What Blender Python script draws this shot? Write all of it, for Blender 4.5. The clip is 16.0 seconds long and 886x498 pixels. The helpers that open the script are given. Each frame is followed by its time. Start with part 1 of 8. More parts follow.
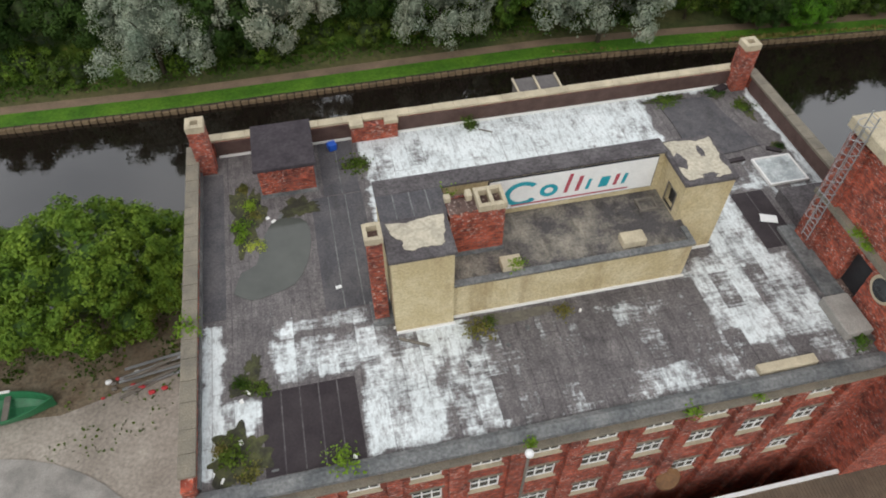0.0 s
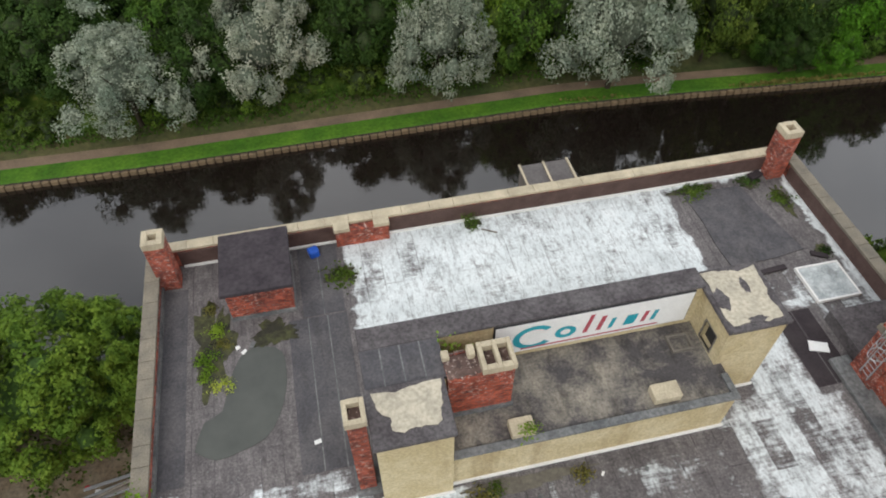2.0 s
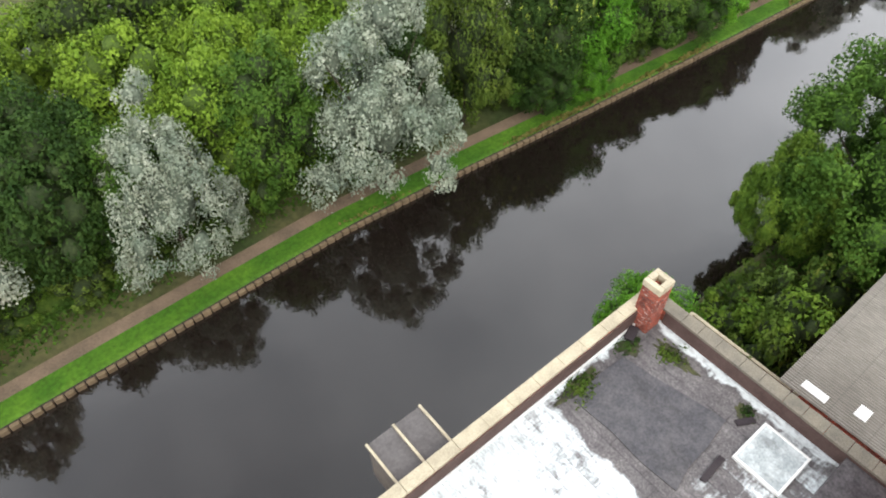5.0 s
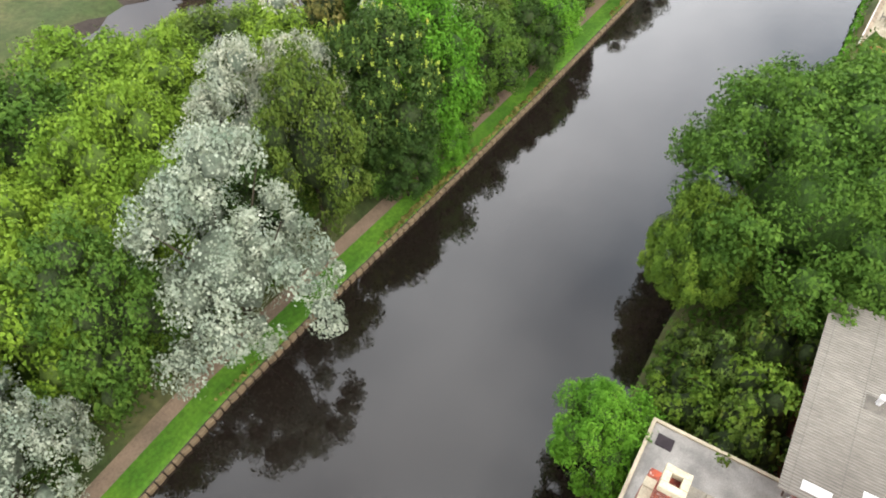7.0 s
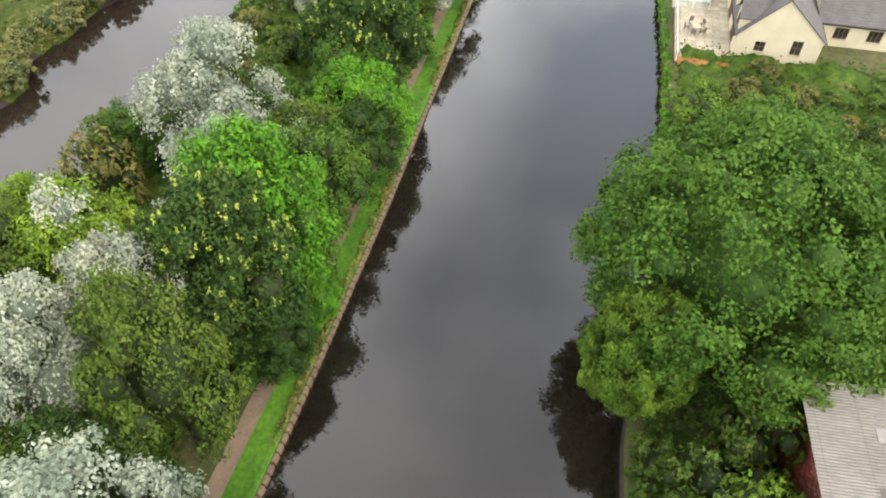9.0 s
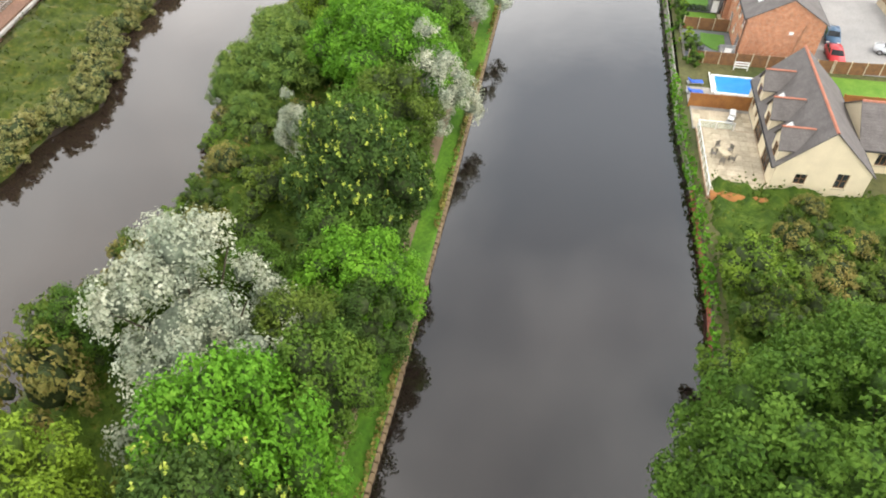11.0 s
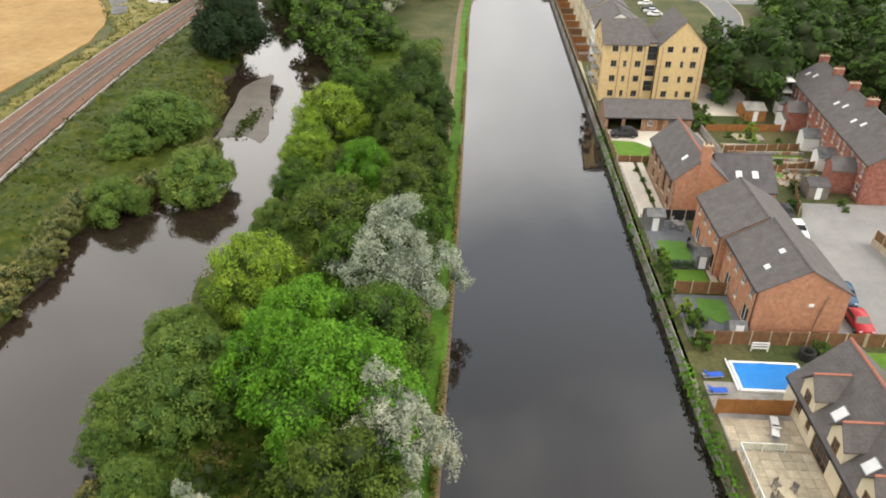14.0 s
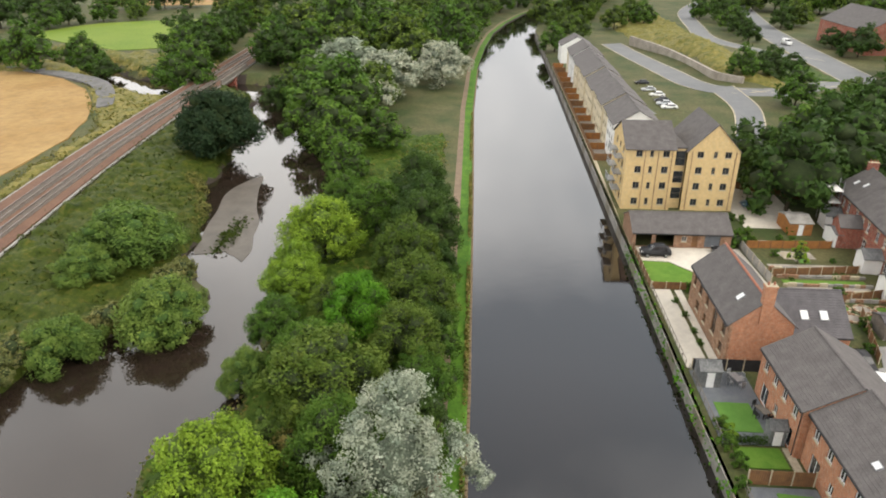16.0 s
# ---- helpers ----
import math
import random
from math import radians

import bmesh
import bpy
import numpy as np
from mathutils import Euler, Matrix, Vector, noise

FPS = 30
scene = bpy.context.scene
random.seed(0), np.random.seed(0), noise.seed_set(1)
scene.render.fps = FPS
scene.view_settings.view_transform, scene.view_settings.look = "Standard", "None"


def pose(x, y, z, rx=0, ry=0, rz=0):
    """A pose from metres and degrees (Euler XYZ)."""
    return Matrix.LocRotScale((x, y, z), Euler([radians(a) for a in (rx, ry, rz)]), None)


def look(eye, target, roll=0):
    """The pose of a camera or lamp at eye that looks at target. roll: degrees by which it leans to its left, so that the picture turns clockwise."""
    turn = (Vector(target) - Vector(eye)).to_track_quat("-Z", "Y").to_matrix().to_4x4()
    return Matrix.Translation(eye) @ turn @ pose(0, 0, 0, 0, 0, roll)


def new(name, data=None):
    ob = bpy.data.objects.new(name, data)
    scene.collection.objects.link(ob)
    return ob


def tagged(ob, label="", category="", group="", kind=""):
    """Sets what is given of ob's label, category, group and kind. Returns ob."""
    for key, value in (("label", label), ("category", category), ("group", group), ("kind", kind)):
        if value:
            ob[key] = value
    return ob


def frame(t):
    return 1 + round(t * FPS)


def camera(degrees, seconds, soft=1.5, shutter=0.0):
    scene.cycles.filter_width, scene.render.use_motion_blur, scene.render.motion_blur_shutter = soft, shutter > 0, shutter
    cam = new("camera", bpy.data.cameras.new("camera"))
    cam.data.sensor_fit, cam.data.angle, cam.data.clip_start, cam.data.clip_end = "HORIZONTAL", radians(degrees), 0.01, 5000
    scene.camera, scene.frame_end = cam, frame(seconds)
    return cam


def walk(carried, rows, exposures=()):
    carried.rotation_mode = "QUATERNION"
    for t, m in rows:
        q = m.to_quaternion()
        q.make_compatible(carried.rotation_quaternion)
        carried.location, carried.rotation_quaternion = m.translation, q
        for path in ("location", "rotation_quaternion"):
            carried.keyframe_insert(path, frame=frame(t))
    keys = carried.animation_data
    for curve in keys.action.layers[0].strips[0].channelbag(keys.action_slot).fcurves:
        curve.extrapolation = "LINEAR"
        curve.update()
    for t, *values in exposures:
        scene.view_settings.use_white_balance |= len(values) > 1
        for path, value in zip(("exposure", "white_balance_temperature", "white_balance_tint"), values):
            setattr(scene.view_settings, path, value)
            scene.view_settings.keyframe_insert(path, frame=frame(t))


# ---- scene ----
cam = camera(65.3, 16.0, soft=1.9)
METRES, EYE, TILT, LEAN, TURN = 112.0, 44.5, -49.5, 0.0, -8.5
EXPOSURES = [(0.0, 0.0, 6500, 10), (2.5, 0.12, 6450, 10), (3.5, 0.3, 6300, 10), (6.0, 1.18, 6500, 10), (7.5, 1.28, 6550, 10), (10.5, 1.34, 6850, 10), (12.0, 0.9, 7000, 10), (13.0, 0.76, 7100, 10), (16.0, 0.64, 6950, 10)]
ROWS = [
    (0.0, 0.0, 0.0, 0.0, 0.0, 0.0, -0.0),
    (0.5, -0.0, 0.0081, 0.0095, 0.0, -0.0, 0.01),
    (1.0, 0.0002, 0.0197, 0.0232, 0.01, -0.0, 0.04),
    (1.5, 0.0004, 0.033, 0.0399, -0.01, 0.01, 0.09),
    (2.0, 0.0012, 0.0472, 0.0572, 0.03, 0.02, 0.14),
    (2.5, 0.0021, 0.0622, 0.0755, -0.11, 0.08, 0.33),
    (3.0, 0.0036, 0.0777, 0.0946, -4.87, -0.14, 6.08),
    (3.5, 0.0045, 0.0942, 0.1147, -10.97, -1.16, 13.05),
    (6.0, 0.0319, 0.179, 0.2176, -25.08, -6.11, 26.73),
    (6.5, 0.0421, 0.1971, 0.2387, -31.69, -9.34, 31.8),
    (7.0, 0.0553, 0.2141, 0.2592, -34.19, -10.67, 33.55),
    (7.5, 0.0705, 0.2308, 0.2791, -41.42, -14.83, 37.92),
    (8.0, 0.0882, 0.247, 0.2982, -48.97, -19.65, 41.62),
    (10.5, 0.2156, 0.3181, 0.3848, -62.0, -26.04, 45.76),
    (11.0, 0.2474, 0.3297, 0.3991, -62.02, -23.68, 45.76),
    (11.5, 0.2802, 0.3406, 0.4124, -62.03, -19.13, 45.79),
    (12.0, 0.3135, 0.3506, 0.424, -62.64, -16.97, 45.97),
    (12.5, 0.3484, 0.3603, 0.4365, -69.87, -22.09, 47.61),
    (13.0, 0.3842, 0.3691, 0.4492, -71.77, -21.98, 47.91),
    (13.5, 0.421, 0.376, 0.4609, -71.77, -20.03, 47.92),
    (14.0, 0.4581, 0.383, 0.471, -71.79, -17.13, 47.93),
    (14.5, 0.4957, 0.3889, 0.4807, -71.8, -14.24, 47.93),
    (15.0, 0.5338, 0.395, 0.4893, -71.81, -11.89, 47.94),
    (15.5, 0.572, 0.4009, 0.4982, -71.86, -11.36, 47.93),
    (16.0, 0.6111, 0.4064, 0.5067, -71.87, -11.35, 47.92),
]
walk(cam, [(t, pose(0, 0, EYE, TILT, LEAN, TURN) @ pose(METRES * x, METRES * y, METRES * z, 90 + pitch, roll, yaw)) for t, x, y, z, yaw, pitch, roll in ROWS], EXPOSURES)

# ---- world and light: a bright overcast day ----
world = bpy.data.worlds.new("overcast_sky")
scene.world = world
world.use_nodes = True
wn, wl = world.node_tree.nodes, world.node_tree.links
sky = wn.new("ShaderNodeTexSky")
sky.sky_type, sky.sun_disc = "NISHITA", False
sky.sun_elevation, sky.sun_rotation = radians(48), radians(200)
sky.air_density, sky.dust_density = 1.0, 3.0
hsv = wn.new("ShaderNodeHueSaturation")
hsv.inputs["Saturation"].default_value = 0.22
wl.new(sky.outputs[0], hsv.inputs["Color"])
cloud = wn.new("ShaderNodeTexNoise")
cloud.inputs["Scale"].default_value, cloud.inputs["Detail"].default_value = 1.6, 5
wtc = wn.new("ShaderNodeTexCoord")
cloud_offset = wn.new("ShaderNodeMapping")
# offset picked to put bright cloud where the water mirrors it
cloud_offset.inputs["Location"].default_value = (-16.9, 9.0, -15.87)
wl.new(wtc.outputs["Generated"], cloud_offset.inputs[0])
wl.new(cloud_offset.outputs[0], cloud.inputs["Vector"])
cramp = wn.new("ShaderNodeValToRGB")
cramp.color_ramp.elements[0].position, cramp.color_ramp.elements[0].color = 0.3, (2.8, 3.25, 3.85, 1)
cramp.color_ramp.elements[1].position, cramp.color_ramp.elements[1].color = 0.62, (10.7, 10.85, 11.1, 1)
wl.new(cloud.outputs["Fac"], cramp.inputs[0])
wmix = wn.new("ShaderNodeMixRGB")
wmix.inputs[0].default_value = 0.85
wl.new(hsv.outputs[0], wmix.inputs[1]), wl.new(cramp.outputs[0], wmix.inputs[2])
# sky gain by height, tuned to the water's reflections: strongest midway, weakest overhead
high = wn.new("ShaderNodeSeparateXYZ")
wl.new(wtc.outputs["Generated"], high.inputs[0])
height_gain = wn.new("ShaderNodeValToRGB")
for k, (h, v) in enumerate(((0.02, 0.95), (0.18, 1.2), (0.38, 1.65), (0.56, 1.65), (0.75, 1.08), (0.92, 0.62))):
    e = height_gain.color_ramp.elements[k] if k < 2 else height_gain.color_ramp.elements.new(h)
    e.position, e.color = h, (v, v, v, 1)
wl.new(high.outputs[2], height_gain.inputs[0])
wgrad = wn.new("ShaderNodeMixRGB")
wgrad.blend_type, wgrad.inputs[0].default_value = "MULTIPLY", 1.0
wl.new(wmix.outputs[0], wgrad.inputs[1]), wl.new(height_gain.outputs[0], wgrad.inputs[2])
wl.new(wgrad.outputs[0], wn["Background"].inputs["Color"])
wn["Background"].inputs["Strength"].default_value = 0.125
sun = new("sun", bpy.data.lights.new("sun", "SUN"))
sun.data.energy, sun.data.angle, sun.data.color = 0.9, radians(25), (1.0, 0.96, 0.9)
sun.matrix_world = look((0, 0, 0), (0.25, 0.65, -0.9))


# ---- materials ----
def mat(name, rough=0.9, metal=0.0, spec=0.3):
    m = bpy.data.materials.new(name)
    m.use_nodes = True
    b = m.node_tree.nodes["Principled BSDF"]
    b.inputs["Roughness"].default_value, b.inputs["Metallic"].default_value = rough, metal
    b.inputs["Specular IOR Level"].default_value = spec
    return m, m.node_tree.nodes, m.node_tree.links, b


def coords(n, l, kind="Object", scale=(1, 1, 1), rot=(0, 0, 0)):
    c, mp = n.new("ShaderNodeTexCoord"), n.new("ShaderNodeMapping")
    mp.inputs["Scale"].default_value, mp.inputs["Rotation"].default_value = scale, [radians(a) for a in rot]
    l.new(c.outputs[kind], mp.inputs[0])
    return mp.outputs[0]


def world_pos(n, l, scale=(1, 1, 1)):
    g, mp = n.new("ShaderNodeNewGeometry"), n.new("ShaderNodeMapping")
    mp.inputs["Scale"].default_value = scale
    l.new(g.outputs["Position"], mp.inputs[0])
    return mp.outputs[0]


def noise_of(n, l, vec, scale, detail=4, rough=0.6):
    t = n.new("ShaderNodeTexNoise")
    t.inputs["Scale"].default_value, t.inputs["Detail"].default_value, t.inputs["Roughness"].default_value = scale, detail, rough
    l.new(vec, t.inputs["Vector"])
    return t.outputs["Fac"]


def ramp(n, l, fac, *stops):
    r = n.new("ShaderNodeValToRGB")
    e = r.color_ramp.elements
    while len(e) < len(stops):
        e.new(0.5)
    for k, (p, c) in enumerate(stops):
        e[k].position, e[k].color = p, (*c, 1) if not isinstance(c, float) else (c, c, c, 1)
    l.new(fac, r.inputs[0])
    return r.outputs[0]


def mixc(n, l, fac, a, b, mode="MIX"):
    m = n.new("ShaderNodeMixRGB")
    m.blend_type = mode
    for k, v in enumerate((fac, a, b)):
        if isinstance(v, (int, float)):
            m.inputs[k].default_value = v if k == 0 else (v, v, v, 1)
        elif isinstance(v, tuple):
            m.inputs[k].default_value = (*v, 1)
        else:
            l.new(v, m.inputs[k])
    return m.outputs[0]


def calc(n, l, op, a, b=0.0, c=0.0, clamp=False):
    m = n.new("ShaderNodeMath")
    m.operation, m.use_clamp = op, clamp
    for k, v in enumerate((a, b, c)):
        if isinstance(v, (int, float)):
            m.inputs[k].default_value = v
        else:
            l.new(v, m.inputs[k])
    return m.outputs[0]


def bump(n, l, b, height, strength=0.3, dist=0.02):
    k = n.new("ShaderNodeBump")
    k.inputs["Strength"].default_value, k.inputs["Distance"].default_value = strength, dist
    l.new(height, k.inputs["Height"])
    l.new(k.outputs[0], b.inputs["Normal"])


def plain(name, c1, c2, rough=0.85, scale=1.5, fine=14.0, metal=0.0, spec=0.3, relief=0.25, dirt=0.35):
    """A surface that varies between two colours at two scales, with fine grain in its relief."""
    m, n, l, b = mat(name, rough, metal, spec)
    v = world_pos(n, l)
    big, small = noise_of(n, l, v, scale, 5), noise_of(n, l, v, fine, 4)
    col = mixc(n, l, ramp(n, l, big, (0.35, 0.0), (0.68, 1.0)), c1, c2)
    col = mixc(n, l, dirt, col, mixc(n, l, 1.0, col, ramp(n, l, small, (0.3, 0.45), (0.7, 1.4)), "MULTIPLY"))
    l.new(col, b.inputs["Base Color"])
    bump(n, l, b, small, relief)
    return m


def brickwork(name, c1, c2, mortar, dirt=(0.05, 0.03, 0.03), stain=0.5, w=0.225, h=0.075, bloom=0.0, mottle=0.6):
    """Courses of brick on upright walls of any heading, with stains and pale patches."""
    m, n, l, b = mat(name, 0.9)
    g = n.new("ShaderNodeNewGeometry")
    s = n.new("ShaderNodeSeparateXYZ")
    l.new(coords(n, l), s.inputs[0])
    cx = n.new("ShaderNodeCombineXYZ")
    l.new(calc(n, l, "ADD", s.outputs[0], s.outputs[1]), cx.inputs[0])
    l.new(s.outputs[2], cx.inputs[1])
    t = n.new("ShaderNodeTexBrick")
    t.inputs["Scale"].default_value, t.inputs["Brick Width"].default_value, t.inputs["Row Height"].default_value = 1.0, w, h
    t.inputs["Mortar Size"].default_value, t.inputs["Mortar Smooth"].default_value = 0.008, 0.3
    t.inputs["Color1"].default_value, t.inputs["Color2"].default_value, t.inputs["Mortar"].default_value = (*c1, 1), (*c2, 1), (*mortar, 1)
    l.new(cx.outputs[0], t.inputs["Vector"])
    v = world_pos(n, l)
    big = noise_of(n, l, v, 0.35, 6, 0.65)
    col = mixc(n, l, calc(n, l, "MULTIPLY", ramp(n, l, big, (0.48, 0.0), (0.75, 1.0)), stain), t.outputs["Color"], dirt)
    mid = noise_of(n, l, v, 2.2, 4)
    col = mixc(n, l, mottle, col, mixc(n, l, 1.0, col, ramp(n, l, mid, (0.32, 0.45), (0.68, 1.5)), "MULTIPLY"))
    if bloom:
        salt = noise_of(n, l, coords(n, l, scale=(5, 5, 11)), 1.0, 3, 0.7)
        zone = noise_of(n, l, v, 0.55, 3)
        salt = calc(n, l, "MULTIPLY", ramp(n, l, salt, (0.57, 0.0), (0.64, 1.0)), ramp(n, l, zone, (0.36, 0.1), (0.58, bloom)))
        col = mixc(n, l, salt, col, (0.55, 0.46, 0.40))
    l.new(col, b.inputs["Base Color"])
    bump(n, l, b, t.outputs["Fac"], 0.4, -0.01)
    return m


def leaf(name, dark, light, tip=None, rough=0.6, trans=0.12):
    """Leaves: each blade takes a tone of its own between dark and light."""
    m, n, l, b = mat(name, rough, 0, 0.08)
    g = n.new("ShaderNodeNewGeometry")
    stops = [(0.2, dark), (0.62, light)] + ([(0.88, tip)] if tip else [])
    mid = noise_of(n, l, world_pos(n, l), 1.1, 4, 0.65)
    mid = calc(n, l, "MULTIPLY", calc(n, l, "SUBTRACT", mid, 0.28), 2.2, clamp=True)
    tone = calc(n, l, "ADD", calc(n, l, "MULTIPLY", g.outputs["Random Per Island"], 0.2), calc(n, l, "MULTIPLY", mid, 0.8))
    col = ramp(n, l, tone, *stops)
    big = noise_of(n, l, world_pos(n, l), 0.45, 3)
    col = mixc(n, l, 1.0, col, ramp(n, l, big, (0.3, (0.62, 0.7, 0.65)), (0.7, (1.3, 1.22, 1.15))), "MULTIPLY")
    fine = noise_of(n, l, world_pos(n, l), 5.5, 3, 0.7)
    col = mixc(n, l, 1.0, col, ramp(n, l, fine, (0.34, (0.84, 0.86, 0.84)), (0.66, (1.13, 1.12, 1.1))), "MULTIPLY")
    oi = n.new("ShaderNodeObjectInfo")
    col = mixc(n, l, 1.0, col, ramp(n, l, oi.outputs["Random"], (0.0, (0.85, 0.9, 0.85)), (1.0, (1.15, 1.1, 1.05))), "MULTIPLY")
    l.new(col, b.inputs["Base Color"])
    bump(n, l, b, fine, 0.5, 0.12)
    tr, mx = n.new("ShaderNodeBsdfTranslucent"), n.new("ShaderNodeMixShader")
    l.new(col, tr.inputs[0])
    mx.inputs[0].default_value = trans
    l.new(b.outputs[0], mx.inputs[1]), l.new(tr.outputs[0], mx.inputs[2])
    l.new(mx.outputs[0], n["Material Output"].inputs[0])
    return m


M = {}
M["brick_mill"] = brickwork("old_red_brick", (0.47, 0.10, 0.05), (0.17, 0.036, 0.026), (0.13, 0.085, 0.07), stain=0.75, bloom=0.9, mottle=0.85)
M["brick_orange"] = brickwork("new_orange_brick", (0.47, 0.21, 0.11), (0.37, 0.145, 0.075), (0.44, 0.33, 0.25), (0.25, 0.11, 0.07), 0.2, mottle=0.4)
M["brick_terrace"] = brickwork("terrace_red_brick", (0.32, 0.105, 0.068), (0.25, 0.075, 0.05), (0.30, 0.22, 0.18), stain=0.3)
M["brick_buff"] = brickwork("buff_yellow_brick", (0.66, 0.48, 0.235), (0.61, 0.43, 0.20), (0.60, 0.47, 0.28), (0.48, 0.36, 0.19), 0.12, mottle=0.2)
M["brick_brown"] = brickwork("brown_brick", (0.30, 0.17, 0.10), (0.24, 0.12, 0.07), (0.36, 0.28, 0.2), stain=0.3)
M["stone"] = plain("weathered_sandstone", (0.235, 0.205, 0.155), (0.15, 0.135, 0.108), scale=0.8, dirt=0.5)
M["stone_pale"] = plain("pale_sandstone", (0.52, 0.45, 0.32), (0.36, 0.31, 0.22), scale=0.9)
M["concrete"] = plain("weathered_concrete", (0.33, 0.31, 0.28), (0.19, 0.18, 0.165), scale=0.7)
M["cream"] = plain("cream_render", (0.66, 0.57, 0.40), (0.58, 0.50, 0.35), scale=0.6, relief=0.1, dirt=0.15)
M["white_wall"] = plain("white_render", (0.78, 0.77, 0.74), (0.68, 0.67, 0.64), scale=0.6, relief=0.1, dirt=0.15)
M["slate"] = plain("grey_roof_tile", (0.095, 0.085, 0.082), (0.13, 0.118, 0.113), rough=0.75, scale=0.9, fine=7)
M["slate_dark"] = plain("slate_roof", (0.068, 0.062, 0.066), (0.1, 0.092, 0.096), rough=0.6, scale=0.9, fine=7)
M["felt"] = plain("bitumen_felt", (0.065, 0.056, 0.059), (0.125, 0.115, 0.115), scale=0.7, fine=7, dirt=0.8)
M["felt_moss"] = plain("felt_with_moss_scraps", (0.034, 0.027, 0.032), (0.055, 0.046, 0.051), scale=1.2, fine=5, dirt=0.6)
M["bitumen"] = plain("brown_bitumen_lining", (0.075, 0.045, 0.038), (0.11, 0.07, 0.06), scale=1.2)
M["felt_new"] = plain("new_black_felt", (0.028, 0.021, 0.024), (0.045, 0.036, 0.038), scale=0.8, fine=10)
M["lead"] = plain("dull_lead_flashing", (0.095, 0.1, 0.102), (0.2, 0.2, 0.195), rough=0.7, scale=0.8, fine=6, dirt=0.7)
M["wood"] = plain("fence_timber", (0.22, 0.115, 0.05), (0.14, 0.075, 0.04), scale=1.5)
M["wood_orange"] = plain("stained_orange_timber", (0.34, 0.15, 0.045), (0.24, 0.10, 0.035), scale=1.2)
M["wood_grey"] = plain("grey_weathered_timber", (0.2, 0.18, 0.15), (0.13, 0.115, 0.1), scale=1.2)
M["white"] = plain("white_paint", (0.78, 0.78, 0.77), (0.7, 0.7, 0.68), rough=0.5, relief=0.05, dirt=0.1)
M["grey_deck"] = plain("grey_composite_deck", (0.12, 0.13, 0.145), (0.16, 0.17, 0.18), scale=1.0)
M["paving"] = plain("pale_stone_paving", (0.45, 0.385, 0.28), (0.32, 0.275, 0.2), scale=0.8, fine=4)
M["paving_tan"] = plain("tan_stone_paving", (0.5, 0.43, 0.32), (0.4, 0.335, 0.245), scale=0.9, fine=5)
M["paving_white"] = plain("cream_gravel", (0.62, 0.57, 0.48), (0.52, 0.47, 0.4), scale=0.8, fine=20)
M["tarmac"] = plain("worn_tarmac", (0.23, 0.225, 0.22), (0.29, 0.28, 0.27), scale=0.25, fine=6)
M["road"] = plain("road_asphalt", (0.16, 0.165, 0.17), (0.2, 0.2, 0.2), scale=0.1, fine=3)
M["lawn"] = plain("mown_lawn", (0.075, 0.17, 0.015), (0.115, 0.215, 0.025), scale=0.8, fine=12)
M["turf"] = plain("artificial_turf", (0.08, 0.19, 0.03), (0.105, 0.23, 0.04), scale=0.7, fine=25, relief=0.1)
M["mown"] = plain("towpath_grass", (0.04, 0.115, 0.006), (0.085, 0.185, 0.012), scale=0.35, fine=3, dirt=0.6, relief=0.6)
M["rough_grass"] = plain("rough_grass", (0.042, 0.062, 0.016), (0.11, 0.098, 0.04), scale=0.1, fine=1.7, dirt=0.6)
M["path"] = plain("earth_path", (0.22, 0.155, 0.105), (0.15, 0.11, 0.075), scale=0.5, fine=5)
M["mud"] = plain("bed_mud", (0.03, 0.022, 0.018), (0.05, 0.038, 0.03))
M["dirt"] = plain("yard_dirt", (0.37, 0.33, 0.28), (0.24, 0.21, 0.175), scale=0.3, fine=4, dirt=0.5)
M["straw"] = plain("stubble_field", (0.28, 0.165, 0.055), (0.37, 0.245, 0.1), scale=0.045, fine=0.5)
M["meadow"] = plain("green_meadow", (0.115, 0.185, 0.014), (0.155, 0.215, 0.022), scale=0.05, fine=1.0)
M["ballast"] = plain("rusty_ballast", (0.170, 0.090, 0.056), (0.115, 0.062, 0.041), scale=0.2, fine=5, dirt=0.6)
M["shingle"] = plain("grey_stony_rubble", (0.17, 0.165, 0.16), (0.10, 0.098, 0.092), scale=0.4, fine=1.6, dirt=0.8)
M["screed"] = plain("flaking_screed", (0.50, 0.45, 0.35), (0.38, 0.345, 0.27), scale=1.2, fine=6, dirt=0.5)
M["soil"] = plain("brown_soil_and_litter", (0.13, 0.095, 0.06), (0.2, 0.165, 0.115), scale=0.7, fine=4, dirt=0.7)
M["rail"] = plain("worn_steel_rail", (0.2, 0.15, 0.12), (0.28, 0.24, 0.22), rough=0.45, metal=0.6)
M["bark"] = plain("bark_and_twigs", (0.07, 0.055, 0.035), (0.045, 0.038, 0.025), scale=2)
M["metal"] = plain("galvanised_metal", (0.42, 0.43, 0.44), (0.34, 0.35, 0.36), rough=0.45, metal=0.7, relief=0.05)
M["black"] = plain("black_plastic", (0.02, 0.02, 0.022), (0.03, 0.03, 0.032), rough=0.5, relief=0.05)
# crown cores: inner leaf colours darkened to paint the shade between leaves
M["poplar_crown_shade"] = plain("shaded_green_poplar_core", (0.10, 0.125, 0.085), (0.17, 0.195, 0.14), scale=1.6, fine=5, dirt=0.8, relief=0.8)
M["crown_shade"] = plain("dark_crown_shade_core", (0.022, 0.036, 0.01), (0.04, 0.058, 0.016), scale=1.5, fine=6, dirt=0.8, relief=0.8)
M["lime_crown_shade"] = plain("shaded_yellow_green_core", (0.055, 0.092, 0.013), (0.085, 0.132, 0.019), scale=1.5, fine=6, dirt=0.6, relief=0.8)
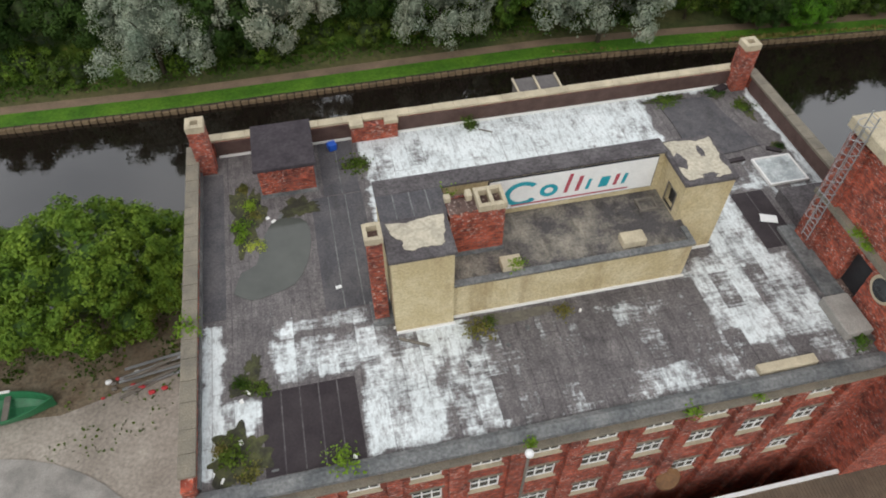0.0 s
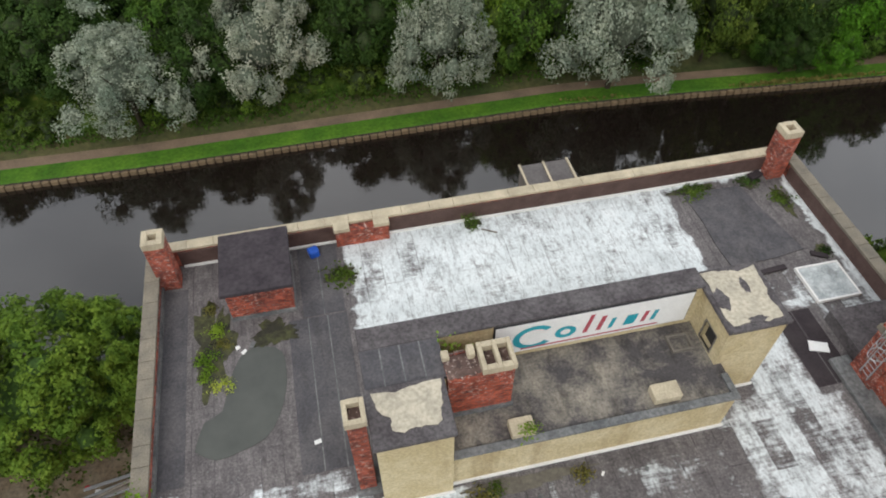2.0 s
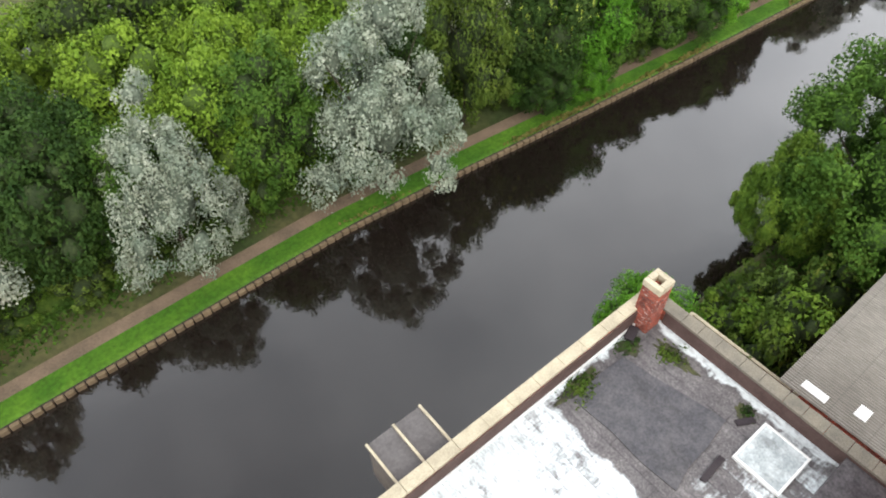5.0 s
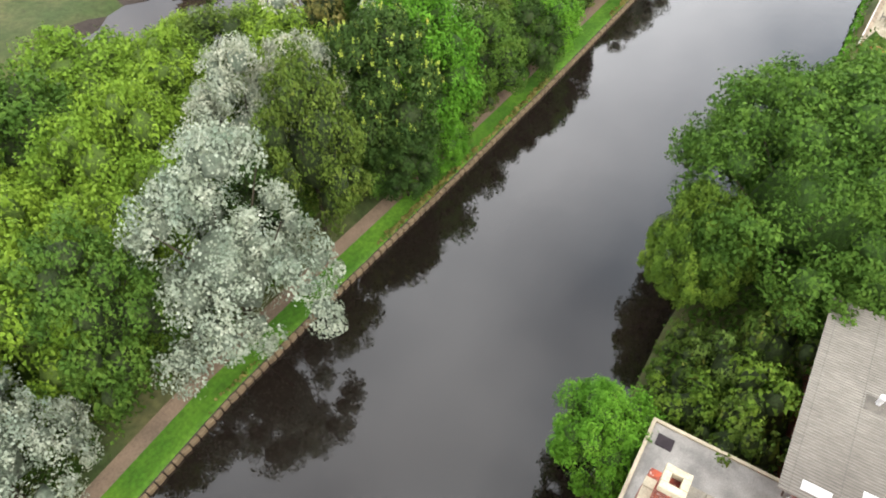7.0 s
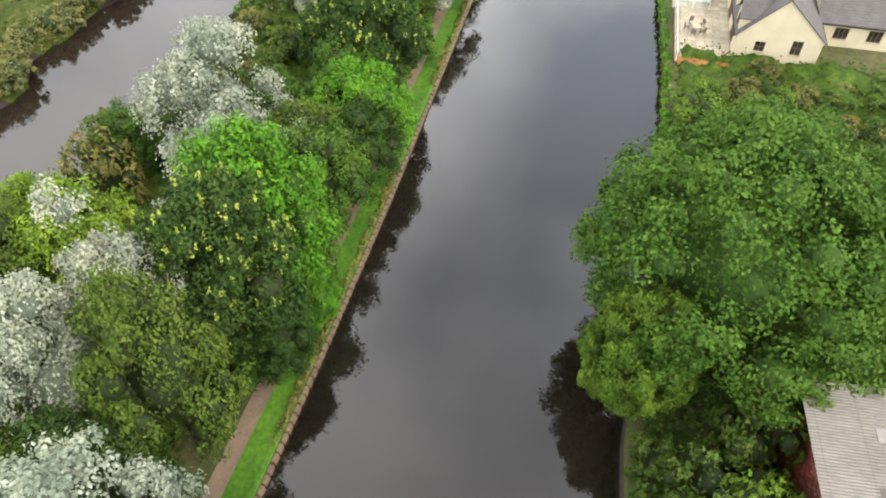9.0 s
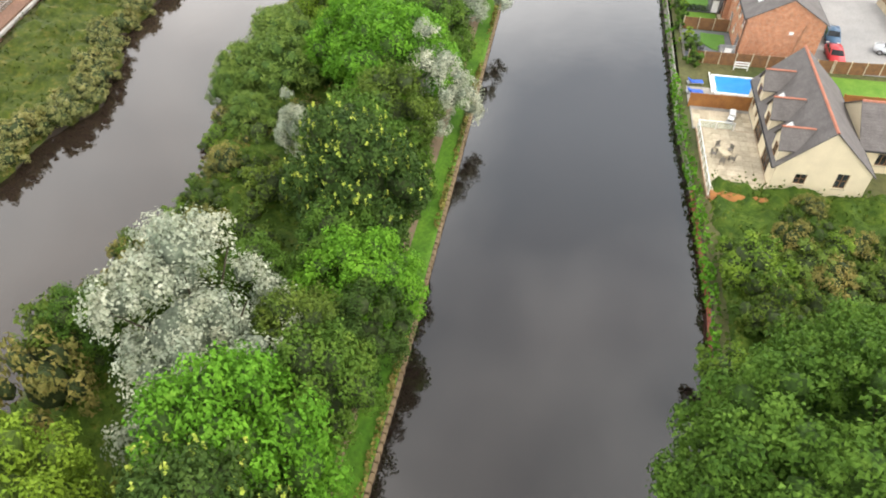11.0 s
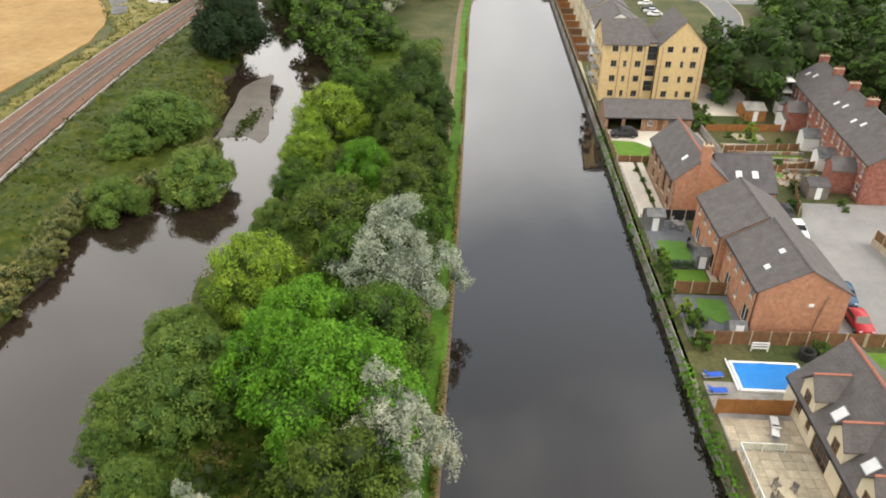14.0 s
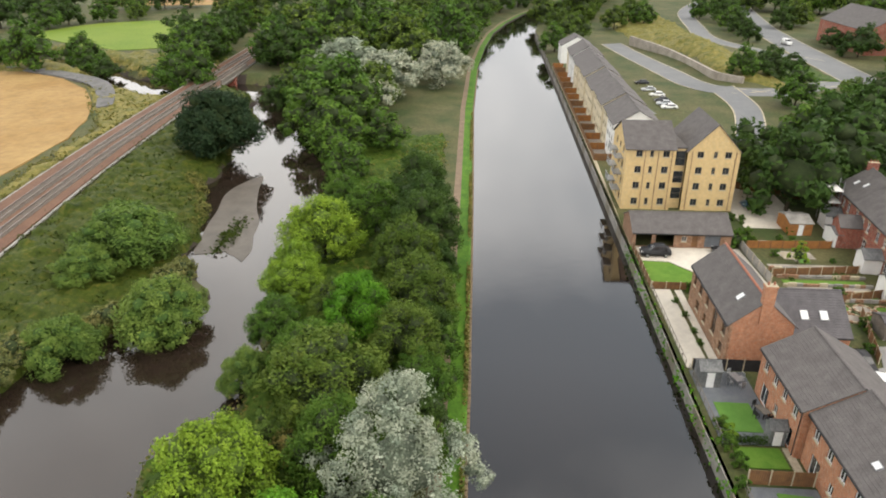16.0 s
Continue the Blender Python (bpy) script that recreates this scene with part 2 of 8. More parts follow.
M["green_crown_shade"] = plain("shaded_green_core", (0.030, 0.066, 0.010), (0.050, 0.100, 0.016), scale=1.5, fine=6, dirt=0.6, relief=0.8)
M["ridge_red"] = plain("red_ridge_tile", (0.30, 0.11, 0.07), (0.36, 0.15, 0.10), scale=2)
M["brown_sheet"] = plain("brown_profiled_sheet", (0.13, 0.095, 0.065), (0.095, 0.07, 0.05), scale=0.3, fine=3)
M["red_paint"] = plain("red_paint", (0.5, 0.03, 0.04), (0.42, 0.025, 0.03), rough=0.3, spec=0.5, relief=0.0)
M["blue_paint"] = plain("blue_paint", (0.03, 0.09, 0.17), (0.025, 0.07, 0.13), rough=0.3, spec=0.5, relief=0.0)
M["pool_blue"] = plain("blue_pool_cover", (0.015, 0.19, 0.55), (0.02, 0.23, 0.62), rough=0.35, scale=0.6, relief=0.05, dirt=0.1)
M["green_paint"] = plain("green_boat_paint", (0.03, 0.17, 0.07), (0.025, 0.13, 0.055), rough=0.4, relief=0.03)
M["teal_paint"] = plain("teal_sign_paint", (0.02, 0.27, 0.33), (0.03, 0.33, 0.38), rough=0.6)
M["sign_red"] = plain("faded_red_sign_paint", (0.42, 0.04, 0.06), (0.36, 0.12, 0.14), rough=0.6, scale=6)
M["skip_blue"] = plain("blue_plastic", (0.02, 0.10, 0.5), (0.015, 0.08, 0.4), rough=0.4, relief=0.03)
M["rubber"] = plain("tyre_rubber", (0.018, 0.018, 0.018), (0.03, 0.03, 0.03))
M["silver_car"] = plain("silver_car_paint", (0.5, 0.52, 0.54), (0.46, 0.48, 0.5), rough=0.3, metal=0.3, relief=0.0)
M["leaf_silver"] = leaf("silver_poplar_leaf", (0.210, 0.238, 0.182), (0.375, 0.402, 0.345), (0.510, 0.530, 0.478))
M["leaf_bright"] = leaf("bright_green_leaf", (0.059, 0.156, 0.013), (0.103, 0.255, 0.023), (0.163, 0.315, 0.040))
M["leaf_dark"] = leaf("dark_green_leaf", (0.024, 0.053, 0.013), (0.048, 0.088, 0.020), (0.076, 0.128, 0.032))
M["leaf_mid"] = leaf("green_leaf", (0.042, 0.092, 0.014), (0.080, 0.150, 0.025), (0.126, 0.200, 0.037))
M["leaf_big"] = leaf("sycamore_leaf", (0.042, 0.092, 0.015), (0.080, 0.155, 0.024), (0.135, 0.232, 0.044))
M["leaf_olive"] = leaf("olive_leaf", (0.055, 0.094, 0.016), (0.098, 0.147, 0.027), (0.145, 0.185, 0.040))
M["leaf_lime"] = leaf("lime_willow_leaf", (0.125, 0.205, 0.022), (0.180, 0.285, 0.034), (0.235, 0.345, 0.050))
M["leaf_willow"] = leaf("grey_willow_leaf", (0.082, 0.138, 0.030), (0.128, 0.192, 0.044), (0.175, 0.240, 0.068))
M["leaf_tips"] = leaf("pale_seed_tips", (0.260, 0.345, 0.060), (0.370, 0.430, 0.085), (0.460, 0.500, 0.140))
M["leaf_black"] = leaf("blackish_yew_leaf", (0.012, 0.028, 0.014), (0.025, 0.048, 0.022), (0.040, 0.066, 0.030))
M["leaf_dry"] = leaf("reed_and_dry_grass", (0.118, 0.123, 0.036), (0.199, 0.179, 0.061), (0.262, 0.207, 0.085))
M["leaf_reed"] = leaf("pale_reed_leaf", (0.130, 0.140, 0.050), (0.200, 0.200, 0.085), (0.280, 0.260, 0.130))
M["leaf_yard"] = leaf("yard_tree_leaf", (0.066, 0.125, 0.018), (0.125, 0.205, 0.028), (0.190, 0.270, 0.045))
M["leaf_weeds"] = leaf("rank_weed_leaf", (0.024, 0.040, 0.007), (0.050, 0.071, 0.012), (0.093, 0.092, 0.022))
M["leaf_scrub"] = leaf("bramble_leaf", (0.028, 0.060, 0.010), (0.068, 0.112, 0.018), (0.150, 0.140, 0.036))


def glass_pane():
    m, n, l, b = mat("window_glass", 0.06, 0, 0.6)
    v = noise_of(n, l, world_pos(n, l), 0.8, 2)
    l.new(ramp(n, l, v, (0.3, (0.012, 0.014, 0.016)), (0.7, (0.045, 0.05, 0.055))), b.inputs["Base Color"])
    return m


M["glass"] = glass_pane()


def old_sheeting():
    """Grey cement sheets: dark stripes paint in the ribs' shading, each course weathered in its own tone."""
    m, n, l, b = mat("weathered_cement_sheet", 0.9)
    v = coords(n, l)
    sep = n.new("ShaderNodeSeparateXYZ")
    l.new(v, sep.inputs[0])
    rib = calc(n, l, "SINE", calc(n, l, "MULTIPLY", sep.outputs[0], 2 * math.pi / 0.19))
    course = calc(n, l, "FRACT", calc(n, l, "MULTIPLY", sep.outputs[1], 0.42))
    big, fine = noise_of(n, l, v, 0.35, 5), noise_of(n, l, coords(n, l, scale=(4, 0.7, 1)), 2.0, 5, 0.7)
    col = mixc(n, l, ramp(n, l, big, (0.32, 0.0), (0.7, 1.0)), (0.3, 0.275, 0.235), (0.215, 0.195, 0.165))
    col = mixc(n, l, 0.7, col, mixc(n, l, 1.0, col, ramp(n, l, fine, (0.3, 0.6), (0.7, 1.25)), "MULTIPLY"))
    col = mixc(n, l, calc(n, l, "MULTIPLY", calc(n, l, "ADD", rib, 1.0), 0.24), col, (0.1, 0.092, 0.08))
    col = mixc(n, l, ramp(n, l, course, (0.0, 0.5), (0.04, 0.0)), col, (0.11, 0.1, 0.09))
    l.new(col, b.inputs["Base Color"])
    bump(n, l, b, fine, 0.3)
    return m


M["asbestos"] = old_sheeting()


def puddle_water():
    m, n, l, b = mat("shallow_grey_puddle", 0.12, 0, 0.5)
    v = noise_of(n, l, world_pos(n, l), 0.7, 4)
    l.new(ramp(n, l, v, (0.3, (0.066, 0.07, 0.062)), (0.7, (0.09, 0.094, 0.083))), b.inputs["Base Color"])
    return m


M["puddle"] = puddle_water()


def clear_glass():
    m, n, l, b = mat("clear_glass", 0.03, 0, 0.5)
    b.inputs["Base Color"].default_value = (0.8, 0.88, 0.86, 1)
    b.inputs["Transmission Weight"].default_value, b.inputs["IOR"].default_value = 0.9, 1.1
    return m


M["clear"] = clear_glass()


def water_material(name, dark, light, ior):
    m, n, l, b = mat(name, 0.035, 0, 0.5)
    b.inputs["IOR"].default_value = ior
    v = world_pos(n, l)
    murk = noise_of(n, l, v, 0.03, 3)
    l.new(ramp(n, l, murk, (0.3, dark), (0.7, light)), b.inputs["Base Color"])
    fine = noise_of(n, l, world_pos(n, l, (0.8, 1.3, 1)), 1.1, 3, 0.55)
    slow = noise_of(n, l, world_pos(n, l, (1, 1.6, 1)), 0.22, 2)
    bump(n, l, b, calc(n, l, "ADD", calc(n, l, "MULTIPLY", fine, 0.35), slow), 0.10, 0.12)
    return m


M["water"] = water_material("dark_canal_water", (0.009, 0.0065, 0.005), (0.015, 0.0105, 0.0085), 1.8)
M["river"] = water_material("brown_river_water", (0.016, 0.011, 0.008), (0.03, 0.02, 0.0145), 1.5)


def mill_roof():
    """Old felt on the mill's flat roof, with flaking white reflective paint in broad lots."""
    m, n, l, b = mat("flaking_white_roof_paint", 0.8)
    v = coords(n, l)
    warp = n.new("ShaderNodeTexNoise")
    warp.inputs["Scale"].default_value, warp.inputs["Detail"].default_value = 0.9, 6
    l.new(v, warp.inputs["Vector"])
    add = n.new("ShaderNodeVectorMath")
    add.operation = "MULTIPLY_ADD"
    l.new(warp.outputs["Color"], add.inputs[0])
    add.inputs[1].default_value = (1.0, 1.0, 0)
    l.new(v, add.inputs[2])
    sep = n.new("ShaderNodeSeparateXYZ")
    l.new(add.outputs[0], sep.inputs[0])
    u, w = calc(n, l, "SUBTRACT", sep.outputs[0], 0.5), calc(n, l, "SUBTRACT", sep.outputs[1], 0.5)

    def lot(u0, u1, v0, v1, amount, soft=0.5):
        parts = []
        for x, a, s in ((u, u0, 1), (u, u1, -1), (w, v0, 1), (w, v1, -1)):
            parts.append(calc(n, l, "MULTIPLY", calc(n, l, "SUBTRACT", x, a), s / soft, clamp=True))
        k = parts[0]
        for p in parts[1:]:
            k = calc(n, l, "MULTIPLY", k, p)
        return calc(n, l, "MULTIPLY", k, amount)

    total = lot(9.7, 29.0, 13.5, 22.3, 1.06, 0.45)
    for z in ((0.2, 1.8, 0.8, 9.4, 1.3), (0.9, 3.3, 2.4, 4.9, 0.95), (3.9, 8.9, 7.4, 9.0, 0.9), (3.6, 9.9, 4.9, 7.8, 0.84), (8.2, 13.6, 4.5, 7.2, 0.78),
              (7.4, 11.6, 0.4, 5.8, 0.88), (10.5, 14.4, 0.5, 5.4, 0.62), (27.2, 30.6, 6.6, 13.4, 0.8), (25.0, 31.6, 2.0, 7.8, 0.74), (30.2, 33.2, 11.8, 15.0, 0.6), (32.5, 36.4, 9.4, 14.4, 0.62),
              (13.0, 26.5, 3.2, 6.6, 0.36), (20.0, 32.0, 0.4, 2.6, 0.48), (12.0, 27.0, 0.4, 4.4, 0.3), (35.7, 37.3, 9.6, 22.4, 1.4), (28.0, 36.6, 21.2, 22.7, 1.0), (24.6, 28.4, 4.4, 8.4, 0.52), (20.0, 26.0, 4.4, 6.4, 0.5)):
        total = calc(n, l, "MAXIMUM", total, lot(*z))
    patches = noise_of(n, l, coords(n, l, scale=(1.0, 0.55, 1)), 0.85, 8, 0.68)
    streak = noise_of(n, l, coords(n, l, scale=(3.2, 0.5, 1)), 1.3, 6, 0.7)
    specks = noise_of(n, l, coords(n, l, scale=(1, 1, 1)), 2.6, 8, 0.75)
    edge = calc(n, l, "ADD", calc(n, l, "MULTIPLY", patches, 0.95), calc(n, l, "ADD", calc(n, l, "MULTIPLY", streak, 0.4), calc(n, l, "MULTIPLY", specks, 0.9)))
    rolls = n.new("ShaderNodeTexBrick")
    rolls.inputs["Scale"].default_value, rolls.inputs["Brick Width"].default_value, rolls.inputs["Row Height"].default_value = 1.0, 2.3, 0.98
    rolls.inputs["Mortar Size"].default_value = 0.0
    rolls.inputs["Color1"].default_value, rolls.inputs["Color2"].default_value = (0, 0, 0, 1), (1, 1, 1, 1)
    l.new(coords(n, l, rot=(0, 0, 90)), rolls.inputs["Vector"])
    own = calc(n, l, "MULTIPLY", calc(n, l, "SUBTRACT", rolls.outputs["Color"], 0.5), 0.3)
    brush = noise_of(n, l, coords(n, l, scale=(0.5, 6.0, 1)), 1.4, 4, 0.7)
    edge = calc(n, l, "ADD", edge, calc(n, l, "ADD", own, calc(n, l, "MULTIPLY", calc(n, l, "SUBTRACT", brush, 0.5), 0.5)))
    keep = calc(n, l, "SUBTRACT", total, calc(n, l, "MULTIPLY", calc(n, l, "SUBTRACT", edge, 0.9), 1.6))
    white = calc(n, l, "MULTIPLY", calc(n, l, "SUBTRACT", keep, 0.12), 2.2, clamp=True)
    white = calc(n, l, "MULTIPLY", white, ramp(n, l, noise_of(n, l, coords(n, l, scale=(2.2, 0.8, 1)), 2.4, 6, 0.75), (0.34, 0.45), (0.52, 1.0)))
    grime = noise_of(n, l, v, 0.5, 7, 0.7)
    fine = noise_of(n, l, v, 7.0, 5)
    felt = ramp(n, l, grime, (0.3, (0.085, 0.076, 0.078)), (0.55, (0.15, 0.136, 0.134)), (0.78, (0.2, 0.183, 0.176)))
    felt = mixc(n, l, 0.75, felt, mixc(n, l, 1.0, felt, ramp(n, l, streak, (0.3, 0.6), (0.72, 1.4)), "MULTIPLY"))
    felt = mixc(n, l, 0.6, felt, mixc(n, l, 1.0, felt, ramp(n, l, specks, (0.32, 0.55), (0.68, 1.4)), "MULTIPLY"))
    grit = noise_of(n, l, v, 9.0, 6, 0.8)
    felt = mixc(n, l, 0.8, felt, mixc(n, l, 1.0, felt, ramp(n, l, grit, (0.36, 0.45), (0.64, 1.5)), "MULTIPLY"))
    laps = n.new("ShaderNodeTexBrick")
    laps.inputs["Scale"].default_value, laps.inputs["Brick Width"].default_value, laps.inputs["Row Height"].default_value = 1.0, 5.2, 0.98
    laps.inputs["Mortar Size"].default_value, laps.inputs["Mortar Smooth"].default_value = 0.035, 0.6
    l.new(coords(n, l, rot=(0, 0, 90)), laps.inputs["Vector"])
    lap = calc(n, l, "MULTIPLY", laps.outputs["Fac"], ramp(n, l, patches, (0.4, 0.0), (0.6, 0.75)))
    felt = mixc(n, l, lap, felt, (0.05, 0.045, 0.046))
    paint = ramp(n, l, grime, (0.25, (0.5, 0.53, 0.53)), (0.5, (0.68, 0.72, 0.72)), (0.75, (0.8, 0.83, 0.83)))
    paint = mixc(n, l, calc(n, l, "MULTIPLY", lap, 0.85), paint, (0.2, 0.2, 0.19))
    col = mixc(n, l, white, felt, paint)
    col = mixc(n, l, 0.35, col, mixc(n, l, 1.0, col, ramp(n, l, fine, (0.3, 0.6), (0.7, 1.25)), "MULTIPLY"))
    l.new(col, b.inputs["Base Color"])
    bump(n, l, b, fine, 0.25, 0.02)
    return m


M["mill_roof"] = mill_roof()


def grimy(name, base, pale, dark, scale, streak=(1, 1, 1), amount=0.6, rough=0.9):
    """A weathered face: pale worn areas, dark runs along one way, and grit."""
    m, n, l, b = mat(name, rough)
    v = coords(n, l)
    big, fine = noise_of(n, l, v, scale, 7, 0.7), noise_of(n, l, v, 8.0, 5, 0.75)
    col = mixc(n, l, ramp(n, l, big, (0.42, 0.0), (0.64, 1.0)), base, pale)
    run = noise_of(n, l, coords(n, l, scale=streak), 1.0, 5, 0.65)
    col = mixc(n, l, calc(n, l, "MULTIPLY", ramp(n, l, run, (0.52, 0.0), (0.72, 1.0)), amount), col, dark)
    col = mixc(n, l, 0.6, col, mixc(n, l, 1.0, col, ramp(n, l, fine, (0.32, 0.55), (0.68, 1.4)), "MULTIPLY"))
    l.new(col, b.inputs["Base Color"])
    bump(n, l, b, fine, 0.3)
    return m


M["pent_roof"] = grimy("mossy_concrete_roof", (0.08, 0.073, 0.073), (0.29, 0.26, 0.21), (0.04, 0.036, 0.033), 0.5, (1.6, 0.7, 1), 0.75)
M["render"] = grimy("stained_ochre_render", (0.47, 0.385, 0.22), (0.58, 0.5, 0.32), (0.24, 0.16, 0.08), 0.45, (0.9, 0.9, 0.09), 0.5)
M["dirty_board"] = grimy("dirty_white_board", (0.36, 0.39, 0.39), (0.6, 0.63, 0.62), (0.1, 0.1, 0.09), 0.9, (1.3, 0.6, 1), 0.7)
M["felt_smooth"] = grimy("smooth_grey_felt", (0.075, 0.072, 0.078), (0.115, 0.108, 0.11), (0.045, 0.042, 0.044), 0.5, (1.2, 0.3, 1), 0.6)
M["moss"] = grimy("dark_moss_and_silt", (0.035, 0.034, 0.024), (0.085, 0.088, 0.035), (0.018, 0.017, 0.014), 1.3, (2, 2, 1), 0.8)


# ---- building blocks ----
def link(name, bm, material, parent=None, label="", smooth=False):
    me = bpy.data.meshes.new(name)
    bm.to_mesh(me)
    bm.free()
    for k in material if isinstance(material, (list, tuple)) else [material]:
        me.materials.append(M[k])
    if smooth:
        me.polygons.foreach_set("use_smooth", [True] * len(me.polygons))
    ob = new(name, me)
    ob.parent = parent
    if label:
        ob["label"] = label
    return ob


def part(name, bm, material, parent, label="", smooth=False):
    return link(name, bm, material, parent, label, smooth)


def thing(name, label, category, m=None, group="", kind=""):
    ob = new(name)
    if m is not None:
        ob.matrix_world = m
    return tagged(ob, label, category, group, kind)


def box(bm, x0, x1, y0, y1, z0, z1, bev=0.0):
    r = bmesh.ops.create_cube(bm, size=1, matrix=Matrix.LocRotScale(((x0 + x1) / 2, (y0 + y1) / 2, (z0 + z1) / 2), None, (abs(x1 - x0), abs(y1 - y0), abs(z1 - z0))))
    if bev:
        es = list({e for v in r["verts"] for e in v.link_edges})
        bmesh.ops.bevel(bm, geom=es, offset=bev, segments=1, affect="EDGES")
    return bm


def boxm(x0, x1, y0, y1, z0, z1, bev=0.0):
    return box(bmesh.new(), x0, x1, y0, y1, z0, z1, bev)


def tube(bm, a, b, r, r2=None, seg=8):
    a, b = Vector(a), Vector(b)
    d = b - a
    m = Matrix.Translation((a + b) / 2) @ d.to_track_quat("Z", "Y").to_matrix().to_4x4()
    bmesh.ops.create_cone(bm, cap_ends=True, segments=seg, radius1=r, radius2=r if r2 is None else r2, depth=d.length, matrix=m)
    return bm


def poly(bm, pts, z0, z1):
    """A slab over a plan outline."""
    lo, hi = [bm.verts.new((x, y, z0)) for x, y in pts], [bm.verts.new((x, y, z1)) for x, y in pts]
    bm.faces.new(hi), bm.faces.new(lo[::-1])
    for k in range(len(pts)):
        j = (k + 1) % len(pts)
        bm.faces.new((lo[k], lo[j], hi[j], hi[k]))
    bmesh.ops.recalc_face_normals(bm, faces=bm.faces)
    return bm


def prism(bm, section, axis, a, b):
    """Extrudes a (p, z) outline along x or y from a to b."""
    def put(p, z, t):
        return bm.verts.new((t, p, z) if axis == "x" else (p, t, z))
    lo, hi = [put(p, z, a) for p, z in section], [put(p, z, b) for p, z in section]
    bm.faces.new(lo), bm.faces.new(hi[::-1])
    for k in range(len(section)):
        j = (k + 1) % len(section)
        bm.faces.new((lo[k], lo[j], hi[j], hi[k]))
    bmesh.ops.recalc_face_normals(bm, faces=bm.faces)
    return bm


def lerp_table(x, table):
    return float(np.interp(x, [p[0] for p in table], [p[1] for p in table]))


# ---- ground, canal and river ----
LEFT_BANK = [(-400, 48), (-120, 54), (-35, 59.0), (-19, 59.6), (0, 61.1), (11, 62.0), (22, 62.8), (34, 62.8), (48, 62.5), (66, 62.3), (80, 62.4), (140, 62.8), (190, 63.6), (270, 65.2), (330, 65.0),
             (380, 62.5), (420, 59.0), (460, 52), (500, 42), (600, 8), (900, -120)]
RIGHT_BANK = [(-400, 22), (-120, 30), (-12, 34.2), (27, 36.8), (29, 38.6), (45, 39.6), (62, 39.0), (77, 37.8), (92, 38.1), (100, 38.6), (106, 39.0), (118, 39.0), (137, 39.2), (330, 39.1), (420, 39.2),
              (450, 36), (500, 22), (600, -14), (900, -142)]
RIVER = [(-300, 92, 9), (0, 102, 9), (50, 101, 9), (70, 98.6, 8), (95, 98.3, 8), (107, 99.8, 6.8), (119, 102.3, 8), (130, 102.3, 10), (138, 101, 11.5), (146, 98, 7.8), (154, 94.6, 4), (164, 96, 3.8), (176, 100, 5.5), (190, 102.5, 8), (205, 103, 11), (216, 104.5, 12),
         (232, 107, 12), (258, 113, 8), (285, 126, 8), (293, 142, 8), (285, 155, 12.5), (293, 171, 9), (306, 187, 6), (327, 211, 5), (340, 230, 5), (356, 275, 5), (420, 330, 5)]


def left_bank(x):
    return lerp_table(x, LEFT_BANK)


def right_bank(x):
    return lerp_table(x, RIGHT_BANK)


def river_edge(x, y):
    """Distance outside the river's edge; negative in the river."""
    best = 1e9
    for (ax, ay, aw), (bx, by, bw) in zip(RIVER, RIVER[1:]):
        dx, dy = bx - ax, by - ay
        t = min(1, max(0, ((x - ax) * dx + (y - ay) * dy) / (dx * dx + dy * dy)))
        best = min(best, math.hypot(x - ax - t * dx, y - ay - t * dy) - (aw + t * (bw - aw)))
    return best + 1.2 * math.sin(x * 0.21) + 0.8 * math.sin(x * 0.53 + y * 0.3)


def land(x, y):
    """Height of the ground sheet outside the canal."""
    lb, rb = left_bank(x), right_bank(x)
    if y >= lb:
        z = 0.6 + 0.4 * min(1, (y - lb) / 12) + 0.15 * math.sin(x * 0.3 + y * 0.4)
        if y - lb < 5.2:
            z = 0.6
        z += 1.8 * min(1, max(0, (y - 112) / 20))
        e = river_edge(x, y)
        if e < 4:
            k = min(1, max(0, (e + 3) / 7))
            z = -1.8 + (z + 1.8) * k * k * (3 - 2 * k)
        return z
    z = 1.5 if x < 112 else 1.75
    if x < 30:
        z = 2.2
    hill = max(0, min(1, (x - 205) / 80)) * max(0, min(1, (24 - y) / 40))
    return z + 1.5 * hill + 5.5 * math.exp(-((x - 345) / 42) ** 2 - ((y + 16) / 8.5) ** 2)


def stations(steps):
    out = []
    for a, b, s in steps:
        k = max(1, round((b - a) / s))
        out += [a + (b - a) * i / k for i in range(k)]
    return out + [steps[-1][1]]


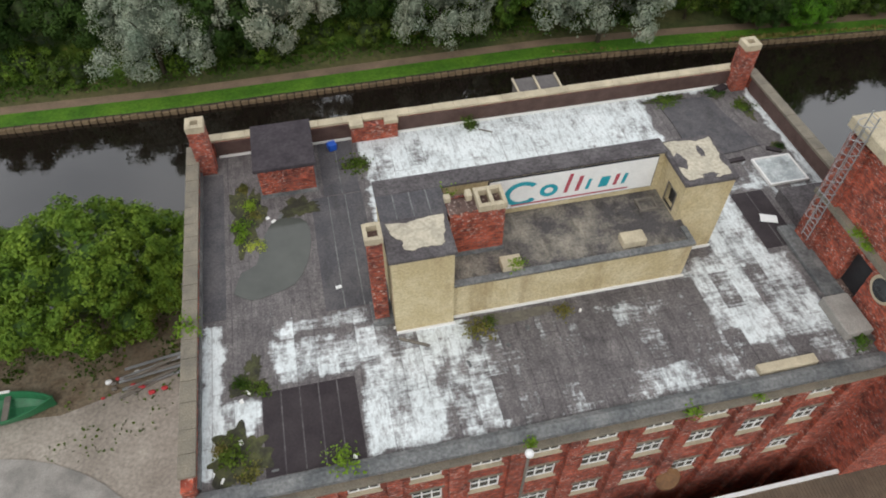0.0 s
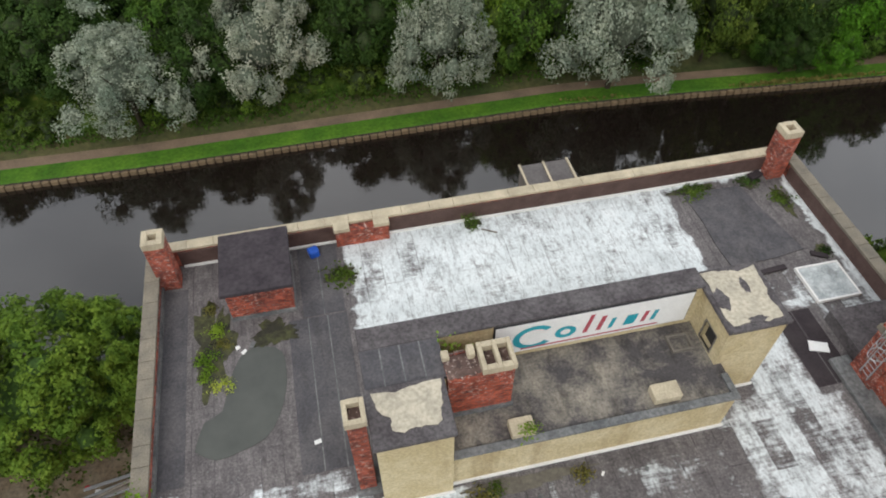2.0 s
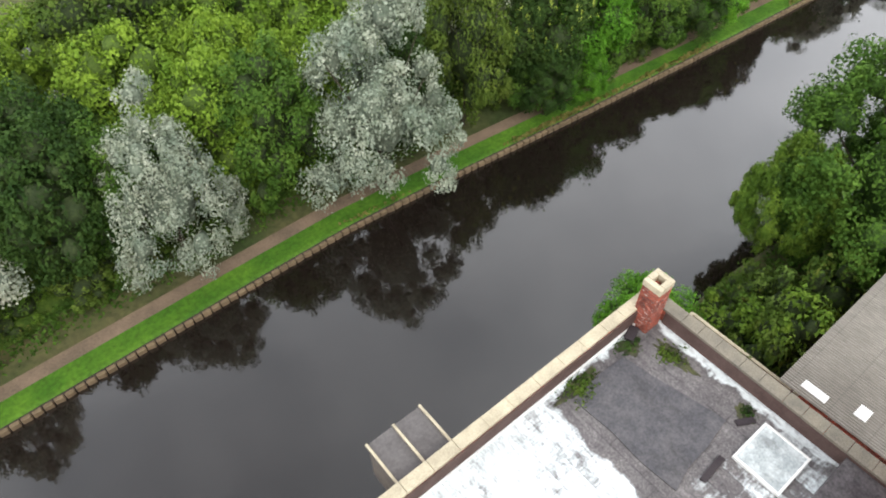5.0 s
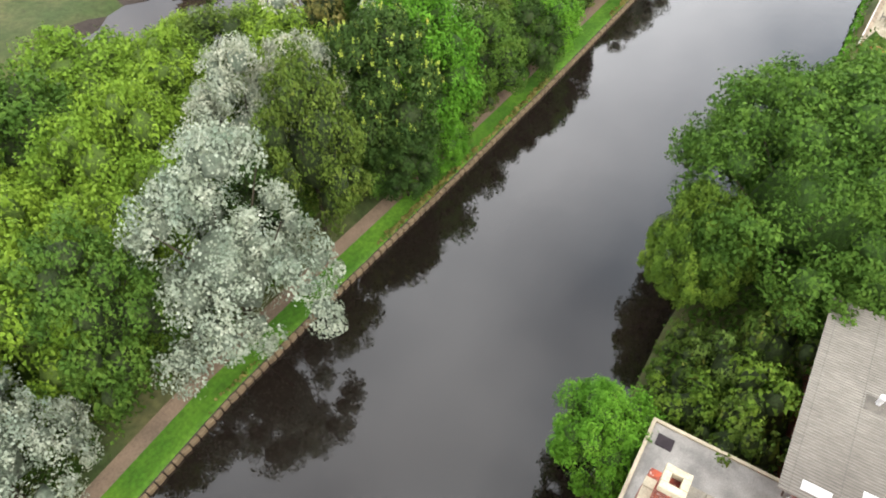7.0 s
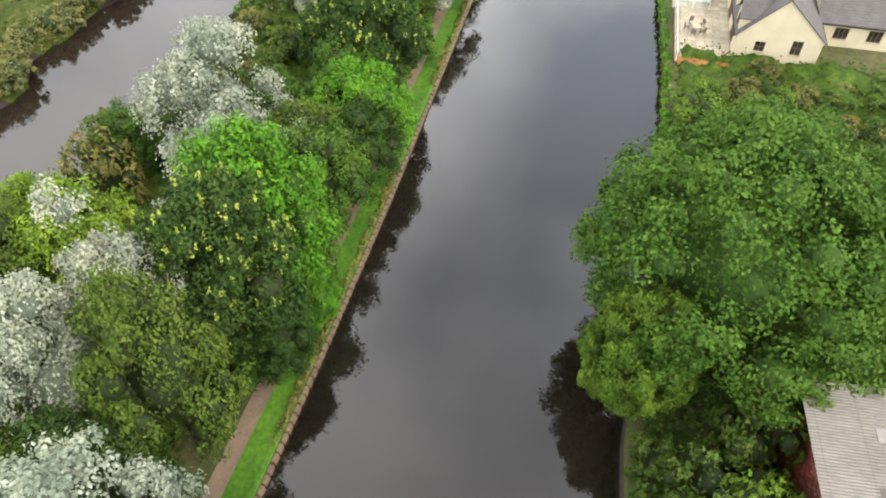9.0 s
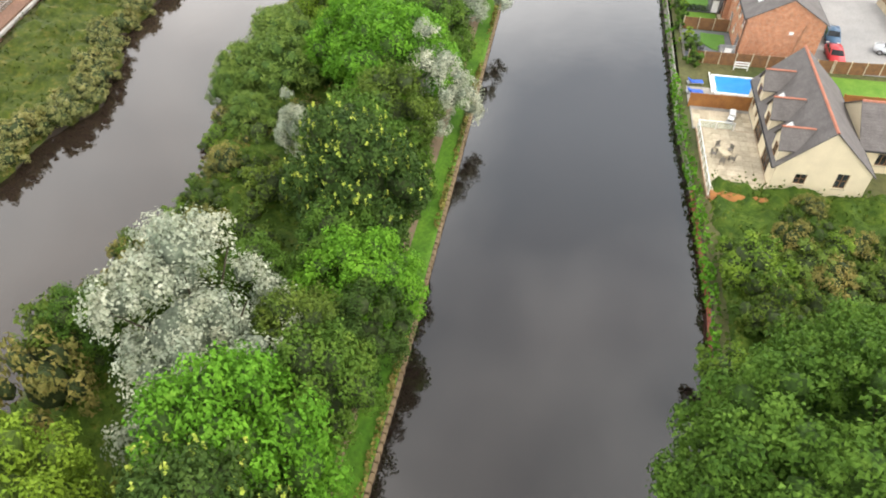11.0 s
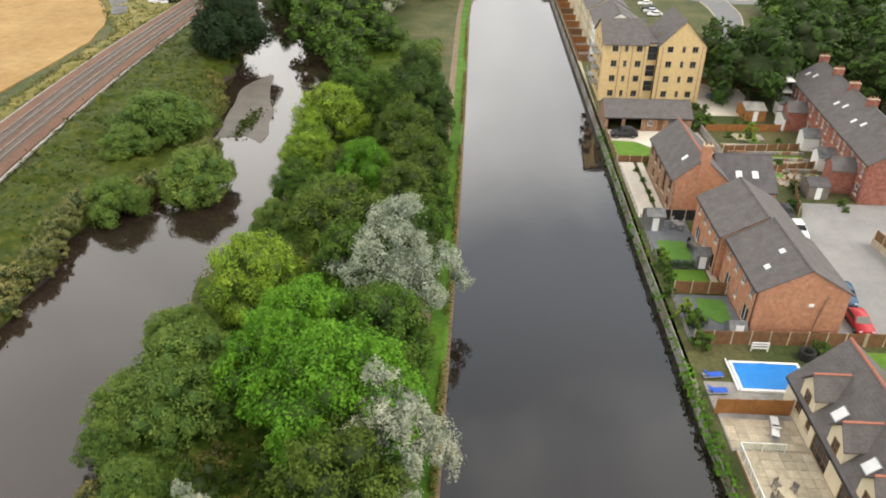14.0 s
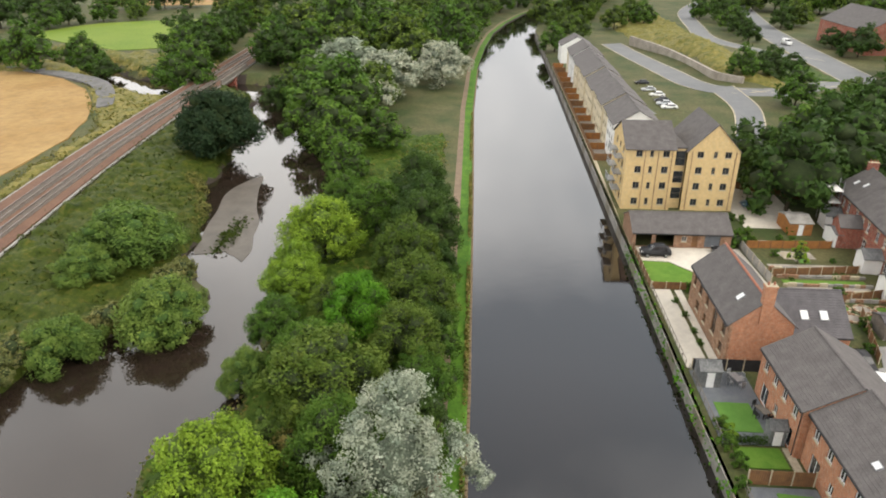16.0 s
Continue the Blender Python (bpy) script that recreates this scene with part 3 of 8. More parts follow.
def build_ground():
    xs = stations([(-1500, -300, 150), (-300, -60, 15), (-60, 320, 2.5), (320, 520, 5), (520, 900, 20), (900, 3500, 260)])
    up = [0, 0.5, 1.3, 2.1, 3.4, 5.6] + stations([(8, 130, 2.2), (130, 260, 8), (260, 600, 30), (600, 2600, 200)])
    down = [0, 0.4, 1.5] + stations([(3, 60, 3.0), (60, 160, 8), (160, 500, 30), (500, 2600, 200)])
    verts, faces, mats, cols = [], [], [], len(up) + len(down) + 2
    for x in xs:
        lb, rb = left_bank(x), right_bank(x)
        for d in reversed(down):
            verts.append((x, rb - d, land(x, rb - d - 1e-3)))
        verts.append((x, rb + 0.03, -2.0))
        verts.append((x, lb - 0.03, -2.0))
        for d in up:
            verts.append((x, lb + d, land(x, lb + d + 1e-3)))
    nd = len(down)
    for i in range(len(xs) - 1):
        for j in range(cols - 1):
            a = i * cols + j
            faces.append((a, a + cols, a + cols + 1, a + 1))
            if j < nd - 1:
                m = 0
            elif j <= nd + 1:
                m = 3
            else:
                d = up[j - nd - 2]
                m = 1 if d < 2.0 else 2 if d < 3.3 else 0
            if m == 0 and verts[a][2] < -0.2:
                m = 3
            mats.append(m)
    me = bpy.data.meshes.new("ground")
    me.from_pydata(verts, [], faces)
    for k in ("rough_grass", "mown", "path", "mud"):
        me.materials.append(M[k])
    me.polygons.foreach_set("material_index", mats)
    me.polygons.foreach_set("use_smooth", [True] * len(mats))
    tagged(new("ground", me), "rough grassy ground with a towpath verge between two waters", "ground", kind="structure")


build_ground()
for name_, label_, mt_, y0_, y1_ in (("water", "still dark brown canal water", "water", -1400, 74), ("river_water", "slow brown river water", "river", 74, 1600)):
    bm = bmesh.new()
    bm.faces.new([bm.verts.new(p) for p in ((-1900, y0_, 0), (3300, y0_, 0), (3300, y1_, 0), (-1900, y1_, 0))])
    tagged(link(name_, bm, mt_), label_, "water", kind="structure")


# ---- buildings ----
def wall_cells(bm, a0, a1, z0, z1, put, openings):
    """Fills a wall with blocks round its openings; put(a, b, lo, hi) adds one block."""
    za = sorted({z0, z1, *[z for o in openings for z in o[2:4] if z0 < z < z1]})
    for lo, hi in zip(za, za[1:]):
        holes = sorted((max(o[0], a0), min(o[1], a1)) for o in openings if o[2] < hi - 1e-6 and o[3] > lo + 1e-6)
        at = a0
        for s, e in holes:
            if s > at + 1e-6:
                put(at, s, lo, hi)
            at = max(at, e)
        if at < a1 - 1e-6:
            put(at, a1, lo, hi)


def wall(parent, side, a0, a1, c, z0, z1, thick, material, openings=(), name="wall", label=""):
    """An upright wall along x ('s' faces -y, 'n' faces +y) or along y ('w' faces -x, 'e' faces +x); c is its outer face."""
    bm = bmesh.new()
    inn = c + thick if side in "sw" else c - thick
    lo, hi = min(c, inn), max(c, inn)
    if side in "sn":
        wall_cells(bm, a0, a1, z0, z1, lambda a, b, p, q: box(bm, a, b, lo, hi, p, q), openings)
    else:
        wall_cells(bm, a0, a1, z0, z1, lambda a, b, p, q: box(bm, lo, hi, a, b, p, q), openings)
    return part(name, bm, material, parent, label)


def window(parent, side, a0, a1, z0, z1, c, frame_mat="white", bars=(1, 1), sill="stone_pale", deep=0.1, name="window", head=None):
    """A window let into a wall whose outer face is c: frame with bars, panes and a sill."""
    sg = 1 if side in "sw" else -1
    d0, d1 = c + sg * deep, c + sg * (deep + 0.07)

    def bx(bm, a, b, lo, hi, p, q):
        lo2, hi2 = min(lo, hi), max(lo, hi)
        return box(bm, a, b, lo2, hi2, p, q) if side in "sn" else box(bm, lo2, hi2, a, b, p, q)

    f = 0.07
    bm = bmesh.new()
    at = (lambda a, d, z: bm.verts.new((a, d, z))) if side in "sn" else (lambda a, d, z: bm.verts.new((d, a, z)))
    rings = [[at(a, d, z) for a, z in ((a0 + i, z0 + i), (a1 - i, z0 + i), (a1 - i, z1 - i), (a0 + i, z1 - i))] for i, d in ((0, d0), (f, d0), (f, d1), (0, d1))]
    for k in range(4):
        for j in range(4):
            bm.faces.new((rings[k][j], rings[k][(j + 1) % 4], rings[(k + 1) % 4][(j + 1) % 4], rings[(k + 1) % 4][j]))
    bmesh.ops.recalc_face_normals(bm, faces=bm.faces)
    w = part(name, bm, frame_mat, parent)
    nx, nz = bars
    for k in range(1, nx + 1):
        a = a0 + (a1 - a0) * k / (nx + 1)
        part("mullion", bx(bmesh.new(), a - f / 2, a + f / 2, d0, d1, z0 + f, z1 - f), frame_mat, w)
    for k in range(1, nz + 1):
        z = z0 + (z1 - z0) * k / (nz + 1)
        part("transom", bx(bmesh.new(), a0 + f, a1 - f, d0 + sg * 0.01, d1 - sg * 0.01, z - f / 2, z + f / 2), frame_mat, w)
    part("pane", bx(bmesh.new(), a0 + f, a1 - f, d0 + sg * 0.04, d0 + sg * 0.05, z0 + f, z1 - f), "glass", w)
    if sill:
        part("sill", bx(bmesh.new(), a0 - 0.08, a1 + 0.08, c - sg * 0.07, c + sg * deep, z0 - 0.1, z0 + 0.012), sill, w)
    if head:
        part("lintel", bx(bmesh.new(), a0 - 0.12, a1 + 0.12, c - sg * 0.02, c + sg * deep, z1 - 0.012, z1 + 0.22), head, w)
    return w


def roof_tiles(bm, p0, p1, axis, a, b, thick=0.12, course=0.34):
    """One pitched slope from eave p0 to ridge p1, (position, height), stepped in courses of tile."""
    (q0, h0), (q1, h1) = p0, p1
    n = max(2, round(math.hypot(q1 - q0, h1 - h0) / course))
    sec_top = []
    for k in range(n):
        t0, t1 = k / n, (k + 1) / n
        sec_top.append((q0 + (q1 - q0) * t0, h0 + (h1 - h0) * t0 + thick + 0.018))
        sec_top.append((q0 + (q1 - q0) * t1, h0 + (h1 - h0) * t1 + thick))
    prism(bm, [(q0, h0)] + sec_top + [(q1, h1)], axis, a, b)
    return bm


def gable_house(name, label, x0, x1, y0, y1, zg, eave, ridge, wall_mat, roof_mat="slate", axis="x", over=0.3, openings=None, thick=0.3, ridge_mat=None, category="house", m=None, group="", gutters=True, ridge_at=None, front_mat=None):
    """A house with a pitched roof whose ridge runs along the axis. openings: {'s': [(a0, a1, z0, z1), ...], ...}"""
    h = thing(name, label, category, m, group)
    op = openings or {}
    for side, a0, a1, c in (("s", x0, x1, y0), ("n", x0, x1, y1), ("w", y0 + thick, y1 - thick, x0), ("e", y0 + thick, y1 - thick, x1)):
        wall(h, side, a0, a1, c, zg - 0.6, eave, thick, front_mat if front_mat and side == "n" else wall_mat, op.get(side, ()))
    if axis == "x":
        mid, lo, hi, g0, g1 = (y0 + y1) / 2 if ridge_at is None else ridge_at, y0, y1, x0, x1
    else:
        mid, lo, hi, g0, g1 = (x0 + x1) / 2 if ridge_at is None else ridge_at, x0, x1, y0, y1
    for p, q in ((g0, g0 + thick), (g1 - thick, g1)):
        part("gable", prism(bmesh.new(), [(lo, eave), (hi, eave), (mid, ridge)], axis, p, q), wall_mat, h)
    sl = (ridge - eave) / (mid - lo)
    sl2 = (ridge - eave) / (hi - mid)
    r = part("roof", roof_tiles(bmesh.new(), (lo - over, eave - over * sl), (mid, ridge), axis, g0 - 0.12, g1 + 0.12), roof_mat, h)
    part("roof", roof_tiles(bmesh.new(), (hi + over, eave - over * sl2), (mid, ridge), axis, g0 - 0.12, g1 + 0.12), roof_mat, h)
    bm = bmesh.new()
    k, n = g0 - 0.12, max(1, round((g1 - g0) / 0.45))
    st = (g1 - g0 + 0.24) / n
    for i in range(n):
        prism(bm, [(mid - 0.17, ridge + 0.08), (mid - 0.08, ridge + 0.2), (mid + 0.08, ridge + 0.2), (mid + 0.17, ridge + 0.08)], axis, k + i * st, k + (i + 1) * st - 0.02)
    part("ridge_tiles", bm, ridge_mat or roof_mat, h)
    if gutters:
        for e, s, ss in ((lo, -1, sl), (hi, 1, sl2)):
            y = e + s * (over + 0.06)
            z = eave - over * ss
            bm = prism(bmesh.new(), [(y - 0.06, z - 0.06), (y + 0.06, z - 0.06), (y + 0.07, z + 0.05), (y - 0.07, z + 0.05)], axis, g0, g1)
            part("gutter", bm, "black", h)
    return h


def fit_windows(h, side, c, spec, **kw):
    for a0, a1, z0, z1, *rest in spec:
        window(h, side, a0, a1, z0, z1, c, **{**kw, **(rest[0] if rest else {})})


def skylight(parent, x, y, z, nx, nz, w=0.8, l=1.1, along="x", name="skylight"):
    """A roof window lying in a slope; (nx, nz) is the slope's outward direction across the ridge axis."""
    n = math.hypot(nx, nz)
    nx, nz = nx / n, nz / n
    a = Vector((1, 0, 0)) if along == "x" else Vector((0, 1, 0))
    up = Vector((0, nx, nz)) if along == "x" else Vector((nx, 0, nz))
    t = up.cross(a)
    c = Vector((x, y, z)) + up * 0.2
    m = Matrix((a, t, up)).transposed().to_4x4()
    m.translation = c
    bm = bmesh.new()
    box(bm, -w / 2, w / 2, -l / 2, l / 2, -0.12, 0.04, 0.02)
    bm.transform(m)
    f = part(name, bm, "metal", parent, "roof window frame")
    bm = boxm(-w / 2 + 0.08, w / 2 - 0.08, -l / 2 + 0.08, l / 2 - 0.08, 0.041, 0.05)
    bm.transform(m)
    # white paint on the pane stands in for reflected sky
    part("pane", bm, "white", f, "pane painted white for sky reflection")
    return f


def chimney(parent, x0, x1, y0, y1, z0, z1, brick="brick_orange", pots=2, cap="stone_pale", pot="ridge_red", name="chimney"):
    bm = boxm(x0, x1, y0, y1, z0, z1 - 0.25)
    box(bm, x0 - 0.06, x1 + 0.06, y0 - 0.06, y1 + 0.06, z1 - 0.25, z1 - 0.08)
    c = part(name, bm, brick, parent)
    part("cap", boxm(x0 - 0.03, x1 + 0.03, y0 - 0.03, y1 + 0.03, z1 - 0.08, z1, 0.02), cap, c)
    for k in range(pots):
        t = (k + 0.5) / pots
        px, py = (x0 + (x1 - x0) * t, (y0 + y1) / 2) if x1 - x0 > y1 - y0 else ((x0 + x1) / 2, y0 + (y1 - y0) * t)
        bm = tube(bmesh.new(), (px, py, z1), (px, py, z1 + 0.35), 0.13, 0.1)
        part("pot", bm, pot, c)
    return c


# ---- the mill ----
MILL = pose(-8.69, 11.457, 0.547, 0, 0, 4) @ Matrix.Scale(0.9877, 4)


def build_mill():
    mill = thing("mill_building", "derelict red-brick mill with a flat white-painted felt roof", "industrial building", MILL)
    win = []
    for row in (8.05, 11.45, 14.15):
        for k in range(12):
            a = 1.5 + 2.8 * k - 0.72
            if a + 1.45 < 32:
                win.append((a, a + 1.45, row, row + 1.35))
    wall(mill, "s", 0, 40.0, 0.0, 1.0, 16.05, 0.45, "brick_mill", win)
    for a0, a1, z0, z1 in win:
        window(mill, "s", a0, a1, z0, z1, 0.0, "white_wall", (2, 1), "stone_pale", 0.1, head="stone")
    for k in range(13):
        u = 0.05 + 2.8 * k
        part("pilaster", boxm(u - 0.33, u + 0.33, -0.28, 0.0, 1.0, 15.6), "brick_mill", mill)
    part("cornice", boxm(0, 32.6, -0.34, 0.0, 15.58, 15.78), "stone", mill, "moss-grown sandstone cornice")
    wall(mill, "n", 0, 36.9, 22.35, -1.0, 17.12, 0.55, "brick_mill")
    part("lining", boxm(1.4, 35.2, 21.72, 21.8, 16.0, 17.11), "bitumen", mill, "brown bitumen lining")
    part("lining", boxm(36.32, 36.4, 9.0, 20.9, 16.0, 16.9), "bitumen", mill, "brown bitumen lining")
    wall(mill, "w", 0.45, 21.8, -0.08, 1.0, 16.93, 0.5, "brick_mill")
    wall(mill, "e", 8.5, 21.8, 36.9, 1.0, 16.93, 0.5, "brick_mill")
    part("roof", boxm(0.42, 36.4, 0.45, 21.8, 15.6, 16.0), "mill_roof", mill, "grey felt roof with flaking white paint")
    # parapet copings, stone by stone
    rng = random.Random(4)
    for u0, u1, v0, v1, z, st, mt, ax in ((0.6, 36.4, 21.8, 22.42, 17.12, 1.4, "stone_pale", 0), (-0.18, 0.56, 1.0, 21.75, 16.93, 1.1, "stone", 1), (36.3, 37.02, 9.2, 21.75, 16.93, 1.1, "stone", 1)):
        a, end = (u0, u1) if ax == 0 else (v0, v1)
        while a < end - 0.2:
            b = min(end, a + st * rng.uniform(0.85, 1.2))
            dz = rng.uniform(-0.012, 0.012)
            bm = boxm(a, b - 0.015, v0, v1, z, z + 0.17 + dz, 0.02) if ax == 0 else boxm(u0, u1, a, b - 0.015, z, z + 0.17 + dz, 0.02)
            part("coping_stone", bm, mt, mill)
            a = b
    bm = prism(bmesh.new(), [(-0.14, 16.05), (0.62, 16.05), (0.62, 16.2), (0.35, 16.36), (-0.14, 16.3)], "x", -0.1, 32.6)
    part("parapet", bm, "lead", mill, "low grey weathered parapet")
    part("flashing", boxm(0.43, 0.53, 0.8, 21.7, 16.0, 16.32), "lead", mill)
    part("flashing", boxm(1.5, 36.2, 21.62, 21.71, 16.0, 16.14), "white_wall", mill, "pale flashing")
    # corner stacks
    for u0, u1, v0, v1, z in ((0.42, 1.38, 20.28, 21.24, 19.58), (35.15, 36.15, 20.98, 21.96, 19.5)):
        c = part("chimney", boxm(u0, u1, v0, v1, 15.7, z - 0.42), "brick_mill", mill)
        um, vm = (u0 + u1) / 2, (v0 + v1) / 2
        bm = bmesh.new()
        box(bm, u0 - 0.03, u0 + 0.27, v0 - 0.03, v1 + 0.03, z - 0.42, z, 0.03), box(bm, u1 - 0.27, u1 + 0.03, v0 - 0.03, v1 + 0.03, z - 0.42, z, 0.03)
        box(bm, u0 + 0.27, u1 - 0.27, v0 - 0.03, v0 + 0.27, z - 0.42, z), box(bm, u0 + 0.27, u1 - 0.27, v1 - 0.27, v1 + 0.03, z - 0.42, z)
        part("cap", bm, "stone_pale", c, "pale stone cap with an open flue")
    # stair hut
    hut = part("stair_hut", boxm(3.95, 7.05, 17.6, 21.1, 16.0, 18.1), "brick_mill", mill)
    part("roof", boxm(3.76, 7.24, 17.36, 21.28, 18.1, 18.36, 0.03), "felt_moss", hut, "dark felt roof with moss scraps")
    part("flashing", boxm(3.88, 7.12, 17.53, 21.15, 16.0, 16.25), "lead", hut)
    # dark felt sheet and other patches
    for u0, u1, v0, v1, mt in ((3.2, 7.5, 0.75, 4.85, "felt_new"), (30.4, 32.4, 7.8, 12.0, "felt_new"), (0.56, 1.7, 9.4, 20.1, "felt_smooth"), (6.6, 9.55, 8.8, 16.9, "felt_smooth"), (7.4, 9.5, 17.0, 21.6, "felt_smooth"), (9.95, 14.6, 12.1, 14.3, "felt_smooth"), (14.62, 24.6, 12.08, 12.9, "felt_smooth")):
        p = part("felt_sheet", boxm(u0, u1, v0, v1, 16.0, 16.012), mt, mill)
        n = max(1, round((u1 - u0) / 0.95))
        for k in range(1, n):
            u = u0 + (u1 - u0) * k / n
            part("seam", boxm(u - 0.03, u + 0.03, v0, v1, 16.0125, 16.021), "lead" if mt == "felt_smooth" else "felt", p)
    part("lap_joint", boxm(10.1, 28.6, 14.95, 15.06, 16.0, 16.02), "felt", mill, "dark open lap joint in the painted felt")
    hatch = part("roof_hatch", boxm(33.1, 35.4, 12.2, 14.3, 16.0, 16.16, 0.02), "dirty_board", mill, "dirty white painted hatch board")
    for u0, u1, v0, v1 in ((33.0, 35.5, 12.1, 12.22), (33.0, 35.5, 14.28, 14.4), (33.0, 33.12, 12.22, 14.28), (35.38, 35.5, 12.22, 14.28)):
        part("rim", boxm(u0, u1, v0, v1, 16.0, 16.2, 0.02), "white_wall", hatch)
    # penthouse with its two end towers
    pent = part("penthouse", boxm(12.7, 25.0, 7.1, 11.05, 16.0, 18.5), "render", mill, "ochre rendered rooftop room")
    part("roof", boxm(12.7, 25.05, 7.0, 11.05, 18.5, 18.62), "pent_roof", pent, "grimy concrete roof with pale worn patches")
    part("kerb", boxm(12.7, 25.05, 6.95, 7.3, 18.62, 18.74, 0.02), "lead", pent)
    part("kerb", boxm(24.75, 25.05, 7.3, 8.2, 18.62, 18.74, 0.02), "lead", pent)
    part("flashing", boxm(9.75, 25.1, 7.0, 7.1, 16.0, 16.14), "white_wall", pent)
    for u0, u1, v0, v1, z in ((9.85, 12.7, 6.75, 9.0, 21.35), (24.7, 27.3, 8.72, 11.75, 21.0)):
        op = [(9.3, 10.15, 18.8, 19.95)] if u0 > 20 else []
        t = part("tower", boxm(u0 + 0.3, u1, v0, v1, 16.0, z), "render", mill, "ochre rendered lift tower")
        wall(t, "w", v0, v1, u0, 16.0, z, 0.3, "render", op)
        s = part("slab", boxm(u0 - 0.12, u1 + 0.12, v0 - 0.1, v1 + 0.12, z, z + 0.22, 0.04), "felt", t, "cracked concrete slab roof")
        cu, cv, out = (u0 + u1) / 2, (v0 + v1) / 2, []
        for i in range(56):
            a = 6.283 * i / 56
            f = (0.8 if u0 < 20 else 0.95) + (0.22 if u0 < 20 else 0.05) * math.sin(a + 0.5 if u0 < 20 else a - 0.9) + 0.06 * math.sin(4 * a + u0) + (0.06 * math.sin(3 * a + 0.4) if u0 < 20 else 0) + 0.03 * math.sin(9 * a + 1.3 * u0) + 0.02 * math.sin(19 * a)
            q = f / max(abs(math.cos(a)), abs(math.sin(a)))
            out.append((max(u0 + 0.02, min(u1 - 0.02, cu + (u1 - u0) * 0.47 * q * math.cos(a))), max(v0 + 0.02, min(v1 - 0.02, cv + (v1 - v0) * 0.47 * q * math.sin(a)))))
        part("screed", poly(bmesh.new(), out, z + 0.222, z + 0.25), "screed", s, "pale flaking screed")
        part("flashing", boxm(u0, u1 + 0.1, v0 - 0.08, v0, 16.0, 16.16), "white_wall", t)
        for k, (x, y, ru, rv) in enumerate(((0.62, 0.66, 0.16, 0.42), (0.12, 0.5, 0.3, 0.55), (0.5, 0.1, 0.4, 0.16)) if u0 > 20 else ()):
            hole = [(u0 + x * (u1 - u0) + ru * math.cos(0.45 * i) * (1 + 0.22 * math.sin(3.1 * i + k)), v0 + y * (v1 - v0) + rv * math.sin(0.45 * i) * (1 + 0.2 * math.sin(2.3 * i + k))) for i in range(14)]
            part("bare_patch", poly(bmesh.new(), hole, z + 0.23, z + 0.256 + 0.002 * k), "felt", s, "dark bare patch in the flaked screed")
        if u0 > 20:
            wall(t, "w", 9.22, 10.23, u0 - 0.02, 18.72, 20.03, 0.1, "wood_grey", [(9.3, 10.15, 18.8, 19.95)], "hatch_frame", "open doorway frame")
            # added black panel stands in for the unlit space behind the hatch
            part("opening", boxm(u0 + 0.26, u0 + 0.302, 9.3, 10.15, 18.8, 19.95), "black", t, "black panel painting the shade inside the hatch")
    back = part("sign_wall", boxm(9.9, 24.7, 11.05, 11.95, 16.0, 21.2), "render", mill, "ochre rendered parapet wall")
    part("coping", boxm(9.8, 24.68, 10.97, 12.05, 21.2, 21.34, 0.03), "felt", back)
    block = part("stair_block", boxm(9.9, 12.9, 9.0, 11.05, 16.0, 21.2), "render", mill, "ochre rendered block with a felt roof")
    deck = part("roof", boxm(9.8, 13.0, 9.13, 10.97, 21.2, 21.34, 0.02), "felt_smooth", block, "dark grey felt roof")
    for u in (10.6, 11.4, 12.2):
        part("seam", boxm(u - 0.03, u + 0.03, 9.14, 10.96, 21.341, 21.352), "lead", deck)
    bm = boxm(15.35, 24.3, 10.95, 11.05, 19.0, 21.16, 0.04)
    sign = part("sign_board", bm, "black", back, "black-edged sign board")
    part("sign_face", boxm(15.42, 24.23, 10.938, 10.952, 19.07, 21.09), "white_wall", sign, "white painted sign face")
    chim = part("chimney", boxm(12.95, 15.6, 8.85, 10.05, 18.5, 21.45), "brick_mill", mill, "broken brick stack beside the sign")
    part("flashing", boxm(12.88, 15.68, 8.75, 8.85, 18.62, 18.85), "lead", chim)
    bm = bmesh.new()
    for a, b in ((14.3, 14.5), (14.92, 15.1), (15.5, 15.68)):
        box(bm, a, b, 8.8, 10.1, 21.45, 21.84, 0.03)
    for a, b in ((14.5, 14.92), (15.1, 15.5)):
        box(bm, a, b, 8.8, 9.05, 21.45, 21.82, 0.02), box(bm, a, b, 9.85, 10.1, 21.45, 21.82, 0.02)
    box(bm, 12.9, 13.2, 9.7, 10.1, 21.45, 21.72, 0.04), box(bm, 13.9, 14.2, 9.6, 10.08, 21.45, 21.86, 0.05)
    rngc = random.Random(9)
    for k in range(26):
        u = 12.97 + 0.22 * (k % 6)
        w = 8.86 if k < 12 else 9.93
        if 12 <= k < 24 or k < 12:
            lift = 21.45 + 0.08 * (k % 12 // 6)
            if k % 12 >= 6 and rngc.random() < 0.5:
                continue
            part("brick", boxm(u, u + 0.2, w, w + 0.1, lift, lift + 0.075, 0.008), "brick_mill", chim)
    part("cap", bm, "stone_pale", chim, "broken stone cap")
    # flue beside the left tower
    fl = part("flue", boxm(8.95, 9.64, 7.5, 8.42, 16.0, 21.98), "brick_mill", mill)
    bm = bmesh.new()
    box(bm, 8.88, 9.06, 7.44, 8.48, 21.98, 22.32, 0.02), box(bm, 9.52, 9.7, 7.44, 8.48, 21.98, 22.32, 0.02), box(bm, 9.06, 9.52, 7.44, 7.64, 21.98, 22.32), box(bm, 9.06, 9.52, 8.28, 8.48, 21.98, 22.32)
    part("cap", bm, "stone_pale", fl)
    part("plinth", boxm(8.8, 9.85, 7.35, 8.6, 16.0, 16.45), "lead", fl)
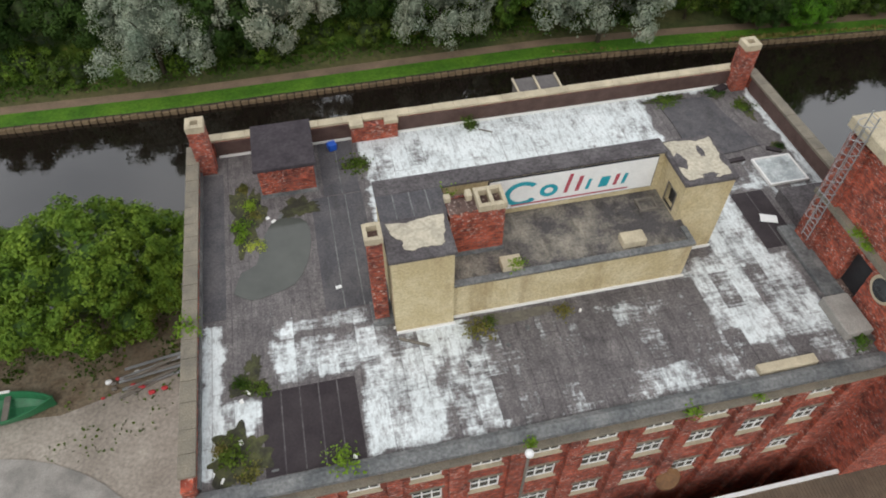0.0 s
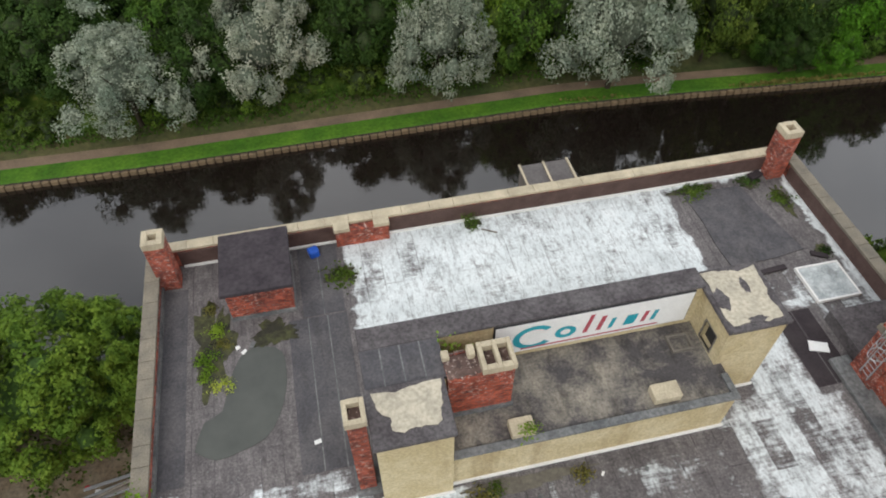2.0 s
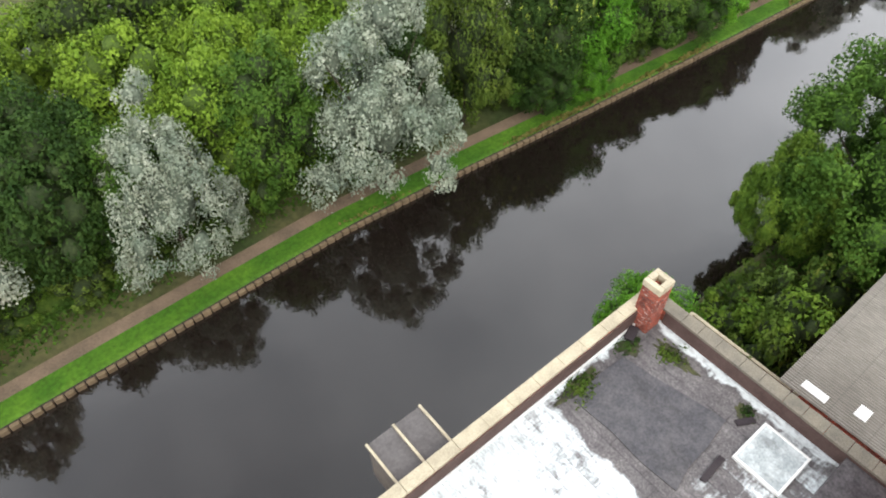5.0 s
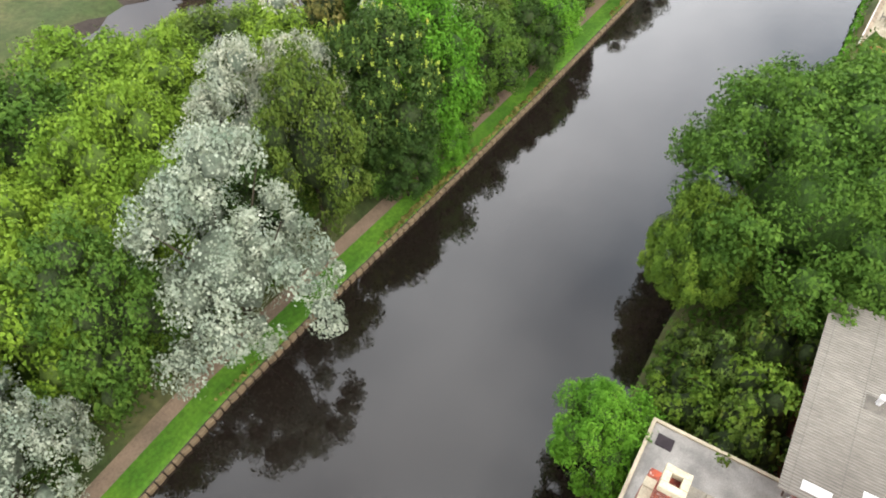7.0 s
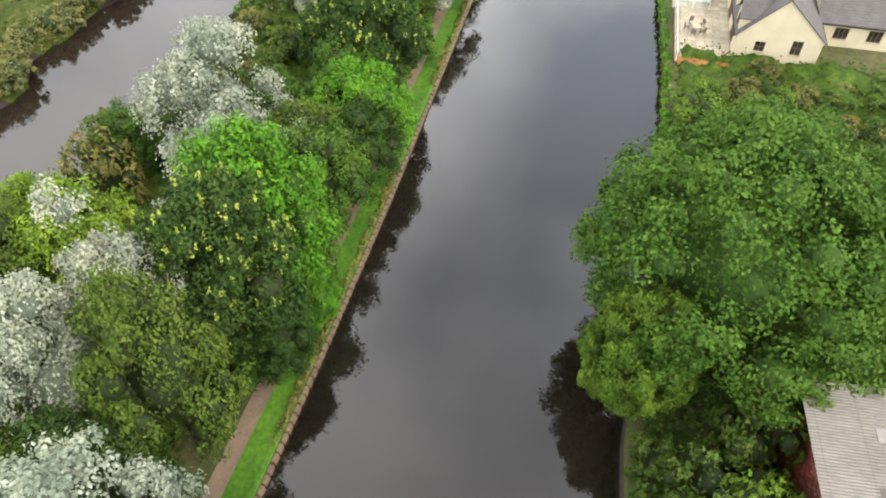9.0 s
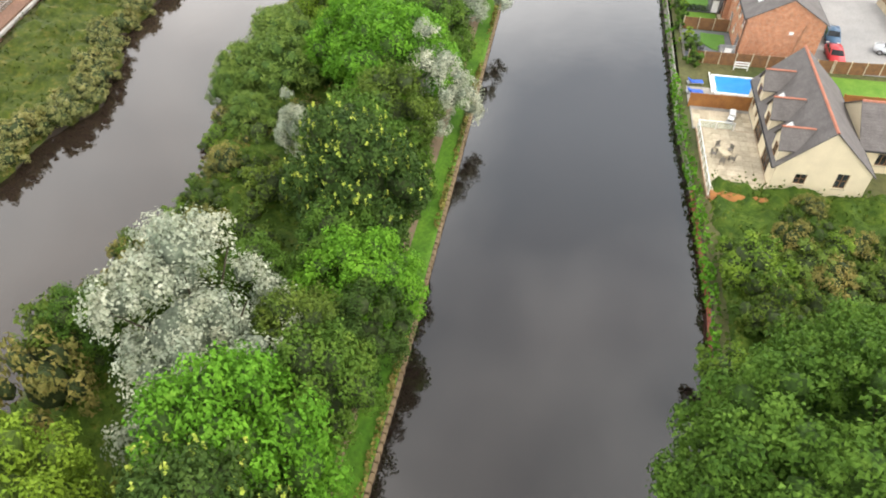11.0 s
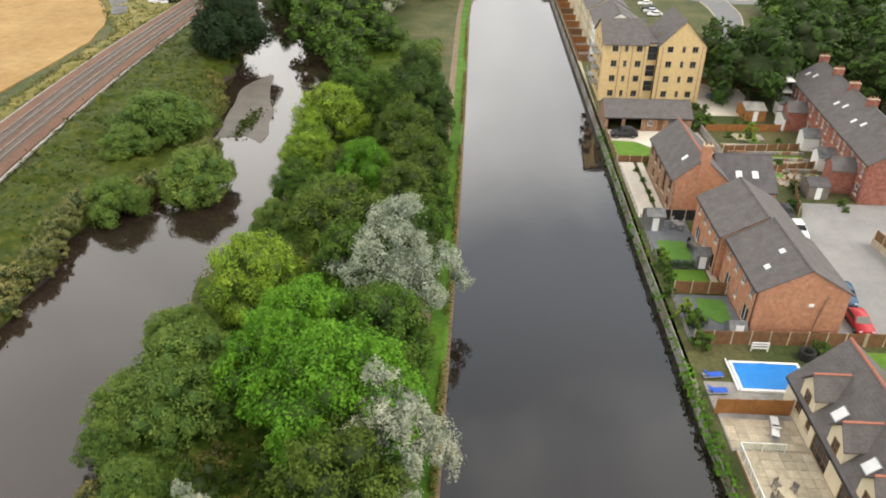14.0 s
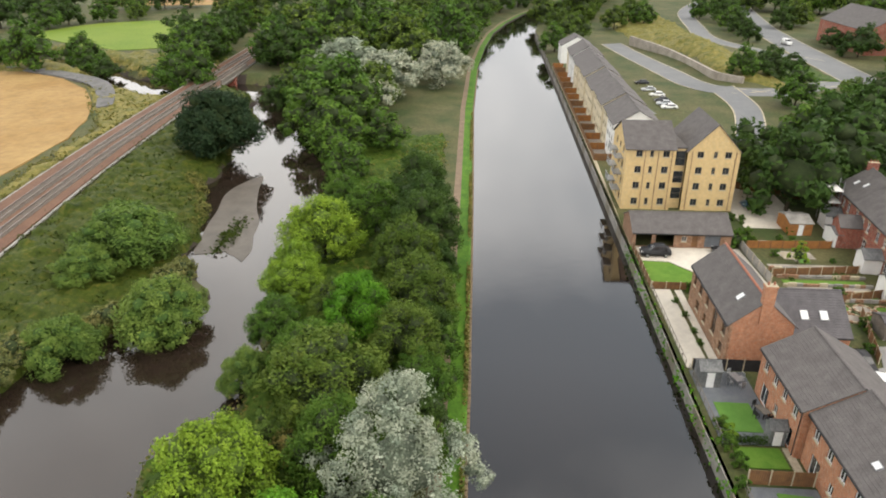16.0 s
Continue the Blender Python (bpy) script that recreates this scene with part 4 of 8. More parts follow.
    # planters on the penthouse edge
    for u, v, l in ((15.2, 7.5, 1.0), (21.4, 7.7, 1.2)):
        part("skylight_kerb", boxm(u, u + l, v - 0.25, v + 0.5, 18.62, 19.05, 0.03), "stone_pale", pent, "pale stone kerb block")
    wall(pent, "s", 23.2, 24.2, 9.6, 18.62, 18.8, 0.1, "wood_grey", (), "hatch_edge")
    wall(pent, "n", 23.2, 24.2, 10.45, 18.62, 18.8, 0.1, "wood_grey", (), "hatch_edge")
    wall(pent, "w", 9.7, 10.35, 23.2, 18.62, 18.8, 0.1, "wood_grey", (), "hatch_edge")
    wall(pent, "e", 9.7, 10.35, 24.2, 18.62, 18.8, 0.1, "wood_grey", (), "hatch_edge")
    # stub wall on the canal side
    st = part("stub_wall", boxm(9.6, 12.5, 21.3, 21.72, 16.0, 17.15), "brick_mill", mill)
    part("cap", boxm(9.55, 10.4, 21.2, 21.76, 17.15, 17.42, 0.03), "stone_pale", st)
    part("cap", boxm(11.7, 12.55, 21.2, 21.76, 17.15, 17.42, 0.03), "stone_pale", st)
    # hoist housing on the canal side
    hst = part("hoist_housing", boxm(21.0, 23.9, 22.42, 24.75, 13.5, 16.3), "wood_grey", mill)
    part("roof", boxm(20.92, 24.0, 22.44, 24.9, 16.3, 16.44, 0.02), "slate", hst)
    for u in (20.98, 22.45, 23.94):
        part("rib", boxm(u - 0.06, u + 0.06, 22.44, 24.92, 16.44, 16.54), "stone_pale", hst)
    # roof slabs lying against the taller block
    part("kerb_block", boxm(31.0, 32.4, 1.6, 3.9, 16.0, 16.6, 0.05), "concrete", mill)
    part("kerb_block", boxm(26.0, 29.0, 0.7, 1.2, 16.0, 16.3, 0.03), "stone_pale", mill)
    part("gully", boxm(31.6, 32.6, 3.9, 9.0, 16.0, 16.25, 0.03), "lead", mill)
    part("annex_roof", boxm(32.8, 36.7, 8.6, 11.2, 16.0, 16.75), "felt", mill)
    return mill


mill = build_mill()


def build_tower_block():
    b = thing("mill_tower", "tall red-brick mill stair tower with a stone cap", "industrial building", MILL)
    win = [(3.6, 5.0, 16.2, 18.6)]
    wall(b, "w", -2.0, 8.5, 32.6, 1.0, 23.4, 0.5, "brick_mill", win)
    wall(b, "n", 33.1, 38, 8.5, 1.0, 23.4, 0.5, "brick_mill")
    wall(b, "s", 33.1, 38, -2.0, 1.0, 23.4, 0.5, "brick_mill")
    wall(b, "e", -2.0, 8.5, 38.5, 1.0, 23.4, 0.5, "brick_mill")
    part("roof", boxm(33.1, 38, -1.5, 8.0, 22.6, 22.9), "felt", b)
    for v in (0.5, 7.8):
        part("pilaster", boxm(32.35, 32.6, v - 0.7, v + 0.7, 16.0, 23.2), "brick_mill", b)
    part("string_course", boxm(32.25, 32.62, -2.0, 8.6, 19.2, 19.5), "stone", b)
    bm = bmesh.new()
    box(bm, 32.2, 33.3, -2.1, 8.8, 23.4, 24.0, 0.05), box(bm, 33.3, 38.6, 7.7, 8.8, 23.4, 24.0, 0.05)
    part("cap", bm, "stone_pale", b, "pale stone parapet cap")
    # black panel set in as the shade within the doorway
    o = part("opening", boxm(32.95, 33.0, 3.6, 5.0, 16.2, 18.6), "black", b, "black panel painting the shade inside the doorway")
    bm = bmesh.new()
    bmesh.ops.create_cone(bm, cap_ends=True, segments=20, radius1=0.75, radius2=0.75, depth=0.2, matrix=Matrix.Translation((32.58, 2.6, 18.4)) @ Matrix.Rotation(radians(90), 4, "Y"))
    r = part("round_window", bm, "stone_pale", b)
    bm = bmesh.new()
    bmesh.ops.create_cone(bm, cap_ends=True, segments=20, radius1=0.58, radius2=0.58, depth=0.22, matrix=Matrix.Translation((32.57, 2.6, 18.4)) @ Matrix.Rotation(radians(90), 4, "Y"))
    part("pane", bm, "glass", r)
    return b


build_tower_block()


# ---- houses on the canal side ----
def build_new_house(x0, x1, y0, y1, label, eave=7.2, ridge=9.8, zg=1.75, lights=()):
    ws = [(x0 + (x1 - x0) * f - 0.5, x0 + (x1 - x0) * f + 0.5, 5.3, 6.5) for f in (0.16, 0.4, 0.62, 0.86)]
    doors = [(x0 + (x1 - x0) * f - 0.85, x0 + (x1 - x0) * f + 0.85, zg + 0.1, 3.95) for f in (0.2, 0.78)]
    small = [(x0 + (x1 - x0) * 0.5 - 0.4, x0 + (x1 - x0) * 0.5 + 0.4, 2.8, 3.9)]
    h = gable_house("house", label, x0, x1, y0, y1, zg, eave, ridge, "brick_orange", openings={"n": ws + doors + small, "s": ws + doors}, group="new brick houses by the canal")
    fit_windows(h, "n", y1, ws + small, bars=(1, 0), deep=0.08)
    for d in doors:
        window(h, "n", *d, y1, bars=(1, 0), sill=None, deep=0.08, name="patio_door")
    fit_windows(h, "s", y0, ws, bars=(1, 0), deep=0.08)
    for d in doors:
        window(h, "s", *d, y0, bars=(1, 0), sill=None, deep=0.08, name="patio_door")
    mid = (y0 + y1) / 2
    for f, g in lights:
        skylight(h, x0 + (x1 - x0) * f, y1 - (y1 - mid) * g, eave + (ridge - eave) * g, (ridge - eave), (y1 - mid), 0.85, 0.65)
    part("downpipe", tube(bmesh.new(), (x0 + 0.3, y1 + 0.08, zg), (x0 + 0.3, y1 + 0.08, eave - 0.2), 0.05), "black", h)
    return h


h3 = build_new_house(119.6, 130.4, 22.7, 31.6, "orange-brick semi-detached house with a grey tiled roof", lights=((0.42, 0.75), (0.28, 0.35)))
part("flue_pipe", tube(bmesh.new(), (119.45, 25.6, 2.2), (119.45, 24.9, 6.9), 0.06), "brick_brown", h3, "dark slanting cable run")
part("vent_box", boxm(119.5, 119.6, 26.0, 26.5, 5.6, 5.95, 0.01), "white", h3)
h2 = build_new_house(130.6, 141.0, 23.1, 32.2, "orange-brick house stepped behind its twin by the canal")
ops = {"n": [(146.4, 147.6, 5.0, 6.4), (149.5, 150.9, 3.2, 6.3), (152.9, 153.9, 5.0, 6.4), (155.6, 156.8, 5.0, 6.4), (146.6, 147.8, 2.6, 3.9), (153, 154, 2.6, 3.9), (156, 157.2, 2.6, 3.9), (158.2, 159.2, 5.0, 6.4)]}
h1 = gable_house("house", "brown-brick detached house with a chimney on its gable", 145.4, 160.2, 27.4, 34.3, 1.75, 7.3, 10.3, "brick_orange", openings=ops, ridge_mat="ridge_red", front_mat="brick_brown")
fit_windows(h1, "n", 34.3, ops["n"], frame_mat="wood", bars=(1, 1))
chimney(h1, 145.2, 146.0, 30.2, 31.4, 7.5, 12.2)
skylight(h1, 148.6, 32.4, 8.95, 3.0, 3.45, 0.8, 1.0)
ext = gable_house("house_extension", "slate-roofed rear wing with two roof windows", 147.6, 157.0, 19.8, 27.35, 1.75, 4.9, 8.2, "brick_orange", axis="y", roof_mat="slate_dark")
for y in (22.4, 24.6):
    skylight(ext, 149.6, y, 6.3, -3.3, 4.7, 0.9, 1.2, "y")


# cream dormer house over the terrace
def build_dormer_house():
    x0, x1, y0, y1, zg, eave, ridge, mid = 94.0, 110.2, 22.6, 31.3, 1.5, 4.6, 8.8, 27.3
    n_op = [(96.2, 99.0, 1.7, 4.1), (101.2, 104.2, 1.7, 4.1), (107, 108.2, 2.6, 3.9), (105, 105.8, 2.6, 3.9)]
    w_op = [(24.5, 25.6, 4.6 - 1.9, 4.4), (28.2, 29.3, 2.7, 3.9)]
    h = gable_house("dormer_house", "cream-rendered dormer house with grey tiles and red ridges", x0, x1, y0, y1, zg, eave, ridge, "cream", ridge_mat="ridge_red", openings={"n": n_op, "w": w_op}, ridge_at=mid)
    fit_windows(h, "n", y1, n_op, frame_mat="wood", bars=(2, 2))
    fit_windows(h, "w", x0, w_op, frame_mat="wood", bars=(1, 1))
    sl = (ridge - eave) / (y1 - mid)
    for k, x in enumerate((95.9, 101.1, 106.6)):
        wd, top, cheek = 1.5, 7.7, 6.2
        d = part("dormer", boxm(x - wd + 0.2, x + wd - 0.2, mid + 2.0, y1 + 0.05, 3.9, cheek), "cream", h)
        part("gable", prism(bmesh.new(), [(x - wd + 0.2, cheek), (x + wd - 0.2, cheek), (x, top - 0.15)], "y", y1 - 0.3, y1 + 0.05), "cream", d)
        for s in (-1, 1):
            part("roof", roof_tiles(bmesh.new(), (x + s * wd, cheek - 0.2), (x, top), "y", mid + 1.1, y1 + 0.3), "slate", d)
        part("ridge_tiles", boxm(x - 0.13, x + 0.13, mid + 1.2, y1 + 0.3, top + 0.1, top + 0.2, 0.03), "ridge_red", d)
        window(d, "n", x - 0.45, x + 0.45, 4.7, 5.9, y1 + 0.13, "wood", (1, 1), None, 0.0)
    for x in (98.4, 103.8):
        skylight(h, x, 30.0, eave + (y1 - 30.0) * sl, sl, 1.0, 1.1, 1.3)
    wing = gable_house("house_wing", "cream-rendered rear wing with a grey tiled roof", 99.0, 107.0, 13.0, 22.5, 1.5, 4.4, 7.2, "cream", axis="y", ridge_mat="ridge_red", openings={"w": [(15.5, 17.0, 2.4, 3.8), (19, 20.5, 2.4, 3.8)]})
    fit_windows(wing, "w", 99.0, [(15.5, 17.0, 2.4, 3.8), (19, 20.5, 2.4, 3.8)], frame_mat="wood", bars=(2, 0))


build_dormer_house()


# apartment block of two wings with a glazed stair between
def build_flats():
    h = thing("apartment_block", "four-storey buff-brick apartment block with grey roofs", "apartment building")
    rows = [(2.7, 3.9), (5.6, 6.8), (8.45, 9.65), (11.3, 12.4)]
    left = [(c - w, c + w) for c, w in ((35.4, 0.55), (33.3, 0.3), (30.9, 0.55))]
    right = [(c - w, c + w) for c, w in ((25.2, 0.55), (22.7, 0.3), (20.6, 0.55))]
    ops = [(a, b, z0, z1) for a, b in left + right for z0, z1 in rows]
    wall(h, "w", 29.3, 37.6, 193.4, 1.4, 12.7, 0.35, "brick_buff", [o for o in ops if o[0] > 29])
    wall(h, "w", 18.6, 27.3, 193.4, 1.4, 12.4, 0.35, "brick_buff", [o for o in ops if o[0] < 28])
    for o in ops:
        window(h, "w", *o, 193.4, "wood_grey", (1, 0), "stone_pale", 0.1)
    nops = [(195.5 + k * 3.2, 196.7 + k * 3.2, z0, z1) for k in range(3) for z0, z1 in rows]
    wall(h, "n", 193.75, 206, 37.6, 1.0, 12.7, 0.35, "brick_buff", nops)
    fit_windows(h, "n", 37.6, nops, frame_mat="wood_grey", bars=(1, 0))
    wall(h, "s", 193.75, 206, 18.6, 1.4, 12.4, 0.35, "brick_buff")
    wall(h, "e", 18.95, 37.25, 206.0, 1.4, 12.4, 0.35, "brick_buff")
    part("stair_wall", boxm(194.4, 194.6, 27.3, 29.3, 1.4, 12.6), "brick_buff", h)
    for z0, z1 in ((3.6, 5.6), (6.5, 8.6), (9.6, 12.2)):
        window(h, "w", 27.4, 29.2, z0, z1, 194.3, "wood_grey", (0, 1), None, 0.0, name="stair_window")
    part("gable", prism(bmesh.new(), [(18.6, 12.4), (27.3, 12.4), (22.95, 17.0)], "x", 193.4, 193.75), "brick_buff", h)
    for e, s in ((18.35, 1), (27.55, -1)):
        part("roof", roof_tiles(bmesh.new(), (e, 12.15), (22.95, 17.0), "x", 193.2, 206), "slate", h)
    part("roof", roof_tiles(bmesh.new(), (193.0, 12.55), (199.5, 16.0), "y", 29.2, 37.9), "slate", h)
    part("roof", roof_tiles(bmesh.new(), (206.2, 12.4), (199.5, 16.0), "y", 29.2, 37.9), "slate", h)
    for a, b in ((29.3, 29.5), (37.4, 37.6)):
        part("gable", prism(bmesh.new(), [(193.4, 12.7), (206, 12.7), (199.5, 15.9)], "y", a, b), "brick_buff", h)
    part("stair_roof", boxm(194.2, 206, 27.3, 29.3, 12.6, 12.85), "slate", h)
    for y in (29.9, 32.2, 34.4, 19.3, 26.6):
        part("downpipe", tube(bmesh.new(), (193.33, y, 1.4), (193.33, y, 12.4), 0.06), "brick_brown", h)
    for k, z in enumerate((4.6, 7.5, 10.4)):
        for x in (197.0, 202.0):
            bal = part("balcony", boxm(x - 1.5, x + 1.5, 37.6, 39.0, z - 0.15, z), "metal", h)
            bm = bmesh.new()
            for p in np.linspace(-1.45, 1.45, 9):
                tube(bm, (x + p, 38.95, z), (x + p, 38.95, z + 1.0), 0.025, seg=5)
            box(bm, x - 1.5, x + 1.5, 38.92, 38.98, z + 1.0, z + 1.06)
            part("railing", bm, "metal", bal)


build_flats()


def build_garages():
    ops = [(25.2, 27.6, 1.9, 3.9), (28.6, 29.5, 1.9, 3.9), (32.2, 35.0, 1.9, 3.9), (35.6, 38.0, 1.9, 3.9), (30.3, 31.1, 2.8, 3.7)]
    g = gable_house("garage_block", "low brown-brick garage block with a grey tiled roof", 177.4, 185.0, 23.6, 38.6, 1.75, 4.25, 6.1, "brick_brown", axis="y", openings={"w": ops}, category="garage")
    part("garage_door", boxm(177.6, 177.66, 25.2, 27.6, 1.9, 3.9), "grey_deck", g)
    part("door", boxm(177.6, 177.66, 28.6, 29.5, 1.9, 3.9), "wood", g)
    window(g, "w", 30.3, 31.1, 2.8, 3.7, 177.4, "white", (1, 0))


build_garages()


def build_town_row():
    for k in range(12):
        x = 221 + k * 8.2
        y1 = 35.0 - 0.35 * (k % 2)
        up = 0.25 * ((k // 2) % 2)
        ops = [(x + 1 + j * 2.6, x + 2.1 + j * 2.6, z, z + 1.3) for j in range(3) for z in (2.8, 5.6, 8.0)]
        h = gable_house("townhouse", "cream and white terraced townhouse with a grey roof", x, x + 8.1, 25.2, y1, 1.75, 9.6 + up, 12.4 + up, "white_wall" if k in (0, 9, 10) else "cream", openings={"n": ops}, group="townhouses along the canal", gutters=False)
        fit_windows(h, "n", y1, ops, frame_mat="wood_grey", bars=(1, 0), sill=None)
    h = gable_house("townhouse", "white detached house at the end of the row", 336, 347, 24, 35, 1.75, 8, 11, "white_wall", axis="x", gutters=False)


build_town_row()


def build_terrace_row():
    """Old red-brick terrace, with porches and an outrigger at the back."""
    place = Matrix.Translation((151.0, 6.9, 0)) @ Matrix.Rotation(radians(-6), 4, "Z")
    for k in range(5):
        x = k * 8.2
        wn = [(x + 1.2, x + 2.2, 5.2, 6.8), (x + 5.9, x + 6.9, 5.2, 6.8), (x + 1.0, x + 2.4, 2.4, 4.0), (x + 3.4, x + 4.3, 5.4, 6.6)]
        gop = [(-4.6, -3.6, 6.3, 7.4), (-4.6, -3.6, 4.2, 5.3)] if k == 0 else []
        h = gable_house("terraced_house", "old red-brick terraced house with a slate roof", x, x + 8.15, -9.2, 0.0, 1.9, 7.7, 10.9, "brick_terrace", roof_mat="slate", openings={"n": wn, "w": gop}, group="old brick terrace", m=place)
        fit_windows(h, "n", 0.0, wn, bars=(1, 1), head="stone_pale")
        fit_windows(h, "w", x, gop, bars=(1, 1), head="stone_pale")
        chimney(h, x + 7.7, x + 8.4, -5.5, -3.9, 9.8, 11.9, "brick_terrace", 3)
        if k in (1, 2, 4):
            skylight(h, x + 3.0, -2.4, 9.35, 3.2, 4.6, 0.7, 1.0)
            skylight(h, x + 5.4, -1.9, 9.0, 3.2, 4.6, 0.7, 1.0)
        if k in (0, 3):
            o = gable_house("house_outrigger", "red-brick rear outrigger with a slate roof", x + 3.2, x + 6.4, 0.05, 3.2, 1.9, 5.4, 6.6, "brick_terrace", axis="y", group="rear outriggers", gutters=False, m=place)
        else:
            o = gable_house("porch", "white glazed back porch on the terrace", x + 2.6, x + 5.6, 0.05, 2.6, 1.9, 4.2, 5.0, "white_wall", roof_mat="lead", axis="y", group="back porches", gutters=False, category="porch", m=place)
    sc = thing("scaffolding", "pale scaffold tower against the end house", "scaffold", place)
    for x in (36.5, 38.5, 40.5):
        for y in (0.6, 2.2):
            part("pole", tube(bmesh.new(), (x, y, 1.8), (x, y, 9.6), 0.06, seg=6), "metal", sc)
    for z in (4.0, 6.0, 8.0):
        part("platform", boxm(36.3, 40.7, 0.5, 2.3, z, z + 0.1), "white_wall", sc)
    for z in (5.0, 7.0, 9.0):
        part("guard_rail", tube(bmesh.new(), (36.3, 2.2, z), (40.7, 2.2, z), 0.05, seg=6), "metal", sc)


build_terrace_row()


# shed with corrugated roof beside the mill, and the low roof in the street
def corrugated(name, label, m, w, l, z0, z1, material, pitch, ribs, thick=0.06, inset=0.0):
    """A building with a mono-pitch corrugated roof in its own axes, ribs along the slope."""
    t = thing(name, label, "shed", m)
    bm = bmesh.new()
    n = int(w / ribs)
    top, bot = [], []
    for k in range(2 * n + 1):
        x = w * k / (2 * n)
        d = 0.05 if k % 2 else 0.0
        top.append((bm.verts.new((x, -0.2, z0 + d)), bm.verts.new((x, l + 0.2, z1 + d))))
        bot.append((bm.verts.new((x, -0.2, z0 + d - thick)), bm.verts.new((x, l + 0.2, z1 + d - thick))))
    for k in range(2 * n):
        bm.faces.new((top[k][0], top[k + 1][0], top[k + 1][1], top[k][1]))
        bm.faces.new((bot[k][1], bot[k + 1][1], bot[k + 1][0], bot[k][0]))
    part("roof", bm, material, t)
    for a, b, c, d, zt in ((0.1, w - 0.1, 0.0, 0.25, z0 - 0.1), (0.1, w - 0.1, l - 0.25 - inset, l - inset, z1 - 0.1), (0.1, 0.35, 0.25, l - 0.25 - inset, min(z0, z1) - 0.1), (w - 0.35, w - 0.1, 0.25, l - 0.25 - inset, min(z0, z1) - 0.1)):
        part("wall", boxm(a, b, c, d, 0.8, zt), "brick_mill", t)
    return t


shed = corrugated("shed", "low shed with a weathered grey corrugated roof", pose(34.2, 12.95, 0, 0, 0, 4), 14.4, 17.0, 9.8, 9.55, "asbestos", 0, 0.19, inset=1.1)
vent = thing("roof_vent", "small white roof vent on a rusty patch", "vent", pose(41.0, 26.9, 9.62, 0, 0, 4))
part("cowl", tube(bmesh.new(), (0, 0.1, -0.05), (0, 0.1, 0.75), 0.14, 0.2, 10), "white", vent)
part("patch", boxm(-0.75, 0.35, -0.7, 0.75, -0.03, 0.035), "wood_grey", vent)
for label, x, y, w, d in (("pale replacement sheet on the shed roof", 34.9, 26.0, 0.9, 0.7), ("long pale replacement sheet on the shed roof", 33.9, 28.4, 0.6, 1.5), ("grey felt patch on the shed roof", 44.5, 26.2, 0.9, 2.2)):
    tagged(link("roof_patch", boxm(-w / 2, w / 2, -d / 2, d / 2, 9.6, 9.67, 0.01), "concrete" if "felt" in label else "white_wall"), label, "roof patch").matrix_world = pose(x, y, 0, 0, 0, 4)
lean = thing("lean_to", "low brick lean-to with a pale concrete roof beside the mill", "outbuilding", MILL)
part("wall", boxm(36.95, 45.3, 14.7, 22.6, -0.8, 6.2), "brick_mill", lean)
part("roof", prism(bmesh.new(), [(36.95, 6.2), (45.5, 6.2), (45.5, 6.4), (36.95, 6.62)], "y", 14.5, 22.8), "concrete", lean, "pale weathered concrete roof")
part("rear_roof", boxm(36.95, 43.6, 8.8, 14.48, 5.6, 6.5), "concrete", lean)
part("kerb", boxm(45.3, 45.52, 14.5, 22.8, 6.4, 6.56, 0.02), "stone_pale", lean)
part("kerb", boxm(37.2, 45.3, 22.6, 22.82, 6.44, 6.72, 0.02), "stone_pale", lean)
part("felt_patch", boxm(43.9, 44.7, 21.2, 22.2, 6.4, 6.5, 0.02), "felt_new", lean)
for k in range(4):
    part("post", tube(bmesh.new(), (43.2 + 0.7 * k, 14.9 + 0.3 * (k % 2), 5.9), (43.4 + 0.72 * k, 15.2 - 0.4 * (k % 2), 7.7), 0.06, seg=6), "white_wall" if k % 2 else "rail", lean, "leaning pale timber post")
low = corrugated("shed", "low street shed with a brown profiled roof", MILL @ pose(13.0, -11.0, 0), 34.0, 8.9, 6.4, 7.4, "brown_sheet", 0, 0.2)
part("fascia", boxm(0, 34, 9.1, 9.3, 7.4, 7.6), "white", low)


